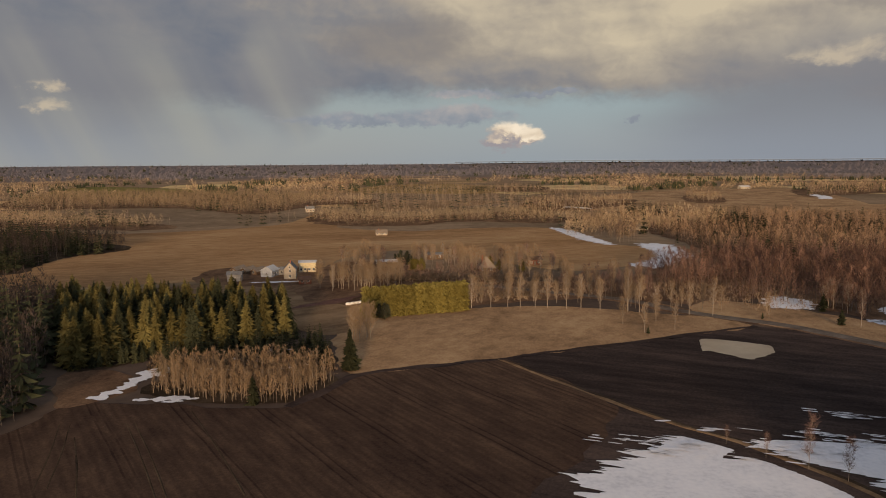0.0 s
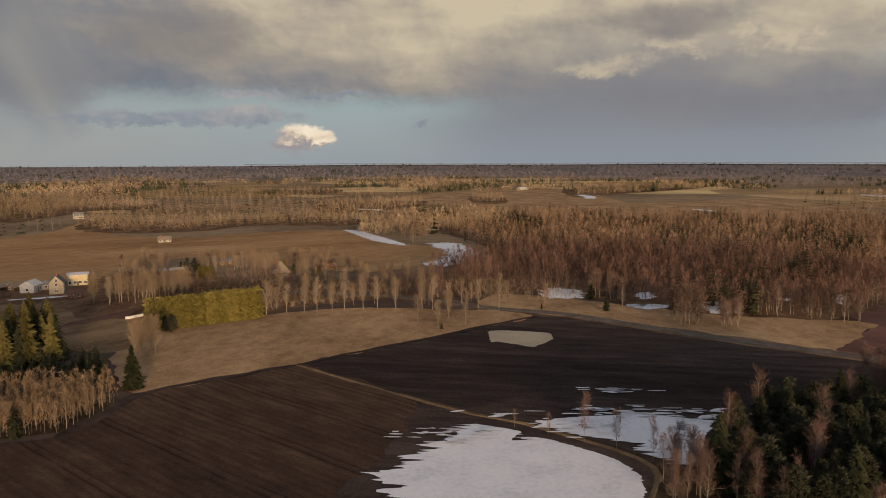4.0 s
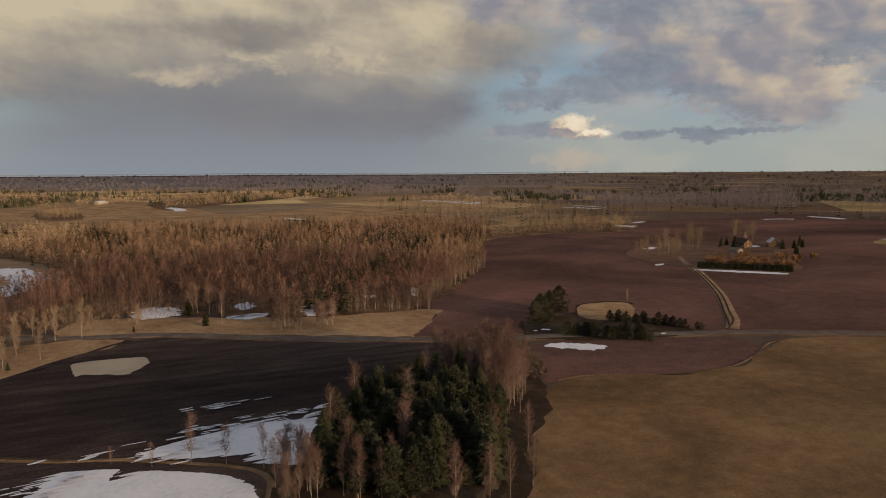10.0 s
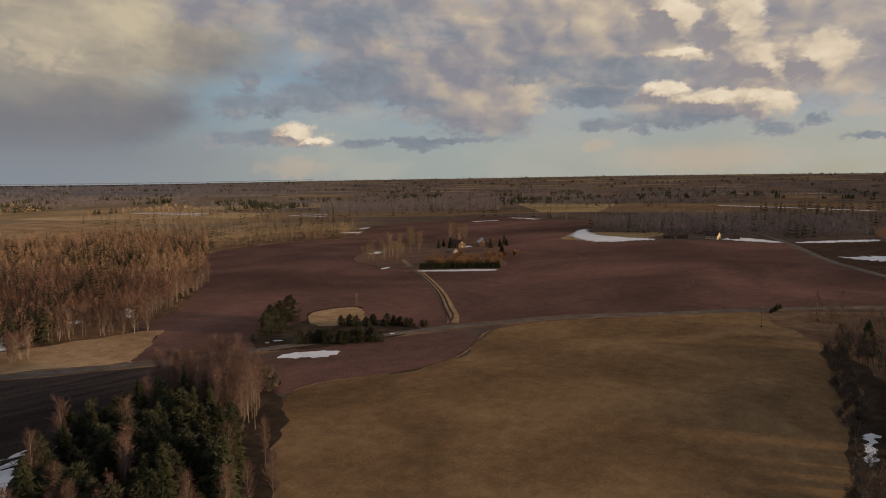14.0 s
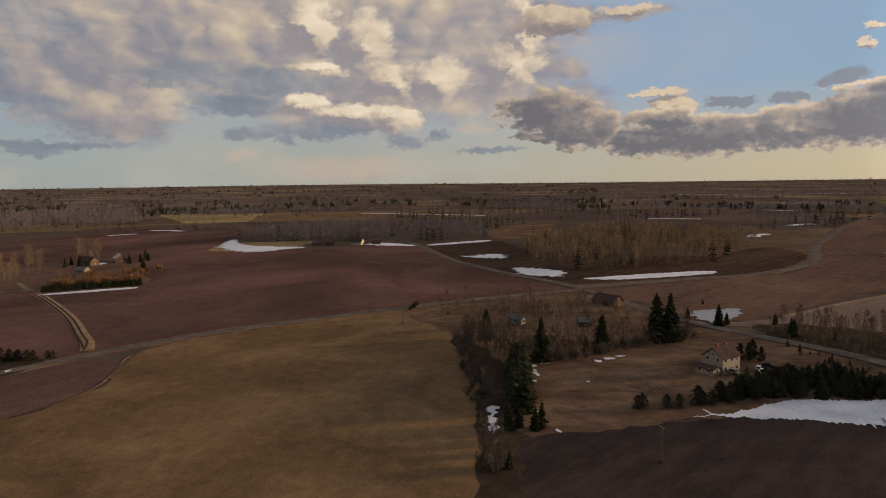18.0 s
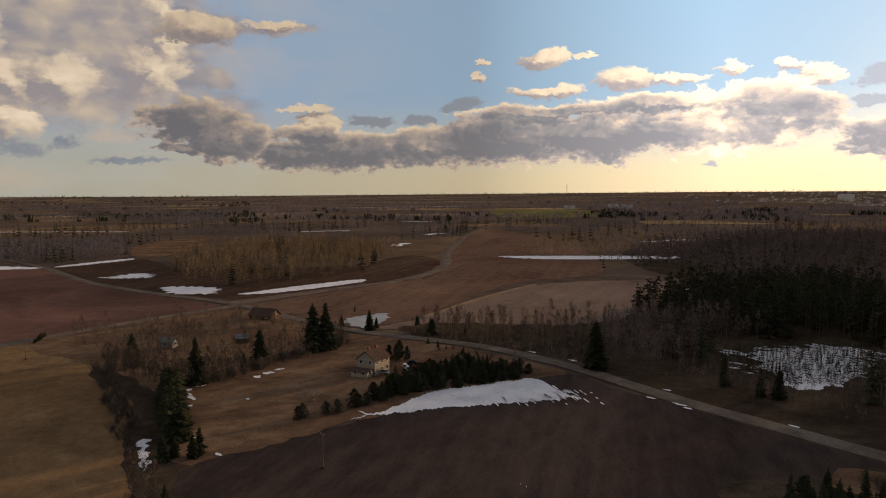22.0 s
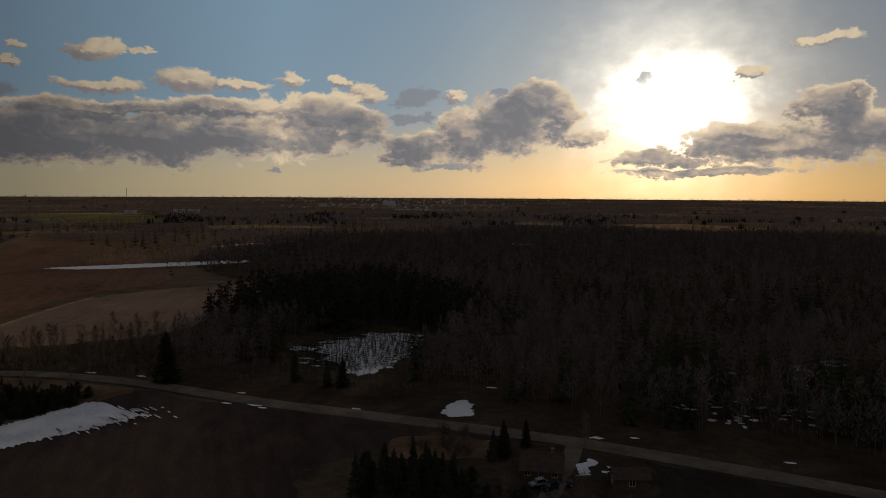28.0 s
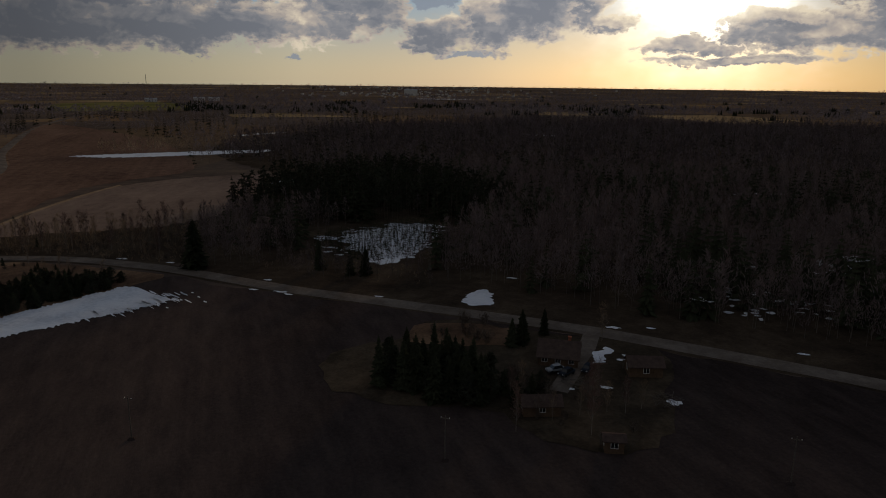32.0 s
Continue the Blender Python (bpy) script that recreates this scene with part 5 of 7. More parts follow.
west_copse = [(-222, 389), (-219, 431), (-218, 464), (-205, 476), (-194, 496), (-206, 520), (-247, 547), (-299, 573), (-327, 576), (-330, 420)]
mixed("west_copse", west_copse, 5.0, 1, (("alder", .6), ("spruce", .4)), "dark copse of {}", 0.8, shade_twigs)
sheet("grove_floor", west_copse, wood_floor, 0.2, "dark litter under the copse", "ground", 3.0)
mid_wood = [(126, 296), (140, 305), (151, 296), (166, 262), (180, 235), (196, 215), (233, 195), (319, 226), (475, 324), (616, 418), (629, 531), (536, 577), (450, 618), (391, 691), (299, 692), (235, 640), (200, 600), (200, 500), (184, 400), (150, 370), (110, 340)]
sheet("grove_floor", mid_wood, grass_plot, 0.12, "brown litter under the birch wood", "ground", 3.0)
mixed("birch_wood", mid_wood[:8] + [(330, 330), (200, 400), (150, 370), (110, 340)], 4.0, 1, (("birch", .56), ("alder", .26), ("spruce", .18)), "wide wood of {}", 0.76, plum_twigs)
mixed("birch_wood", [(319, 226), (475, 324), (616, 418), (629, 531), (536, 577), (450, 618), (391, 691), (299, 692), (235, 640), (200, 600), (190, 420), (330, 330)], 5.4, 1, (("birch", .50), ("alder", .28), ("spruce", .22)), "wide wood of {}", 0.66, rosy_lit_twigs)
mixed("birch_wood", [(150, 486), (170, 500), (200, 600), (235, 640), (190, 673), (155, 649), (150, 560)], 6.5, 1, (("alder", .6), ("birch", .4)), "belt of {}", 0.75)
for clump, gap, size in (([(168, 215), (167, 208), (174, 203), (182, 212), (176, 220)], 2.6, 0.86), ([(179, 202), (178, 197), (184, 196), (190, 203), (185, 207)], 2.8, 0.72), ([(163, 264), (172, 255), (182, 262), (180, 275), (171, 275)], 4.0, 0.80), ([(204, 216), (210, 209), (229, 184), (240, 191), (231, 209), (213, 222)], 4.6, 0.80), ([(252, 201), (260, 204), (313, 225), (352, 239), (372, 254), (300, 224), (264, 210)], 5.0, 0.75)):
    grove(["plum_tree"], clump, gap, size * 0.9, "birches before the wood")
for x, y, k, kind in ((135, 250, 0.6, "alder"), (133, 251, 0.4, "young_spruce"), (156, 239, 1.15, "young_spruce"), (160, 234, 0.75, "birch"), (163, 262, 1.2, "young_spruce"), (168, 268, 1.0, "young_spruce")):
    plant(kind, x, y, k, "trees on the verge")
row_birches = [(26, 281), (34, 281), (41, 281), (46, 280), (52, 279), (57, 279), (64, 275), (70, 275), (77, 272), (87, 268), (91, 266), (82, 234), (96, 262), (94, 237), (109, 261), (117, 258)]
for x, y in row_birches:
    plant("row_birch", x, y, 0.86 if y > 240 else 0.66, "birches along the road")
    plant("park_tree", x + random.uniform(-4, 4), y + random.uniform(8, 16), 0.62, "bare trees along the road")
plant("young_spruce", 83, 233, 0.5, "trees on the verge")
for x, y in ((60, 322), (48, 318), (36, 322), (72, 306), (80, 300), (90, 300), (100, 290), (112, 276), (124, 266), (138, 258)):
    plant("park_tree", x, y, 0.62, "bare trees by the farm")
for cx, cy, rx, ry, n, kinds in ((-30, 330, 13, 6, 20, ["park_tree", "park_tree", "row_birch"]), (-10, 334, 10, 7, 12, ["park_tree"]), (-16, 345, 9, 10, 10, ["park_tree", "plum_tree"]), (-22, 388, 12, 14, 10, ["park_tree", "plum_tree"]), (-25, 418, 14, 10, 10, ["plum_tree", "park_tree"]), (17, 402, 14, 6, 20, ["plum_tree", "row_birch", "park_tree"]), (2, 383, 7, 4, 9, ["olive_conifer"]), (8, 352, 18, 8, 30, ["shrub"]), (-25, 360, 12, 10, 14, ["shrub"]), (55, 345, 30, 10, 30, ["shrub"]), (70, 378, 14, 14, 12, ["plum_tree", "park_tree", "shrub"]), (34, 378, 6, 8, 7, ["park_tree"]), (52, 386, 12, 12, 14, ["plum_tree", "park_tree", "olive_conifer"]), (62, 402, 14, 10, 10, ["plum_tree", "park_tree"]), (62, 352, 18, 12, 8, ["shrub", "park_tree"]), (5, 350, 16, 7, 14, ["shrub"]), (95, 322, 20, 8, 12, ["shrub", "park_tree"]), (40, 300, 22, 8, 14, ["shrub"]), (-16, 233, 6, 4, 7, ["park_tree"])):
    for k in range(n):
        plant(random.choice(kinds), cx + random.uniform(-rx, rx), cy + random.uniform(-ry, ry), 0.70 if kinds != ["shrub"] else 1.1, "trees and shrubs round the farm")
mixed("farm_brush", [(-12, 343), (26, 338), (44, 350), (60, 372), (52, 392), (30, 396), (-8, 374)], 3.2, 1, (("shrub", .7), ("birch", .3)), "purple-brown brush of {} behind the hedge", 0.55, plum_twigs)
plant("broad_spruce", -17, 199, 0.8, label="lone yellowish green spruce at the field edge")


def clipped_hedge(name, a, b, high, rows, gap, label, leaf, lean=0.10):
    """A dense conifer hedge between two points: tight upright conifers in rows, each a part."""
    a, b = Vector((*a, 0)), Vector((*b, 0))
    d = (b - a).normalized()
    side = Vector((d.y, -d.x, 0))
    n = int((b - a).length / gap)
    root = tagged(new(name), label, "hedge")
    shapes = []
    for k in range(5):
        t = spruce(1.0, 15, 9, lean / (high / 10), 0.0)[1].arrays()[0]
        shapes.append(mesh_of("conifer", t, np.zeros(len(t), int), [leaf]))
    wide = max(1.0, gap * 1.3 / (lean / (high / 10) * high * 2 + 0.3))
    for r in range(rows):
        for k in range(n + 1):
            p = a + d * (k * gap + random.uniform(-.25, .25) * gap) + side * (r * gap * 0.9)
            sc = high * random.uniform(0.93, 1.04)
            ob = part("conifer", shapes[random.randrange(5)], None, root)
            ob.matrix_basis = Matrix.Translation(p) @ Matrix.Rotation(random.uniform(0, 6.28), 4, "Z") @ Matrix.Diagonal((sc * wide, sc * wide, sc, 1))
    return root


clipped_hedge("tall_hedge", (-17, 268), (23, 278), 12.5, 3, 1.5, "tall olive green clipped conifer hedge by the meadow", hedge_needles, 0.12)
for x, y, k in ((-9, 262, 0.9), (-11, 264, 0.8), (-8, 265, 1.0)):
    plant("pine", x, y, k * 0.45, "bushes at the hedge end", "round dark green bush at the hedge end")
for x, y in ((-4, 408), (0, 411), (4, 409), (-1, 405), (3, 405), (-7, 406)):
    plant("pine", x, y, 0.55, "garden conifers")

sheet("paddock", [(-46, 256), (-26, 240), (-18, 262), (-18, 284), (-42, 300), (-58, 332), (-95, 346), (-110, 340), (-100, 302), (-60, 286)], paddock_grass, 0.24, "dull tan grass beside the farm", ragged=2.0)
sheet("farm_ground", [(-45, 272), (-20, 281), (25, 284), (60, 298), (90, 299), (64, 340), (30, 362), (-20, 420), (-45, 412), (-42, 350), (-110, 345), (-100, 300), (-60, 285)], grass_plot, 0.13, "brown trampled grass round the farm", ragged=2.0)
# brown brush between the birch row and the snow
mixed("road_scrub", [(26, 288), (56, 295), (83, 295), (124, 279), (140, 262), (166, 262), (171, 299), (143, 323), (100, 335), (64, 339), (35, 334)], 3.4, 1, (("shrub", .75), ("alder", .25)), "rough scrub of {}", 0.6, birch_twigs)
sheet("scrub_floor", [(26, 288), (56, 295), (83, 295), (124, 279), (171, 299), (143, 323), (100, 335), (64, 339), (35, 334)], grass_plot, 0.14, "brown rough grass under scrub", "ground", 3.0)
mixed("north_scrub", [(124, 540), (167, 534), (267, 574), (316, 670), (214, 635), (139, 607)], 6.0, 2, (("alder", .4), ("birch", .4), ("spruce", .2)), "belt of {}", 0.8, gold_lit_twigs)
# red field: pine islands and the farm among the fields
for x, y, k in ((226, 137, 0.25), (236, 137, 0.62), (240, 139, 0.7), (245, 140, 0.72), (251, 142, 0.8), (258, 143, 0.78), (263, 141, 0.7), (248, 136, 0.55), (240, 134, 0.5)):
    plant("bush_pine", x, y, k * 2.7, "pines on the field island", "dense dark green pine on the field island")
for k in range(26):
    f = k / 25
    plant("bush_pine", 226 + 10 * f + random.uniform(-2, 2), 115 - 24 * f + random.uniform(-3, 3), random.uniform(0.9, 1.25), "low pines on the field island", "low bushy dark green pine")
for k in range(22):
    f = k / 21
    plant("bush_pine", 258 + 6 * f + random.uniform(-2, 2), 116 - 34 * f + random.uniform(-2, 2), random.uniform(0.7, 1.1) * (1.1 - 0.4 * f), "low pines on the field island", "low bushy dark green pine")
plant("alder", 300, 126, 0.4, label="round leafless bush beside the pines")
clipped_hedge("garden_hedge", (433, 136), (446, 86), 4.0, 2, 1.3, "dark green clipped hedge in front of the farmstead", spruce_needles, 0.14)
for k in range(40):
    f = k / 39
    plant("rust_shrub", 441 + 13 * f + random.uniform(-1, 60) * (k % 2) + random.uniform(-1, 4), 134 - 48 * f + random.uniform(-1, 1), 1.15, "orange-brown shrubs behind the hedge", "leafless orange-brown garden shrub")
mixed("garden_rows", [(444, 134), (456, 88), (521, 104), (508, 150), (470, 146)], 3.0, 1, (("shrub", 1.0),), "rows of orange-brown {} in the garden", 0.62, None, rust_twigs)
for x, y, k in ((470, 192, .5), (474, 186, .55), (482, 181, .6), (485, 171, .65), (490, 176, .6), (500, 172, .55), (525, 173, .9), (532, 168, .8), (545, 177, .7), (520, 165, .6), (600, 158, .8), (612, 150, .75), (590, 150, .5), (460, 180, .4), (478, 168, .5), (466, 186, .6), (480, 188, .7), (494, 180, .8), (508, 176, .9), (530, 176, .9), (604, 152, .9), (596, 160, .8), (472, 176, .6), (486, 184, .7)):
    plant("park_tree", x, y, k * 1.25, "bare trees of the farmstead")
for x, y, k in ((553, 148, .6), (570, 118, .5), (580, 112, .5), (590, 108, .45), (600, 112, .5), (560, 160, .5), (545, 104, .4), (530, 100, .4), (575, 160, .45)):
    plant("broad_spruce", x, y, k * 1.15, "conifers of the farmstead")

# old orchard and house plot
for x, y, h in ((251, -73, 12.5), (214, -81, 15), (223, -107, 13.5), (230, -132, 17), (229, -137, 19), (233, -134, 16), (248, -170, 9.5), (222, -184, 8), (221, -100, 6), (264, -166, 6), (250, -175, 5), (244, -193, 5), (227, -187, 6)):
    plant("broad_spruce", x, y, h / 14, "dark spruces of the orchard")
clipped_hedge("evergreen_hedge", (209, -73), (166, -59), 8.0, 3, 1.7, "dark uneven conifer row beside the winter field", spruce_needles, 0.2)
for x, y, k in ((156, -51, 1.1), (157, -54, 1.0), (154, -57, 1.2), (155, -59, 1.0), (134, -44, 0.7), (160, -52, 0.9)):
    plant("young_spruce", x, y, k, "dark bushes at the field corner")
for k in range(110):
    x, y = random.uniform(215, 318), random.uniform(-148, -66)
    if inside([(315, -58), (325, -95), (340, -140), (300, -150), (245, -150), (225, -100), (216, -80), (254, -68)], np.array([x]), np.array([y]))[0]:
        plant(random.choice(["shrub", "fruit_tree", "fruit_tree"]), x, y, random.uniform(0.55, 0.9), "bare fruit trees of the orchard")
for k in range(80):
    f = k / 79
    if 0.62 < f < 0.86 and k % 4:
        continue
    plant("shrub", 252 - 120 * f + random.uniform(-3, 3), -64 + 24 * f + random.uniform(-3, 3), random.uniform(0.6, 1.2), "brush of the hedgerow")
for k in range(50):
    f = k / 49
    plant("shrub", 212 + 22 * f + random.uniform(-3, 3), -86 - 62 * f + random.uniform(-3, 3), random.uniform(0.7, 1.3), "brush round the orchard")
for k in range(12):
    plant("young_spruce", 318 + k * 1.2, -55 - k * 0.6, random.uniform(0.3, 0.45), "low hedge by the road")
for x, y in ((312, -78), (318, -100), (326, -118), (333, -132)):
    plant("alder", x, y, 0.5, "bare trees by the crossroads")
for x, y in list(zip(*strewn([(159.9, -108), (160.9, -124.5), (155.7, -142.4), (148.3, -162), (153.3, -168.8), (173.1, -158.3), (178, -149.8), (173.5, -127.5)], 2.5))):
    plant(random.choice(["young_spruce", "bush_pine", "bush_pine"]), float(x), float(y), random.uniform(0.7, 1.05), "young conifers below the house")
for x, y in ((162, -88), (161, -96), (161, -105), (163, -113), (163, -90), (160, -99), (162, -107)):
    plant("bush_pine", x, y, random.uniform(0.75, 1.0), "round bushes on the plot", "round dark green pine bush")
for x, y, k in ((196, -146, .55), (197, -148, .5), (194, -149, .45), (198, -144, .4)):
    plant("pine", x, y, k, "dark tree by the house")
for k in range(26):
    plant(random.choice(["shrub", "young_spruce", "alder"]), random.uniform(165, 215), -183 + random.uniform(2, 14) + (-165 + 183) * 0.3, random.uniform(0.3, 0.5), "saplings beside the road")
roadside = [(232, -180), (238, -196), (196, -238), (188, -262), (152, -203), (150, -195), (170, -193), (196, -190)]
grove(["alder", "shrub", "alder", "birch"], roadside, 6.0, 0.6, "bare trees beyond the road")
mixed("roadside_brush", [(150, -192), (196, -188), (232, -176), (242, -190), (236, -205), (205, -236), (188, -262), (176, -250), (160, -215)], 3.2, 1, (("alder", .3), ("shrub", .6), ("birch", .1)), "grey brush of {} beyond the road", 0.5, grey_twigs)
sheet("brush_floor", [(150, -192), (196, -188), (232, -176), (246, -190), (236, -210), (200, -240), (188, -266), (160, -230)], wood_floor, 0.2, "dark litter under the brush", "ground", 3.0)
mixed("orchard_hedge", [(250, -62), (256, -70), (224, -82), (221, -94), (232, -120), (240, -146), (232, -152), (224, -128), (214, -98), (208, -80), (214, -72)], 1.8, 1, (("alder", .6), ("shrub", .4)), "tall bare hedge of {} round the orchard", 0.46, grey_twigs)
mixed("orchard_brush", [(316, -66), (328, -100), (340, -142), (300, -150), (245, -152), (232, -120), (218, -84), (254, -72)], 3.6, 1, (("shrub", .7), ("alder", .3)), "bare brush of {} in the orchard", 0.52, grey_twigs)
plant("broad_spruce", 142, -189, 1.2, label="tall dark spruce beside the road")
for x, y, h in ((244, -194, 4), (226, -188, 6), (215, -196, 4), (293, -192, 4)):
    plant("spruce", x, y, h / 18, "small spruces beyond the road")

# south: woods beyond the road
right_wood = [(147, -193), (120, -190), (87, -188), (49, -197), (17, -188), (-9, -183), (-40, -178), (-120, -160), (-260, -330), (-150, -460), (100, -460), (190, -400), (205, -360), (186, -272)]
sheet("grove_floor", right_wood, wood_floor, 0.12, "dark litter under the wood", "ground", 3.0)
plantation = [(118, -224), (127, -246), (116, -270), (99, -290), (84, -280), (78, -250), (80, -226), (93, -216)]
heap = Heap()
for zone, spacing, big in ((plantation, 1.6, 1.5), ([(-10, -197), (-13, -223), (-25, -252), (-40, -262), (-38, -225), (-22, -197)], 2.8, 1.1)):
    lo, hi = np.min(zone, 0), np.max(zone, 0)
    px, py = rng.uniform(lo[0], hi[0], 620), rng.uniform(lo[1], hi[1], 620)
    for x, y in zip(px[inside(zone, px, py)], py[inside(zone, px, py)]):
        if noise.noise((x / 8, y / 8, 3.0)) > (-0.08 if big > 1.2 else 0.1):
            c, wide = Vector((x, y, 0.3 + random.random() * 0.1)), big * random.choice((0.3, 0.4, 0.6, 0.9, 1.4))
            ring = [c + Vector((1.5 * math.cos(j * 0.9), 0.8 * math.sin(j * 0.9), 0)) * wide * random.uniform(0.4, 1.3) for j in range(7)]
            for j in range(7):
                heap.tri(c, ring[j - 1], ring[j])
tris, slots = heap.arrays()
tagged(part("snow_scraps", mesh_of("snow_scraps", tris, slots, [snow]), None), "scraps of snow among young trees", "snow", kind="stuff")
sheet("snow_patch", [(116, -250), (110, -270), (96, -286), (88, -272), (81, -244), (81, -222), (88, -214), (99, -225)], snow, 0.4, "old snow under rows of young trees", "snow", 2.2, 0.8, 5.0)
x, y = strewn(plantation, 1.55)
keep = rng.random(len(x)) < 0.72
woods("young_plantation", "spruce", x[keep], y[keep], 2, "rows of tiny spruces in the snow", 0.19)
woods("young_plantation", "shrub", x[~keep], y[~keep], 2, "low brush in the snow", 0.4)
mixed("forest_edge", [(124, -192), (87, -190), (60, -196), (72, -216), (93, -212), (118, -220)], 3.6, 1, (("birch", .5), ("shrub", .3), ("alder", .2)), "low edge of {}", 0.42, south_twigs)
grove(["spruce"], [(118, -196), (90, -196), (76, -206), (95, -206)], 9.0, 0.5, "spruces at the forest edge")
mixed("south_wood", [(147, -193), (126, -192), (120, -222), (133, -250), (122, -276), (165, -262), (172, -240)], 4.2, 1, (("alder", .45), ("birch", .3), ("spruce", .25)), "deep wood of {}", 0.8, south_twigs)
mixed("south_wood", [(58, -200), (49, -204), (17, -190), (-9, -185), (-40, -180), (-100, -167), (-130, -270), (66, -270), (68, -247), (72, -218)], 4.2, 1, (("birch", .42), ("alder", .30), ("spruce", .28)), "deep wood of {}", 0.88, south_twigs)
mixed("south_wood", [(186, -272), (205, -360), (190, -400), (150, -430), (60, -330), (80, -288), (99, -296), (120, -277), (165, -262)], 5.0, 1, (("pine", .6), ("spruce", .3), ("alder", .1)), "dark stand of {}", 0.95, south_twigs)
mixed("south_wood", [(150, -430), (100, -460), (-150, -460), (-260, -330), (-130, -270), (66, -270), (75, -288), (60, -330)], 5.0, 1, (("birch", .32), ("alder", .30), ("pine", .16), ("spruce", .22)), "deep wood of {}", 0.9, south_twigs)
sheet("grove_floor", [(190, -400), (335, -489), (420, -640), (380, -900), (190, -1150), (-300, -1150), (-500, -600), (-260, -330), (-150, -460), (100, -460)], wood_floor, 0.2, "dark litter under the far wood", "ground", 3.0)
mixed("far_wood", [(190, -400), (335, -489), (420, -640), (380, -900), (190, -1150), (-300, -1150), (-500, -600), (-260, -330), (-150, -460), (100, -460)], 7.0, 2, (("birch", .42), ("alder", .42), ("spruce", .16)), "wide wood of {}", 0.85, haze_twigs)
mixed("crossroads_wood", [(584, -200), (687, -279), (736, -375), (632, -416), (521, -375), (410, -266), (410, -180), (466, -170)], 7.4, 1, (("alder", .50), ("birch", .36), ("spruce", .14)), "wood of {} by the crossroads", 0.82, sunlit_twigs)
mixed("north_wood", [(772, 40), (943, -9), (946, -145), (845, -237), (679, -202), (680, -126), (690, -60), (686, -10)], 6.5, 2, (("alder", .5), ("birch", .3), ("spruce", .2)), "wood of {}", 0.75, far_haze_twigs)
yard_stand = [(51, -121), (27, -118), (25, -128), (38, -134), (52, -132)]
grove(["spruce", "spruce", "pine"], yard_stand, 2.9, 0.56, "dense spruces beside the farmyard")
grove(["young_spruce", "bush_pine", "shrub"], [(27, -136), (26, -121), (16, -118), (15, -127), (20, -136)], 3.4, 0.9, "low conifers of the farmyard")
for x, y, k in ((29, -153, .42), (27, -155, .45), (23, -163, .4)):
    plant("spruce", x, y, k, "conifers by the farmhouse")
for k in range(16):
    plant(random.choice(["alder", "shrub", "birch"]), random.uniform(-4, 26), random.uniform(-132, -112), random.uniform(0.3, 0.6), "bare trees of the farmyard")
plant("birch", 7, -115, 0.75, label="white-trunked birch in the farmyard")
plant("alder", 9, -163, 0.6, label="leafless tree at the driveway")
for k in range(7):
    plant("shrub", random.uniform(33, 52), random.uniform(-165, -153), random.uniform(0.6, 1.0), "brush by the farmyard")


def countryside():
    """Woods scattered over the far country, thinner where the fields lie."""
    pts = []
    r = 560.0
    while r < 4880:
        step = 4.6 + r * 0.0068
        n = int(math.radians(260) * r / step)
        for k in range(n):
            a = radians(-50 + 260 * (k + random.random()) / n)
            d = r + random.uniform(-.5, .5) * step * 2.6
            pts.append((d * math.sin(a), d * math.cos(a), d))
        r += step * 2.6
    x, y, d = np.array(pts).T
    mask = np.array([noise.noise((p / 420, q / 420, 1.0)) + 0.55 * noise.noise((p / 150, q / 150, 2.0)) for p, q in zip(x, y)])
    keep = mask > np.interp(d, [560, 1000, 1600, 2400, 3200, 4800], [0.02, -0.06, -0.12, -0.20, -0.42, -0.7]) - 0.08 * np.clip((np.degrees(np.arctan2(x, y)) % 360 - 95) / 30, 0, 1) * (x > -2000)
    for pts_clear in CLEARINGS:
        keep &= ~inside(pts_clear, x, y)
    x, y, d = x[keep], y[keep], d[keep]
    share = np.array([noise.noise((p / 160, q / 160, 9.0)) for p, q in zip(x, y)]) + rng.uniform(-.25, .25, len(x))
    # cloud gloom and haze are painted: crowns change colour by bearing and distance
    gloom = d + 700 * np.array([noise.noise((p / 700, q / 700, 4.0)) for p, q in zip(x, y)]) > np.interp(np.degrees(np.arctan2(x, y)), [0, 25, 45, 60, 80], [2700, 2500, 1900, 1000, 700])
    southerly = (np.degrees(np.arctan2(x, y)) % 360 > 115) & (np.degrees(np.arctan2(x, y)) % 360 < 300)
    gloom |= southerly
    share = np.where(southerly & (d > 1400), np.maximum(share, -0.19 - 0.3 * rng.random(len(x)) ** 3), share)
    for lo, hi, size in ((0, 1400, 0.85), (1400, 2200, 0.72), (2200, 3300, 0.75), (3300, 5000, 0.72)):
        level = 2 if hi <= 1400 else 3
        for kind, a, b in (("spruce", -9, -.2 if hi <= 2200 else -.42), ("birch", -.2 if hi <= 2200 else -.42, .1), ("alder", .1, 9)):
            for hazed, south in ((False, False), (True, False), (True, True)):
                sel = (d >= lo) & (d < hi) & (share >= a) & (share < b) & (gloom == hazed) & (southerly == south)
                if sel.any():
                    woods("distant_wood", kind, x[sel], y[sel], level, {"spruce": "distant dark spruces", "birch": "distant leafless birches", "alder": "distant leafless brown trees"}[kind], size, None if kind == "spruce" or not hazed else (grey_bark, south_haze_twigs if south else far_haze_twigs))


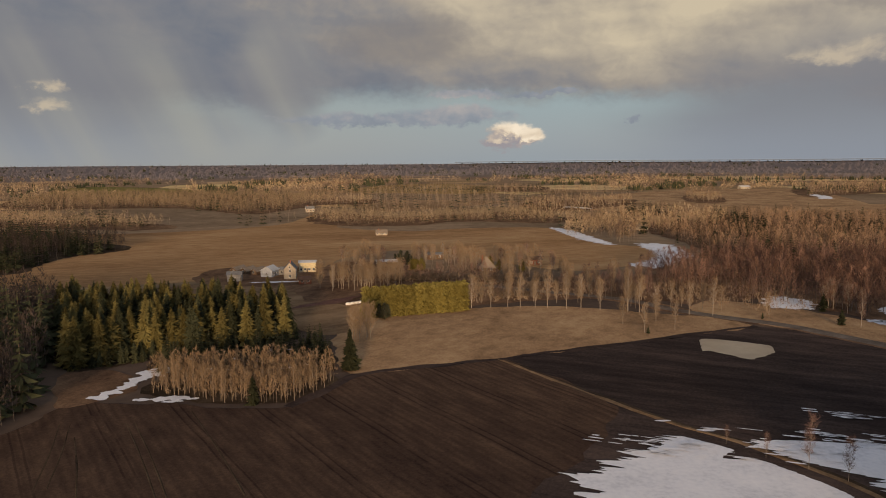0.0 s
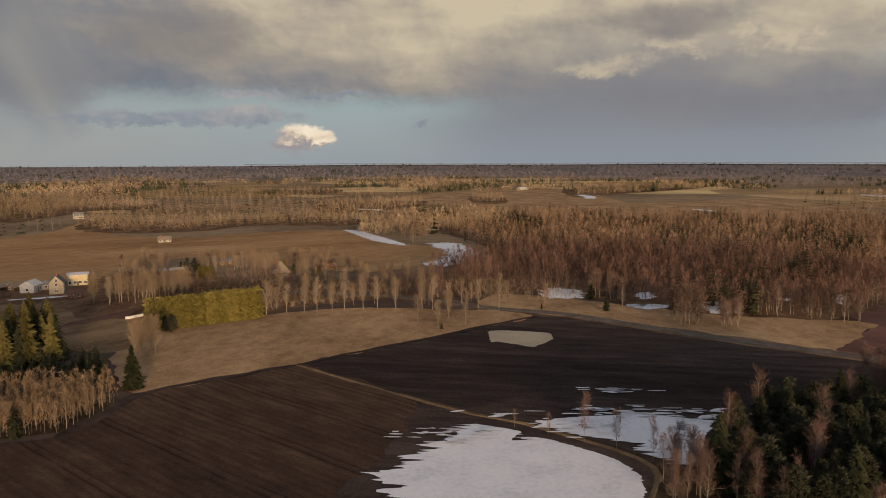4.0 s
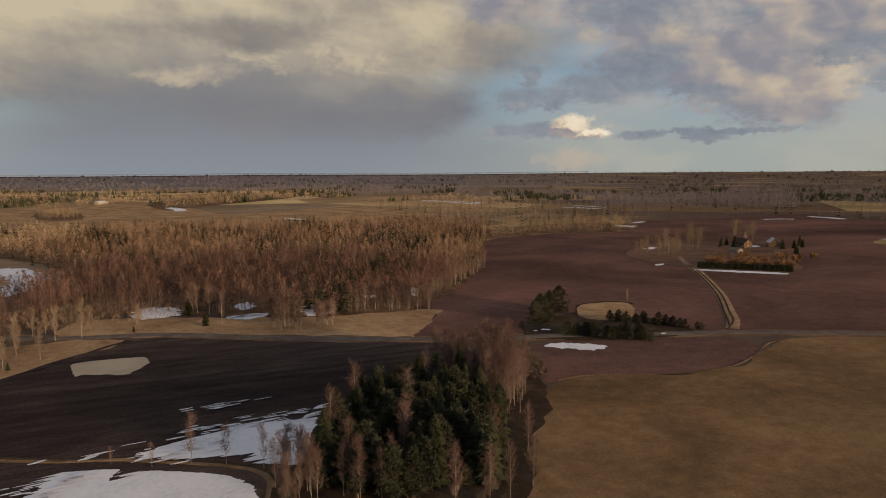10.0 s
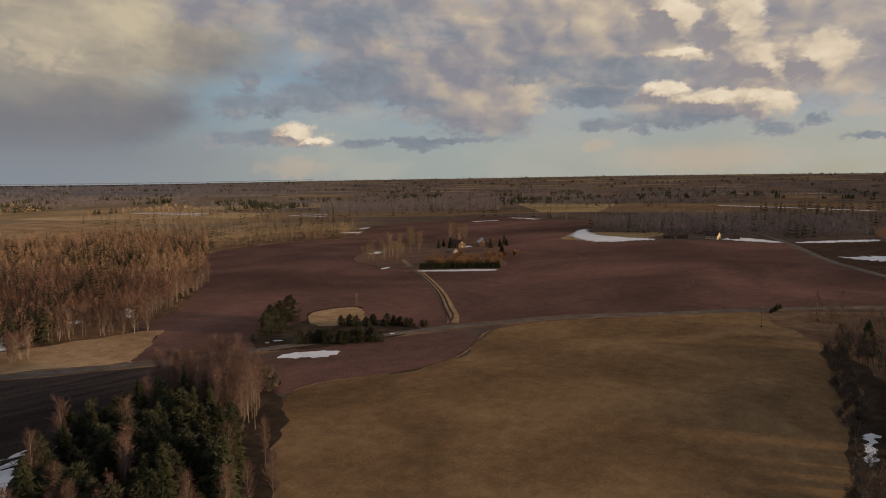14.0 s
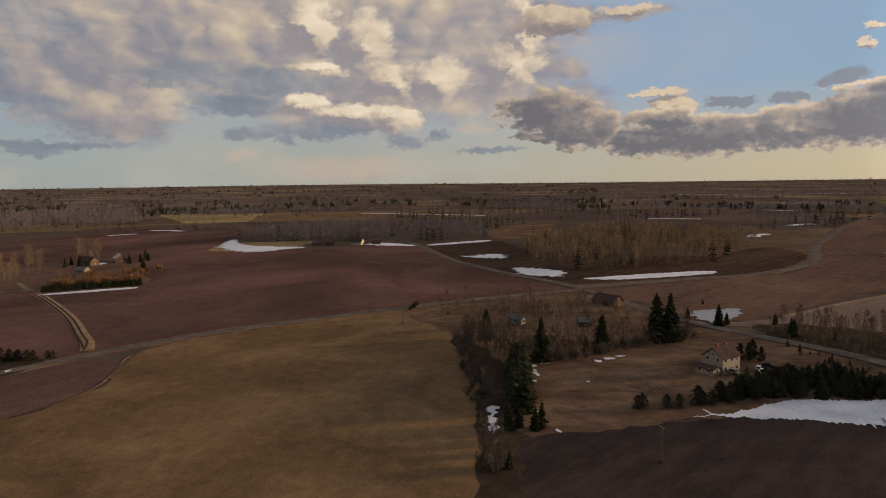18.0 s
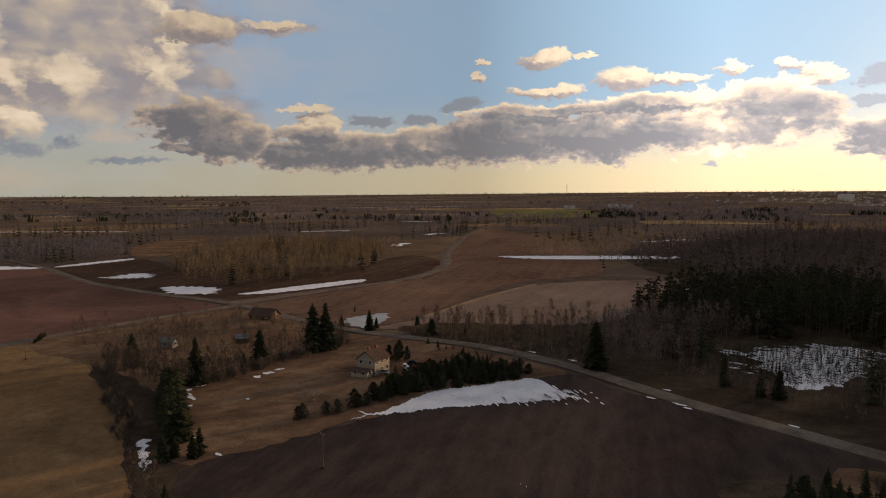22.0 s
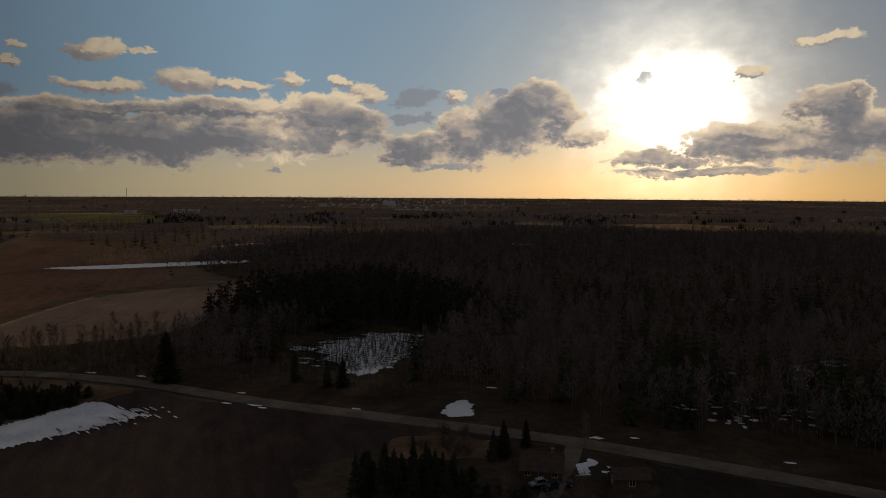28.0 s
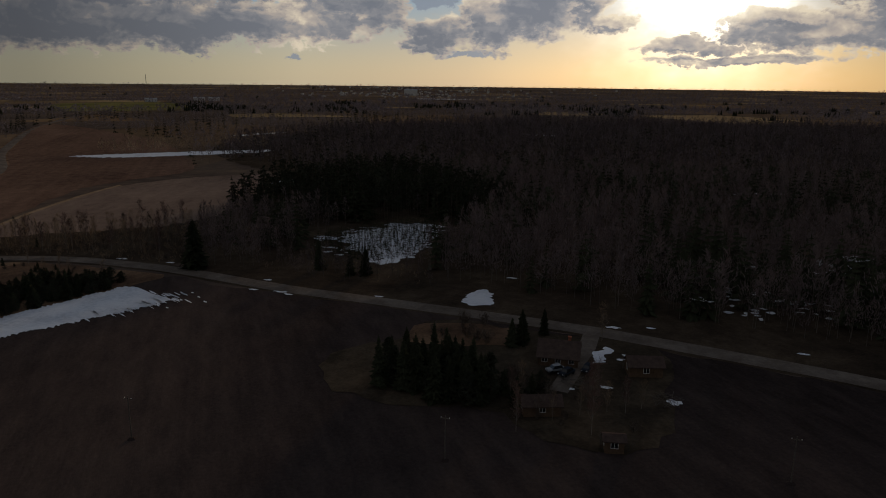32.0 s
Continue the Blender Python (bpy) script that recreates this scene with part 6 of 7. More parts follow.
CLEARINGS = [
    [(191, 162), (337, 236), (494, 335), (590, 325), (645, 278), (810, 310), (923, 245), (1029, 197), (949, 116), (914, 49), (651, 64), (643, -16), (654, -61), (640, -118), (351, -147), (250, 90)],
    [(-368, 651), (-129, 672), (-104, 811), (-60, 640), (127, 609), (146, 491), (176, 462), (129, 389), (-46, 355), (-420, 420)],
    [(-131, 1496), (-42, 1343), (145, 1276), (188, 1537), (119, 1828), (-27, 1784)], [(-670, 1349), (-430, 1297), (-498, 1620), (-825, 1847)],
    [(244, 964), (450, 1277), (750, 1330), (562, 791), (482, 690), (373, 777)], [(345, -158), (376, -300), (552, -490), (820, -770), (518, -640), (373, -495), (307, -410), (258, -172)],
    [(640, -126), (390, -150), (372, -170), (384, -290), (470, -420), (550, -460), (480, -330), (405, -262), (403, -168), (584, -200)], [(677, -208), (794, -233), (883, -287), (916, -364), (730, -276)],
    [(1150, -1130), (1500, -1500), (1330, -1700), (1010, -1330)], [(190, -400), (335, -489), (420, -640), (380, -900), (190, -1150), (-300, -1150), (-500, -600), (-150, -460)],
    [(616, 418), (629, 531), (450, 618), (391, 691), (299, 692), (190, 600), (180, 380), (319, 226)], [(215, 843), (329, 980), (597, 1255), (570, 960), (620, 880), (877, 885), (792, 658), (621, 541), (447, 566), (344, 700)],
]
sheet("far_pasture", [(215, 843), (329, 980), (597, 1255), (570, 960), (640, 850), (877, 885), (792, 658), (640, 560), (560, 600), (447, 640), (344, 700)], grass_tan, 0.3, "wide tan pasture behind the wood")
sheet("belt_floor", [(-556, 990), (-314, 950), (-198, 835), (-152, 870), (-114, 1193), (-341, 1345), (-692, 1425)], grass_plot, 0.35, "brown litter under a belt of trees", "ground", 4.0, 10.0)
mixed("north_belt", [(-556, 990), (-314, 950), (-198, 835), (-152, 870), (-114, 1193), (-341, 1345), (-692, 1425)], 6.6, 2, (("alder", .42), ("birch", .38), ("spruce", .20)), "long belt of {}", 0.66, gold_lit_twigs)
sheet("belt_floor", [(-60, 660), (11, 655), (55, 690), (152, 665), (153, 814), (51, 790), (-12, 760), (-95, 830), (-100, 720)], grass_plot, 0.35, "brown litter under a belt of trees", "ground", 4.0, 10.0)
mixed("north_belt", [(-60, 660), (11, 655), (55, 690), (152, 665), (153, 814), (51, 790), (-12, 760), (-95, 830), (-100, 720)], 6.0, 2, (("alder", .45), ("birch", .4), ("spruce", .15)), "belt of {}", 0.58, gold_lit_twigs)
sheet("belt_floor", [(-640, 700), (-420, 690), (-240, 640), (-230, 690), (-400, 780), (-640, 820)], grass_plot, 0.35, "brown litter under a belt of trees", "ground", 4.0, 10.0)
mixed("north_belt", [(-640, 700), (-420, 690), (-240, 640), (-230, 690), (-400, 780), (-640, 820)], 6.6, 2, (("alder", .45), ("birch", .4), ("spruce", .15)), "belt of {}", 0.62, gold_lit_twigs)
mixed("slope_belt", [(330, -560), (440, -475), (470, -500), (380, -620)], 7.0, 2, (("alder", .6), ("birch", .4)), "belt of {} behind the snow", 0.7)
mixed("hill_belt", [(500, -330), (560, -420), (640, -480), (660, -440), (580, -380), (530, -320)], 7.0, 2, (("alder", .6), ("birch", .4)), "belt of {} along the hill road", 0.7)
for belt, spacing, shares in (([(-136, 1002), (-93, 991), (-45, 1011), (-56, 1123), (-115, 1155), (-155, 1148)], 8.5, (("alder", .6), ("birch", .4))), ([(-66, 1382), (22, 1333), (104, 1334), (264, 1372), (303, 1573), (112, 1546), (-15, 1620)], 11.0, (("spruce", .5), ("birch", .3), ("alder", .2))),
                              ([(146, 855), (196, 818), (303, 932), (339, 1041), (253, 1052), (172, 1001)], 8.0, (("alder", .5), ("birch", .35), ("spruce", .15))), ([(147, 690), (175, 675), (185, 716), (156, 730)], 7.0, (("alder", 1.0),)),
                              ([(237, 730), (290, 730), (298, 786), (250, 800)], 7.0, (("spruce", .9), ("alder", .1))), ([(397, 975), (426, 927), (493, 1074), (463, 1136)], 8.0, (("alder", .6), ("birch", .4))),
                              ([(621, 1059), (714, 1100), (1093, 1295), (1298, 1538), (817, 1390)], 11.0, (("birch", .5), ("alder", .3), ("spruce", .2))), ([(515, 347), (585, 322), (645, 278), (747, 319), (695, 383), (590, 394)], 6.5, (("alder", .8), ("birch", .1), ("spruce", .1)))):
    sheet("belt_floor", belt, grass_plot, 0.35, "brown litter under a belt of trees", "ground", 4.0, 10.0)
    mixed("field_belt", belt, spacing, 2, shares, "belt of {} between far fields", 0.68)
# belt in the hazed crown colour, standing in for cloud shade there
mixed("dusk_belt", [(953, 453), (1011, 379), (1069, 306), (1095, 209), (1603, 308), (1435, 540), (1238, 590)], 10.0, 2, (("birch", .4), ("alder", .4), ("spruce", .2)), "dark belt of {}", 0.95, far_haze_twigs)
countryside()

for kind, made in PROTO.items():
    for k, ob in enumerate(made):
        if (kind, k) not in used:
            for spare in (*ob.children, ob):
                bpy.data.objects.remove(spare)

# ---- buildings ----
white_wall = plain("whitewashed wall", (0.62, 0.60, 0.55), 0.85, 0.15, 0.8)
pale_wall = plain("pale blue-grey boards", (0.34, 0.36, 0.39), 0.85, 0.2, 1.0)
grey_wall = plain("weathered board wall", (0.26, 0.25, 0.24), 0.9, 0.25, 1.2)
cream_wall = plain("cream plaster", (0.55, 0.47, 0.30), 0.85, 0.18, 0.8)
stone_wall = plain("grey-cream plaster", (0.36, 0.31, 0.24), 0.9, 0.2, 0.8)
red_wall = plain("red-brown board wall", (0.13, 0.055, 0.038), 0.85, 0.25, 1.5)
brown_wall = plain("brown timber wall", (0.13, 0.085, 0.055), 0.9, 0.3, 1.5)
roof_grey = plain("grey fibre-cement roof", (0.17, 0.17, 0.17), 0.85, 0.3, 0.9)
roof_brown = plain("brown roof tiles", (0.085, 0.060, 0.050), 0.85, 0.3, 0.9)
roof_light = plain("light metal roof", (0.45, 0.46, 0.47), 0.5, 0.15, 0.6)
roof_thatch = plain("grey thatch", (0.22, 0.18, 0.14), 0.95, 0.25, 1.2)
frame_white = plain("white paint", (0.72, 0.71, 0.68), 0.6, 0.08)
brick_red = plain("chimney brick", (0.28, 0.11, 0.07), 0.9, 0.25, 2.5)
glass_dark, gg, gs = surface("window glass", 0.06)
gs.inputs["Base Color"].default_value, gs.inputs["Specular IOR Level"].default_value = (0.02, 0.022, 0.025, 1), 0.6
timber = plain("grey weathered timber", (0.14, 0.12, 0.10), 0.9, 0.3, 2.0)
rubber = plain("black rubber", (0.02, 0.02, 0.02), 0.9, 0.2, 4.0)


def box(bm, x0, y0, z0, x1, y1, z1, bevel=0.0):
    made = bmesh.ops.create_cube(bm, size=1.0, matrix=Matrix.Translation(((x0 + x1) / 2, (y0 + y1) / 2, (z0 + z1) / 2)) @ Matrix.Diagonal((x1 - x0, y1 - y0, z1 - z0, 1)))
    if bevel:
        bmesh.ops.bevel(bm, geom=list({e for v in made["verts"] for e in v.link_edges}), offset=bevel, segments=2, affect="EDGES")


def house(name, x, y, turn, long, deep, eaves, rise, wall, roof, label, windows=3, storeys=1, chimneys=1, category="house", door=True, gable_windows=1, hip=0.0):
    """A house with its ridge along local x: walls, two roof slopes, windows with panes, door, chimney."""
    root = tagged(new(name), label, category)
    root.matrix_basis = Matrix.Translation((x, y, land_height(x, y) + 0.2)) @ Matrix.Rotation(radians(turn), 4, "Z")
    L, D = long / 2, deep / 2
    bm = bmesh.new()
    low = [bm.verts.new(p) for p in ((-L, -D, -0.5), (L, -D, -0.5), (L, D, -0.5), (-L, D, -0.5))]
    top = [bm.verts.new(p) for p in ((-L, -D, eaves), (L, -D, eaves), (L, D, eaves), (-L, D, eaves))]
    r0, r1 = bm.verts.new((-L + hip, 0, eaves + rise - 0.05)), bm.verts.new((L - hip, 0, eaves + rise - 0.05))
    bm.faces.new((low[0], low[1], top[1], top[0]))
    bm.faces.new((low[2], low[3], top[3], top[2]))
    bm.faces.new((low[1], low[2], top[2], r1, top[1]) if not hip else (low[1], low[2], top[2], top[1]))
    bm.faces.new((low[3], low[0], top[0], r0, top[3]) if not hip else (low[3], low[0], top[0], top[3]))
    bmesh.ops.recalc_face_normals(bm, faces=bm.faces)
    part("wall", bm, wall, root)
    over, thick = 0.45, 0.18
    drop = rise / D * over
    for side in (-1, 1):
        bm = bmesh.new()
        a = [(-L - over + hip * 0, side * (D + over), eaves - drop), (L + over - hip * 0, side * (D + over), eaves - drop), (L + over - hip - (over if hip else 0), 0, eaves + rise), (-L - over + hip + (over if hip else 0), 0, eaves + rise)]
        lo = [bm.verts.new(p) for p in a]
        up = [bm.verts.new((p[0], p[1], p[2] + thick)) for p in a]
        bm.faces.new(lo)
        bm.faces.new(up)
        for k in range(4):
            bm.faces.new((lo[k], lo[(k + 1) % 4], up[(k + 1) % 4], up[k]))
        bmesh.ops.recalc_face_normals(bm, faces=bm.faces)
        part("roof", bm, roof, root)
    if hip:
        for side in (-1, 1):
            bm = bmesh.new()
            a = [(side * (L + over), -D - over, eaves - drop), (side * (L + over), D + over, eaves - drop), (side * (L - hip), 0, eaves + rise)]
            lo, up = [bm.verts.new(p) for p in a], [bm.verts.new((p[0], p[1], p[2] + thick)) for p in a]
            bm.faces.new(lo)
            bm.faces.new(up)
            for k in range(3):
                bm.faces.new((lo[k], lo[(k + 1) % 3], up[(k + 1) % 3], up[k]))
            bmesh.ops.recalc_face_normals(bm, faces=bm.faces)
            part("roof", bm, roof, root)

    def window(px, py, pz, wide, high, face):
        """face: x or y, the wall's outward axis with its sign."""
        axis, sign = face
        bm = bmesh.new()
        t = 0.06
        for u0, u1, v0, v1 in ((-wide / 2 - .08, wide / 2 + .08, -high / 2 - .08, -high / 2), (-wide / 2 - .08, wide / 2 + .08, high / 2, high / 2 + .08), (-wide / 2 - .08, -wide / 2, -high / 2, high / 2), (wide / 2, wide / 2 + .08, -high / 2, high / 2), (-0.03, 0.03, -high / 2, high / 2)):
            if axis == "y":
                box(bm, px + u0, min(py, py + sign * t), pz + v0, px + u1, max(py, py + sign * t), pz + v1)
            else:
                box(bm, min(px, px + sign * t), py + u0, pz + v0, max(px, px + sign * t), py + u1, pz + v1)
        frame_ob = part("window", bm, frame_white, root)
        bm = bmesh.new()
        if axis == "y":
            box(bm, px - wide / 2, min(py, py + sign * 0.03), pz - high / 2, px + wide / 2, max(py, py + sign * 0.03), pz + high / 2)
        else:
            box(bm, min(px, px + sign * 0.03), py - wide / 2, pz - high / 2, max(px, px + sign * 0.03), py + wide / 2, pz + high / 2)
        part("pane", bm, glass_dark, frame_ob)

    for storey in range(storeys):
        z = 1.5 + storey * 2.7
        for k in range(windows):
            px = -L + long * (k + 0.5) / windows
            window(px, -D, z, 1.1, 1.2, ("y", -1))
            window(px, D, z, 1.1, 1.2, ("y", 1))
        for k in range(gable_windows):
            py = -D + deep * (k + 0.5) / gable_windows
            window(L, py, z, 1.0, 1.2, ("x", 1))
            window(-L, py, z, 1.0, 1.2, ("x", -1))
    if rise > 2.2 and not hip and gable_windows:
        window(L, 0, eaves + rise * 0.3, 0.9, 1.0, ("x", 1))
        window(-L, 0, eaves + rise * 0.3, 0.9, 1.0, ("x", -1))
    if door:
        bm = bmesh.new()
        px = -L + long * 0.5 + (long / windows / 2 if windows % 2 else 0)
        box(bm, px - 0.5, -D - 0.07, 0.0, px + 0.5, -D, 2.05, 0.015)
        part("door", bm, timber, root)
    for k in range(chimneys):
        bm = bmesh.new()
        cx = (-0.25 + 0.5 * k) * long
        box(bm, cx - 0.35, -0.65, eaves + rise * 0.5, cx + 0.35, 0.05, eaves + rise + 0.9)
        box(bm, cx - 0.42, -0.72, eaves + rise + 0.9, cx + 0.42, 0.12, eaves + rise + 1.02)
        part("chimney", bm, brick_red if wall is not white_wall else frame_white, root)
    return root


# house on the plot beside the crossroad, with a low annexe
house("two_storey_house", 189, -131, 110, 8.5, 7.2, 4.9, 2.7, stone_wall, roof_brown, "pale two-storey house with a brown gable roof", 3, 2, 2, gable_windows=2)
house("house_annexe", 186.8, -125.0, 20, 6.4, 3.6, 2.0, 0.7, stone_wall, roof_brown, "low cream veranda with a dark roof", 2, 1, 0, "outbuilding")
house("garden_shed", 274, -93, 40, 6, 4, 2.4, 1.4, grey_wall, roof_grey, "small grey shed in the orchard", 1, 1, 0, "shed")
house("old_barn", 305, -149, 25, 13, 7, 2.2, 2.8, brown_wall, roof_brown, "dark old barn with a sagging roof", 2, 1, 0, "barn")
house("garden_shed", 262, -118, 70, 5, 4, 2.2, 1.2, brown_wall, roof_grey, "dark timber shed in the orchard", 1, 1, 0, "shed")
# farm beyond the meadow
house("white_barn", -73, 371, 75, 8, 6.5, 3.4, 2.0, pale_wall, roof_light, "pale blue-grey gabled barn with a light roof", 2, 1, 0, "barn")
house("farmhouse", -61, 364, 95, 9, 6.0, 5.2, 3.2, stone_wall, roof_grey, "tall cream farmhouse with a steep gable", 3, 2, 1)
house("long_barn", -55, 385, 4, 9, 6, 5.2, 0.8, cream_wall, roof_light, "long cream barn with a low roof", 4, 1, 0, "barn")
house("grey_shed", -66, 376, 5, 6, 4, 2.6, 1.4, grey_wall, roof_grey, "grey board shed by the farmhouse", 2, 1, 0, "shed")
for x, y, r in ((-93, 386, 70), (-87, 383, 70), (-81, 380, 70)):
    tagged(house("low_barn", x, y, r, 10, 4, 1.8, 1.5, brown_wall, roof_thatch, "low weathered barn with a dark roof", 1, 1, 0, "barn"), group="low barns of the farm")
house("grey_shed", -88, 357, 5, 7, 5, 3.6, 1.2, grey_wall, roof_grey, "grey shed behind the spruces", 1, 1, 0, "shed")
house("red_shed", -51, 346, 10, 6, 4, 2.2, 1.4, red_wall, roof_brown, "small red shed in the farmyard", 2, 1, 0, "shed")
house("thatched_cottage", 43, 376, 0, 9, 9, 2.6, 5.2, brown_wall, roof_thatch, "cottage with a steep grey hipped roof", 2, 1, 1, hip=4.2)
house("red_shed", 73, 398, 10, 8, 5, 3.0, 1.6, red_wall, roof_brown, "red barn behind the trees", 2, 1, 0, "shed")
house("light_shed", -12, 404, 5, 12, 6, 2.4, 0.8, brown_wall, roof_light, "long light shed behind the trees", 3, 1, 0, "shed")
house("light_shed", 17, 428, 5, 10, 6, 2.8, 1.0, brown_wall, roof_grey, "light-roofed shed among trees", 2, 1, 0, "shed")
house("farmhouse", -21, 573, 10, 9, 6, 2.2, 2.0, stone_wall, roof_thatch, "far farmhouse with a light roof", 4, 1, 1)
house("farmhouse", -117, 852, 20, 10, 7, 4.0, 3.0, stone_wall, roof_grey, "far white farmhouse among fields", 3, 2, 1)
house("farmhouse", 200, 588, 0, 12, 6, 2.6, 2.0, stone_wall, roof_thatch, "far light farm building", 4, 1, 0)
house("far_barn", 665, 1350, 20, 24, 10, 4.0, 3.0, stone_wall, roof_light, "long white barn far off", 4, 1, 0, "barn")
# farmstead among the red fields
house("farmhouse", 568, 146, 55, 12, 8, 3.2, 3.4, brown_wall, roof_brown, "low farmhouse with a brown roof", 3, 1, 1)
house("farm_barn", 586, 128, 20, 14, 8, 3.2, 3.2, brown_wall, roof_light, "farm barn with a pale roof", 3, 1, 0, "barn")
house("farm_shed", 520, 138, 60, 8, 5, 2.4, 1.8, grey_wall, roof_thatch, "grey shed behind the hedge", 1, 1, 0, "shed")
# houses at the edge of the north wood
house("farmhouse", 672, -66, 60, 11, 8, 3.0, 3.6, cream_wall, roof_brown, "pale house at the wood edge", 3, 1, 1)
for x, y in ((676, -40), (674, -28), (671, -84)):
    tagged(house("wood_shed", x, y, 80, 9, 5, 2.4, 1.2, brown_wall, roof_brown, "low brown shed at the wood edge", 2, 1, 0, "shed"), group="sheds at the wood edge")
# farmyard by the road
house("roadside_house", 17.2, -147.4, 4, 8.6, 7.4, 2.1, 2.6, brown_wall, roof_brown, "dark timber house with a brown roof", 3, 1, 1)
house("yard_shed", 17, -121, 20, 7, 4, 2.2, 1.2, brown_wall, roof_brown, "dark timber shed in the farmyard", 1, 1, 0, "shed")
house("yard_shed", 3, -111, 10, 3.2, 2.6, 2.2, 0.5, brown_wall, roof_brown, "tiny brown timber hut at the yard edge", 1, 1, 0, "shed")
house("yard_shed", -1, -146, 15, 7, 4.5, 2.4, 1.4, brown_wall, roof_brown, "dark shed beside the drive", 1, 1, 0, "shed")
sheet("lawn", [(52, -148), (54, -162), (32, -165), (27, -155), (36, -151)], grass_plot, 0.42, "pale rough lawn beside the farmhouse", ragged=1.5)
ribbon("driveway", [(12, -169), (12, -158), (13, -149), (14, -140), (15, -131)], 4.0, gravel, 0.42, "gravel driveway to the farmyard", "drive")


def car(x, y, turn, paint, label):
    root = tagged(new("parked_car"), label, "car", "parked cars")
    root.matrix_basis = Matrix.Translation((x, y, 0.42)) @ Matrix.Rotation(radians(turn), 4, "Z")
    bm = bmesh.new()
    box(bm, -2.1, -0.86, 0.3, 2.1, 0.86, 0.85, 0.14)
    part("body", bm, paint, root)
    bm = bmesh.new()
    made = bmesh.ops.create_cube(bm, size=1.0, matrix=Matrix.Translation((-0.25, 0, 1.12)) @ Matrix.Diagonal((2.6, 1.5, 0.6, 1)))
    for v in made["verts"]:
        if v.co.z > 1.2:
            v.co.x = -0.25 + (v.co.x + 0.25) * 0.68
            v.co.y *= 0.85
    part("cabin_glass", bm, glass_dark, root, "dark car windows")
    bm = bmesh.new()
    box(bm, -1.15, -0.62, 1.4, 0.65, 0.62, 1.47, 0.03)
    part("car_roof", bm, paint, root)
    for wx in (-1.3, 1.3):
        for wy in (-0.8, 0.8):
            bm = bmesh.new()
            bmesh.ops.create_cone(bm, cap_ends=True, segments=14, radius1=0.32, radius2=0.32, depth=0.2, matrix=Matrix.Translation((wx, wy, 0.32)) @ Matrix.Rotation(math.pi / 2, 4, "X"))
            part("wheel", bm, rubber, root)
    for wy in (-0.6, 0.6):
        bm = bmesh.new()
        box(bm, 2.05, wy - 0.18, 0.6, 2.12, wy + 0.18, 0.72, 0.02)
        part("headlight", bm, frame_white, root)
    return root


paint_white = plain("white car paint", (0.70, 0.70, 0.70), 0.25, 0.05)
paint_dark = plain("dark car paint", (0.03, 0.035, 0.045), 0.25, 0.1)
paint_grey = plain("silver car paint", (0.36, 0.37, 0.38), 0.3, 0.06, metal=0.4)
car(184.5, -141, 150, paint_white, "white car parked beside the house")
car(181.5, -140, 150, paint_white, "white estate car parked beside the house")
car(187, -145.5, 60, paint_dark, "dark car parked behind the white ones")
car(184, -131.5, 20, paint_grey, "silver car in front of the house")
car(17, -140.5, 40, paint_grey, "silver car parked in the farmyard")
car(14.5, -139.5, 60, paint_dark, "dark car parked in the farmyard")
car(10.5, -143, 75, paint_dark, "dark car at the end of the drive")


def utility_pole(x, y, high=8.0):
    root = tagged(new("utility_pole"), "weathered wooden pole standing in the field", "pole", "field poles")
    root.matrix_basis = Matrix.Translation((x, y, 0.1))
    bm = bmesh.new()
    bmesh.ops.create_cone(bm, cap_ends=True, segments=10, radius1=0.12, radius2=0.08, depth=high, matrix=Matrix.Translation((0, 0, high / 2)))
    part("post", bm, timber, root)
    bm = bmesh.new()
    box(bm, -0.8, -0.05, high - 0.6, 0.8, 0.05, high - 0.48, 0.01)
    part("crossarm", bm, timber, root)
    for k in (-0.7, 0.7):
        bm = bmesh.new()
        bmesh.ops.create_cone(bm, cap_ends=True, segments=8, radius1=0.06, radius2=0.04, depth=0.18, matrix=Matrix.Translation((k, 0, high - 0.39)))
        part("insulator", bm, frame_white, root)
    bm = bmesh.new()
    bmesh.ops.create_cone(bm, cap_ends=True, segments=8, radius1=0.8, radius2=0.3, depth=0.35, matrix=Matrix.Translation((0, 0, 0.12)))
    part("earth_mound", bm, soil_field, root)
    return root


for x, y in ((82, -89), (29, -99), (-24, -109), (129, -76), (326, -38), (387, -29), (289, -47)):
    utility_pole(x, y)


def brush_pile(x, y, high, wide, count, mat, label):
    heap = Heap()
    for k in range(count):
        a, r = random.uniform(0, 6.28), wide * math.sqrt(random.random())
        c = Vector((math.cos(a) * r, math.sin(a) * r, high * (1 - (r / wide) ** 2) * random.random() + 0.1))
        d = Vector((random.gauss(0, 1), random.gauss(0, 1), random.gauss(0, .3))).normalized() * random.uniform(0.6, 1.4)
        heap.limb(c - d, c + d, 0.05, 0.02, 3)
    tris, slots = heap.arrays()
    ob = part("brush_pile", mesh_of("brush_pile", tris, slots, [mat]), None)
    ob.location = (x, y, 0.3)
    return tagged(ob, label, "brush pile", kind="stuff")


brush_pile(178, -101, 2.2, 4.5, 160, grey_bark, "heap of cut branches on the plot")
brush_pile(183, -127, 1.0, 2.5, 60, timber, "heap of scrap wood beside the house")
brush_pile(12, -136, 1.0, 3.0, 70, timber, "heap of scrap wood in the farmyard")
brush_pile(-6, -133, 1.0, 3.0, 60, timber, "woodpile at the yard edge")

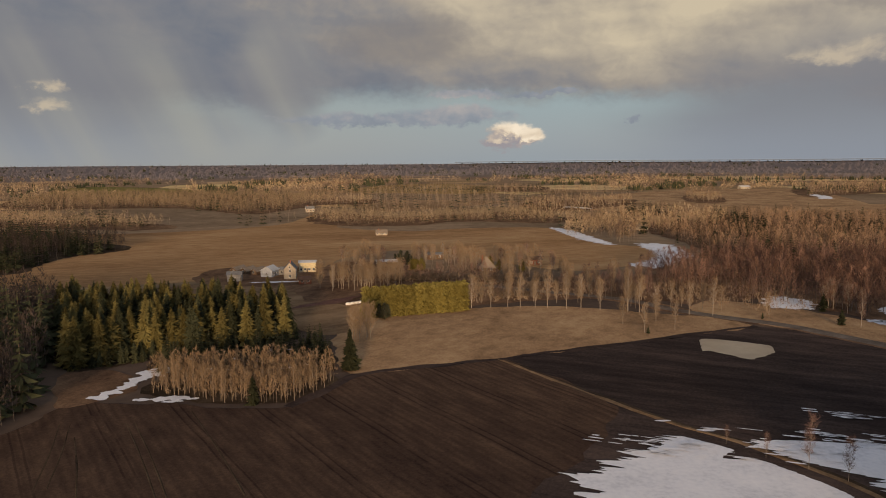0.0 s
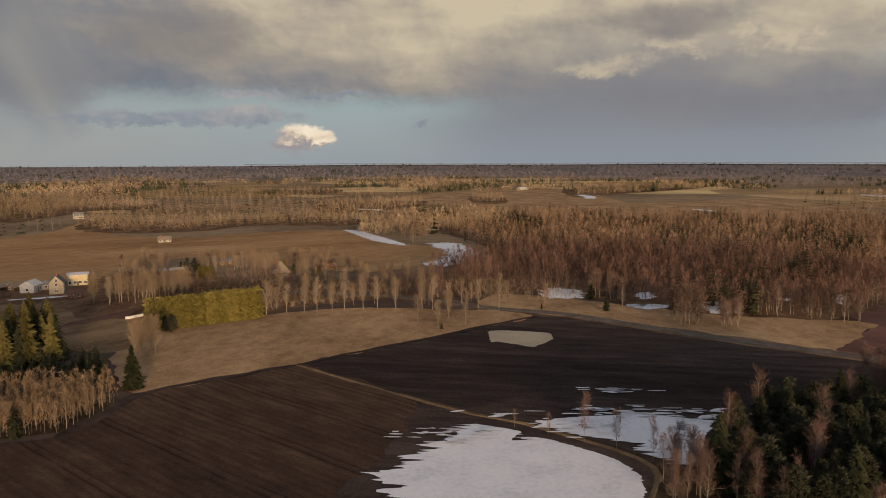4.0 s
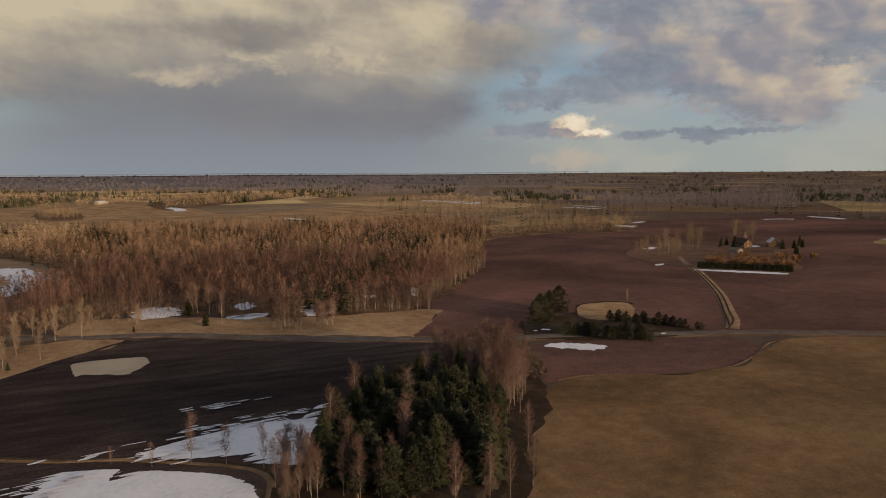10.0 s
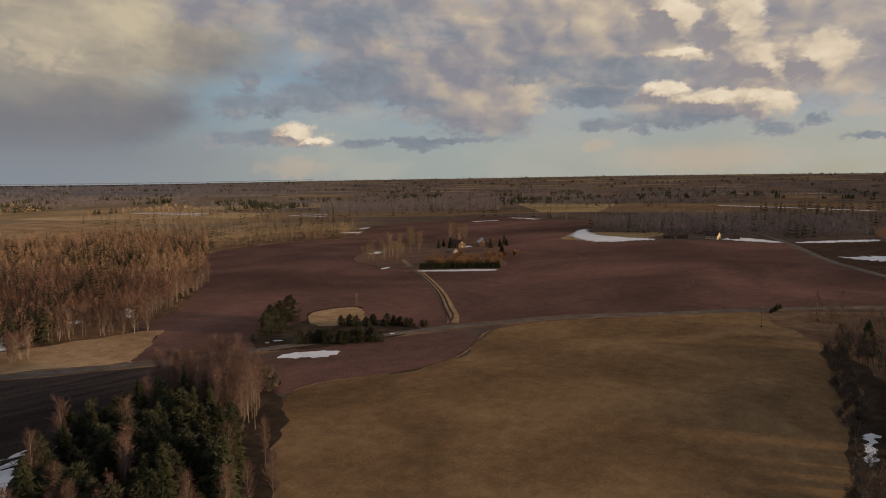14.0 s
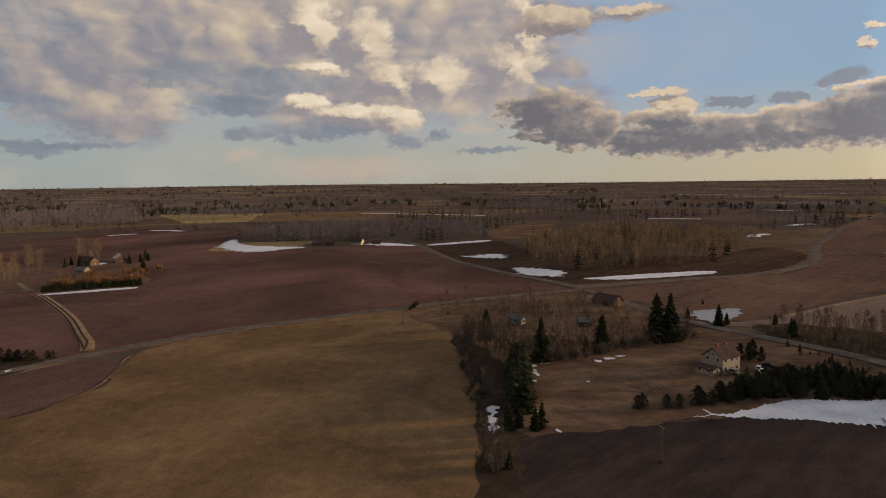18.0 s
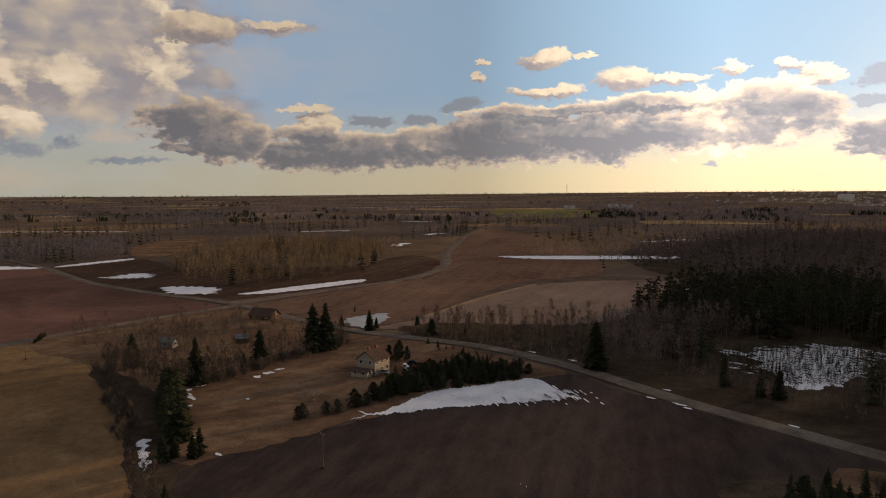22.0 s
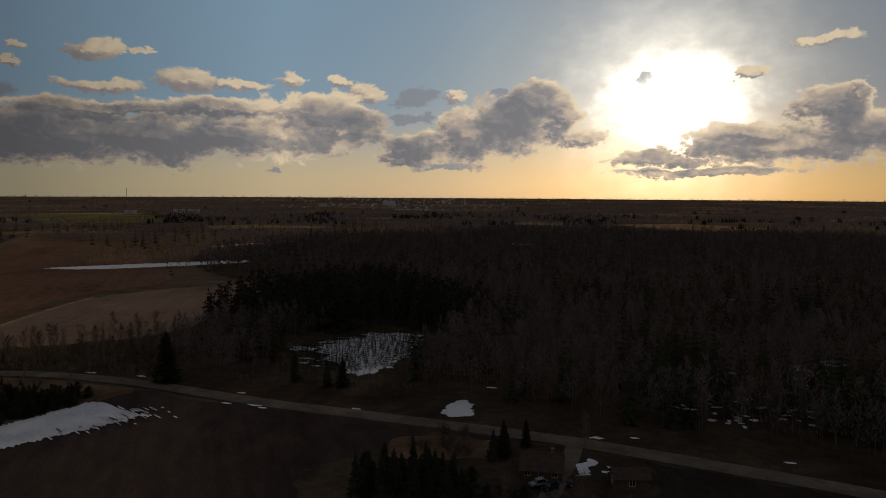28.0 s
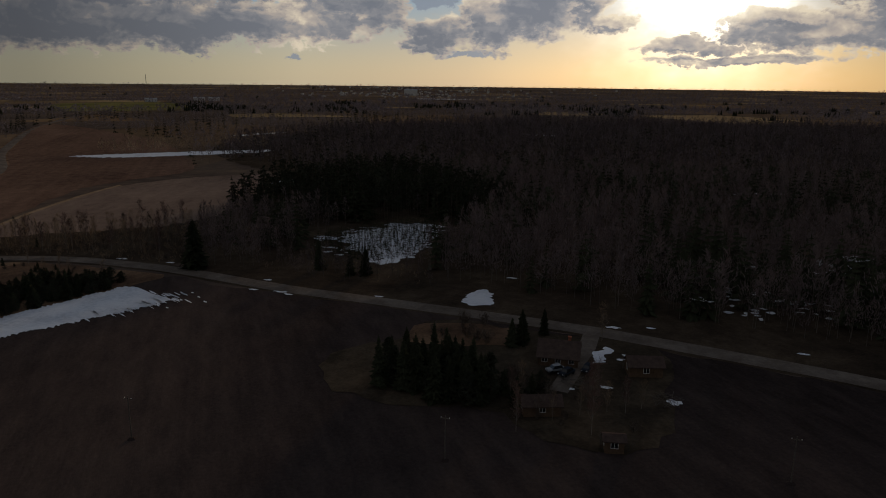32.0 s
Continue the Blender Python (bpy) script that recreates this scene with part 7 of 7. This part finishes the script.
# small scraps of snow along the road, yards and wood edges
for x, y, rx, ry in ((112, -184, 1.6, .7), (102, -174, 2.2, .6), (99, -172.5, 1.8, .5), (111, -173.5, 2.0, .5), (154, -192, 2.2, .8), (173, -191, 2.2, .7), (7, -173.5, 1.8, .9), (-2, -176, 1.6, .6), (-36, -169, 1.4, .8), (73, -179, 1.5, .6), (-7, -133, 1.6, 1.4), (41, -211, 2.0, 1.0),
                     (9, -152, .9, 2.5), (3, -152, 1.6, .8), (0, -150, 1.0, .6), (6, -136, 1.5, .6), (13, -133, 1.2, .6), (209, -99, 1.6, 1.4), (211, -104, 1.8, 2.6), (213, -109, 1.2, 2.2), (209, -76, 1.2, 1.6), (204, -75, 2.0, .8), (199, -74, 1.8, .7), (211, -81, .8, 2.4), (193, -71, 1.4, .6), (172, -52, 1.2, 2.5), (201, -73, 1.0, 3.0), (166, -62, .6, .6), (188, -86, .9, .6), (152, -62, 1.4, .5), (155, -104, 2.2, .5),
                     (246, 118, 2.5, 1.6), (228, 128, 1.2, 2.0), (224, 130, 1.0, 1.0), (248, 90, 1.4, .8), (243, 96, 1.2, .8), (-60, 174, 3.0, .8), (-52, 220, 1.0, .8), (-44, 221, 1.2, .7), (-38, 222, 1.0, .7), (66, 146, 3.0, .8), (74, 136, 3.5, .8), (58, 152, 2.0, .5), (112, 128, 4.0, 1.0), (118, 131, 3.0, .6), (-25, -218, 2.5, 4.0), (-30, -215, 2.0, 3.0), (-40, -212, 5.0, 3.0), (-62, -262, 6.0, 8.0), (-72, -276, 5.0, 5.0),
                     (430, 160, 6.0, 2.0), (520, 200, 12, 4), (575, 140, 8, 3), (710, 303, 8, 12), (770, 312, 14, 4)):
    pts = [(x + rx * math.cos(a) * random.uniform(.6, 1.2), y + ry * math.sin(a) * random.uniform(.6, 1.2)) for a in [k * math.pi / 4 for k in range(8)]]
    sheet("snow_scrap", pts, snow, 0.5, "small scrap of melting snow", "snow", min(rx, ry) * 0.35, 0.4, 1.0)
# far snow lying in fields and along woods
for a, b, wide in (((1353, -142), (1158, -335), 14), ((949, -524), (916, -592), 10), ((616, -456), (641, -495), 12), ((743, -605), (759, -651), 12), ((1123, -853), (1060, -872), 14), ((2240, -1355), (1974, -1817), 30), ((1099, 901), (1040, 719), 14), ((1027, 545), (1004, 472), 12), ((977, 173), (946, 130), 10), ((1080, 554), (1047, 480), 10), ((659, 1104), (611, 990), 16), ((587, 713), (586, 678), 12), ((893, 208), (916, 179), 8), ((668, 1116), (622, 1003), 14), ((203, 886), (223, 850), 12), ((438, -768), (455, -693), 14), ((152, -865), (116, -855), 10), ((910, -2622), (706, -2677), 120), ((1123, 921), (1084, 734), 12), ((-42, -426), (-77, -439), 6)):
    ribbon("snow_streak", [a, ((a[0] + b[0]) / 2 + 6, (a[1] + b[1]) / 2), b], wide, snow, 0.8, "long streak of snow along a far field", "snow", wide * 0.4)
for a, b in (((-81, 160), (-70, 127)), ((-78.6, 160), (-67.6, 127)), ((-74, 152), (-60, 122)), ((-66, 160), (-46, 122)), ((-64, 160), (-44, 122)), ((-53, 167), (-30, 122))):
    ribbon("tyre_track", [a, ((a[0] + b[0]) / 2 + 0.4, (a[1] + b[1]) / 2), b], 0.5, wood_floor, 0.12, "dark tyre track across the field", "track", 0.15)
for side in (-1.1, 1.1):
    ribbon("wheel_rut", [(271 + side, 73), (287, 77 + side), (303, 83 + side), (347, 99.5 + side), (405, 126.5 + side), (440, 145 + side)], 0.9, soil_brown, 0.5, "dark wheel rut in the farm track", "track", 0.1)

# skyline: mast and town
bm = bmesh.new()
for k in range(3):
    a = k * 2.094
    bmesh.ops.create_cone(bm, cap_ends=True, segments=5, radius1=0.6, radius2=0.4, depth=62, matrix=Matrix.Translation((1.2 * math.cos(a), 1.2 * math.sin(a), 31)))
for k in range(15):
    bmesh.ops.create_cone(bm, cap_ends=True, segments=6, radius1=1.6, radius2=1.6, depth=0.5, matrix=Matrix.Translation((0, 0, 4 * k + 2)))
mast = tagged(part("radio_mast", bm, timber), "thin lattice radio mast on the skyline", "mast")
mast.location = (2985, -3622, land_height(2985, -3622))
bm = bmesh.new()
for k in range(170):
    a, r = radians(random.gauss(161, 5)), random.uniform(2900, 4600)
    x, y = r * math.sin(a), r * math.cos(a)
    z, wd, hg = land_height(x, y), random.uniform(6, 14), random.uniform(4, 8)
    box(bm, x - wd / 2, y - wd / 3, z, x + wd / 2, y + wd / 3, z + hg)
tagged(part("distant_town", bm, white_wall), "pale houses of a distant town", "town", kind="stuff")
house("town_block", 1108, -3110, 20, 60, 24, 24, 3, white_wall, roof_light, "large white building in the distant town", 8, 3, 0, "building")
for x, y in ((1431, -1751), (1406, -1945), (1362, -1960)):
    tagged(house("far_block", x, y, 40, 34, 14, 9, 2, white_wall, roof_light, "pale far farm building", 4, 2, 0, "building"), group="far farm buildings")

# thin wisps of snow lying in the furrows round the large patches
heap = Heap()
for cx, cy, ux, uy, spread_u, spread_v, n in ((52, 138, 6.5, -2.6, 18, 5, 46), (97, 137, 6.5, -2.6, 24, 4, 46), (80, 133, 6.5, -2.6, 8, 6, 26), (102, 152, 6.5, -2.6, 10, 2.5, 16), (112, 128, 6.5, -2.6, 12, 4, 24), (128, -156, -3.2, 1.7, 7, 7, 46), (136, -142, -3.2, 1.7, 5, 10, 26)):
    d = Vector((ux, uy, 0)).normalized()
    v = Vector((d.y, -d.x, 0))
    for k in range(n):
        c = Vector((cx, cy, 0.5)) + d * random.gauss(0, spread_u * 0.5) + v * random.gauss(0, spread_v * 0.5)
        a, b = random.uniform(0.8, 3.5), random.uniform(0.12, 0.4)
        ring = [c + d * a * math.cos(t) * random.uniform(.7, 1.1) + v * b * math.sin(t) * random.uniform(.6, 1.2) for t in [j * math.pi / 4 for j in range(8)]]
        for j in range(8):
            heap.tri(c, ring[j - 1], ring[j])
tris, slots = heap.arrays()
tagged(part("snow_wisps", mesh_of("snow_wisps", tris, slots, [snow]), None), "thin wisps of snow in the furrows", "snow", kind="stuff")

lake_blue, lg, ls = surface("distant lake water", 0.2)
ls.inputs["Base Color"].default_value, ls.inputs["Specular IOR Level"].default_value = (0.20, 0.25, 0.30, 1), 0.5
bm = bmesh.new()
rows = []
for k in range(31):
    a = radians(4 + 2.0 * k)
    rows.append([bm.verts.new((r * math.sin(a), r * math.cos(a), land_height(r * math.sin(a), r * math.cos(a)) + 13)) for r in (4700, 4880)])
for p, q in zip(rows, rows[1:]):
    bm.faces.new((p[0], q[0], q[1], p[1]))
tagged(part("distant_lake", bm, lake_blue), "pale strip of a lake on the skyline", "lake", kind="structure")

sheet("farmyard", [(-105, 352), (-60, 345), (-30, 350), (-36, 392), (-70, 402), (-108, 398)], grass_plot, 0.25, "trodden brown ground of the farmyard", ragged=2.0)
sheet("red_strip", [(-49, 284), (-30, 296), (-21, 311), (-27, 308), (-45, 292)], soil_red, 0.3, "strip of bare red soil")
sheet("snow_patch", [(-80, 351), (-60, 353), (-52, 352), (-66, 349)], snow, 0.5, "white patch of old melting snow", "snow", 0.8, 1.5, 4.0)
for k in range(5):
    bm = bmesh.new()
    box(bm, -1.2, -0.5, 0, 1.2, 0.5, 0.9, 0.06)
    bale = tagged(part("wrapped_bale", bm, frame_white), "white plastic-wrapped bale on the grass", "bale", "wrapped bales")
    bale.location, bale.rotation_euler = (-25 + 2.2 * k, 291 + 1.6 * (k % 3), 0.2), (0, 0, 0.4 * k)

# conifer clumps in the birch wood
for clump, gap, size in (([(194, 226), (212, 212), (246, 246), (232, 266)], 4.6, 0.62), ([(272, 270), (294, 252), (330, 284), (306, 304)], 6.0, 0.62), ([(369, 316), (386, 304), (440, 352), (420, 366)], 7.5, 0.66), ([(396, 460), (424, 436), (470, 480), (446, 506)], 9.0, 0.7), ([(252, 536), (272, 516), (320, 600), (300, 620)], 8.0, 0.7)):
    x, y = strewn(clump, gap)
    woods("conifer_clump", "spruce", x, y, 1, "clump of dark spruces within the birch wood", size, vary=0.45)

# old snow scattered under the trees beyond the southern road
scatter = random.Random(77)
for cx, cy, rx, ry, n in ((-26, -200, 4, 8, 9), (-40, -206, 10, 7, 16), (-62, -238, 9, 14, 24)):
    for k in range(n):
        x, y, a, b = cx + scatter.uniform(-rx, rx), cy + scatter.uniform(-ry, ry), scatter.uniform(.5, 1.7), scatter.uniform(.5, 1.4)
        sheet("snow_scrap", [(x - a, y), (x, y + b), (x + a, y), (x, y - b)], snow, 0.5, "scrap of old snow under the bare trees", "snow", 0.3, 0.5, 1.0)
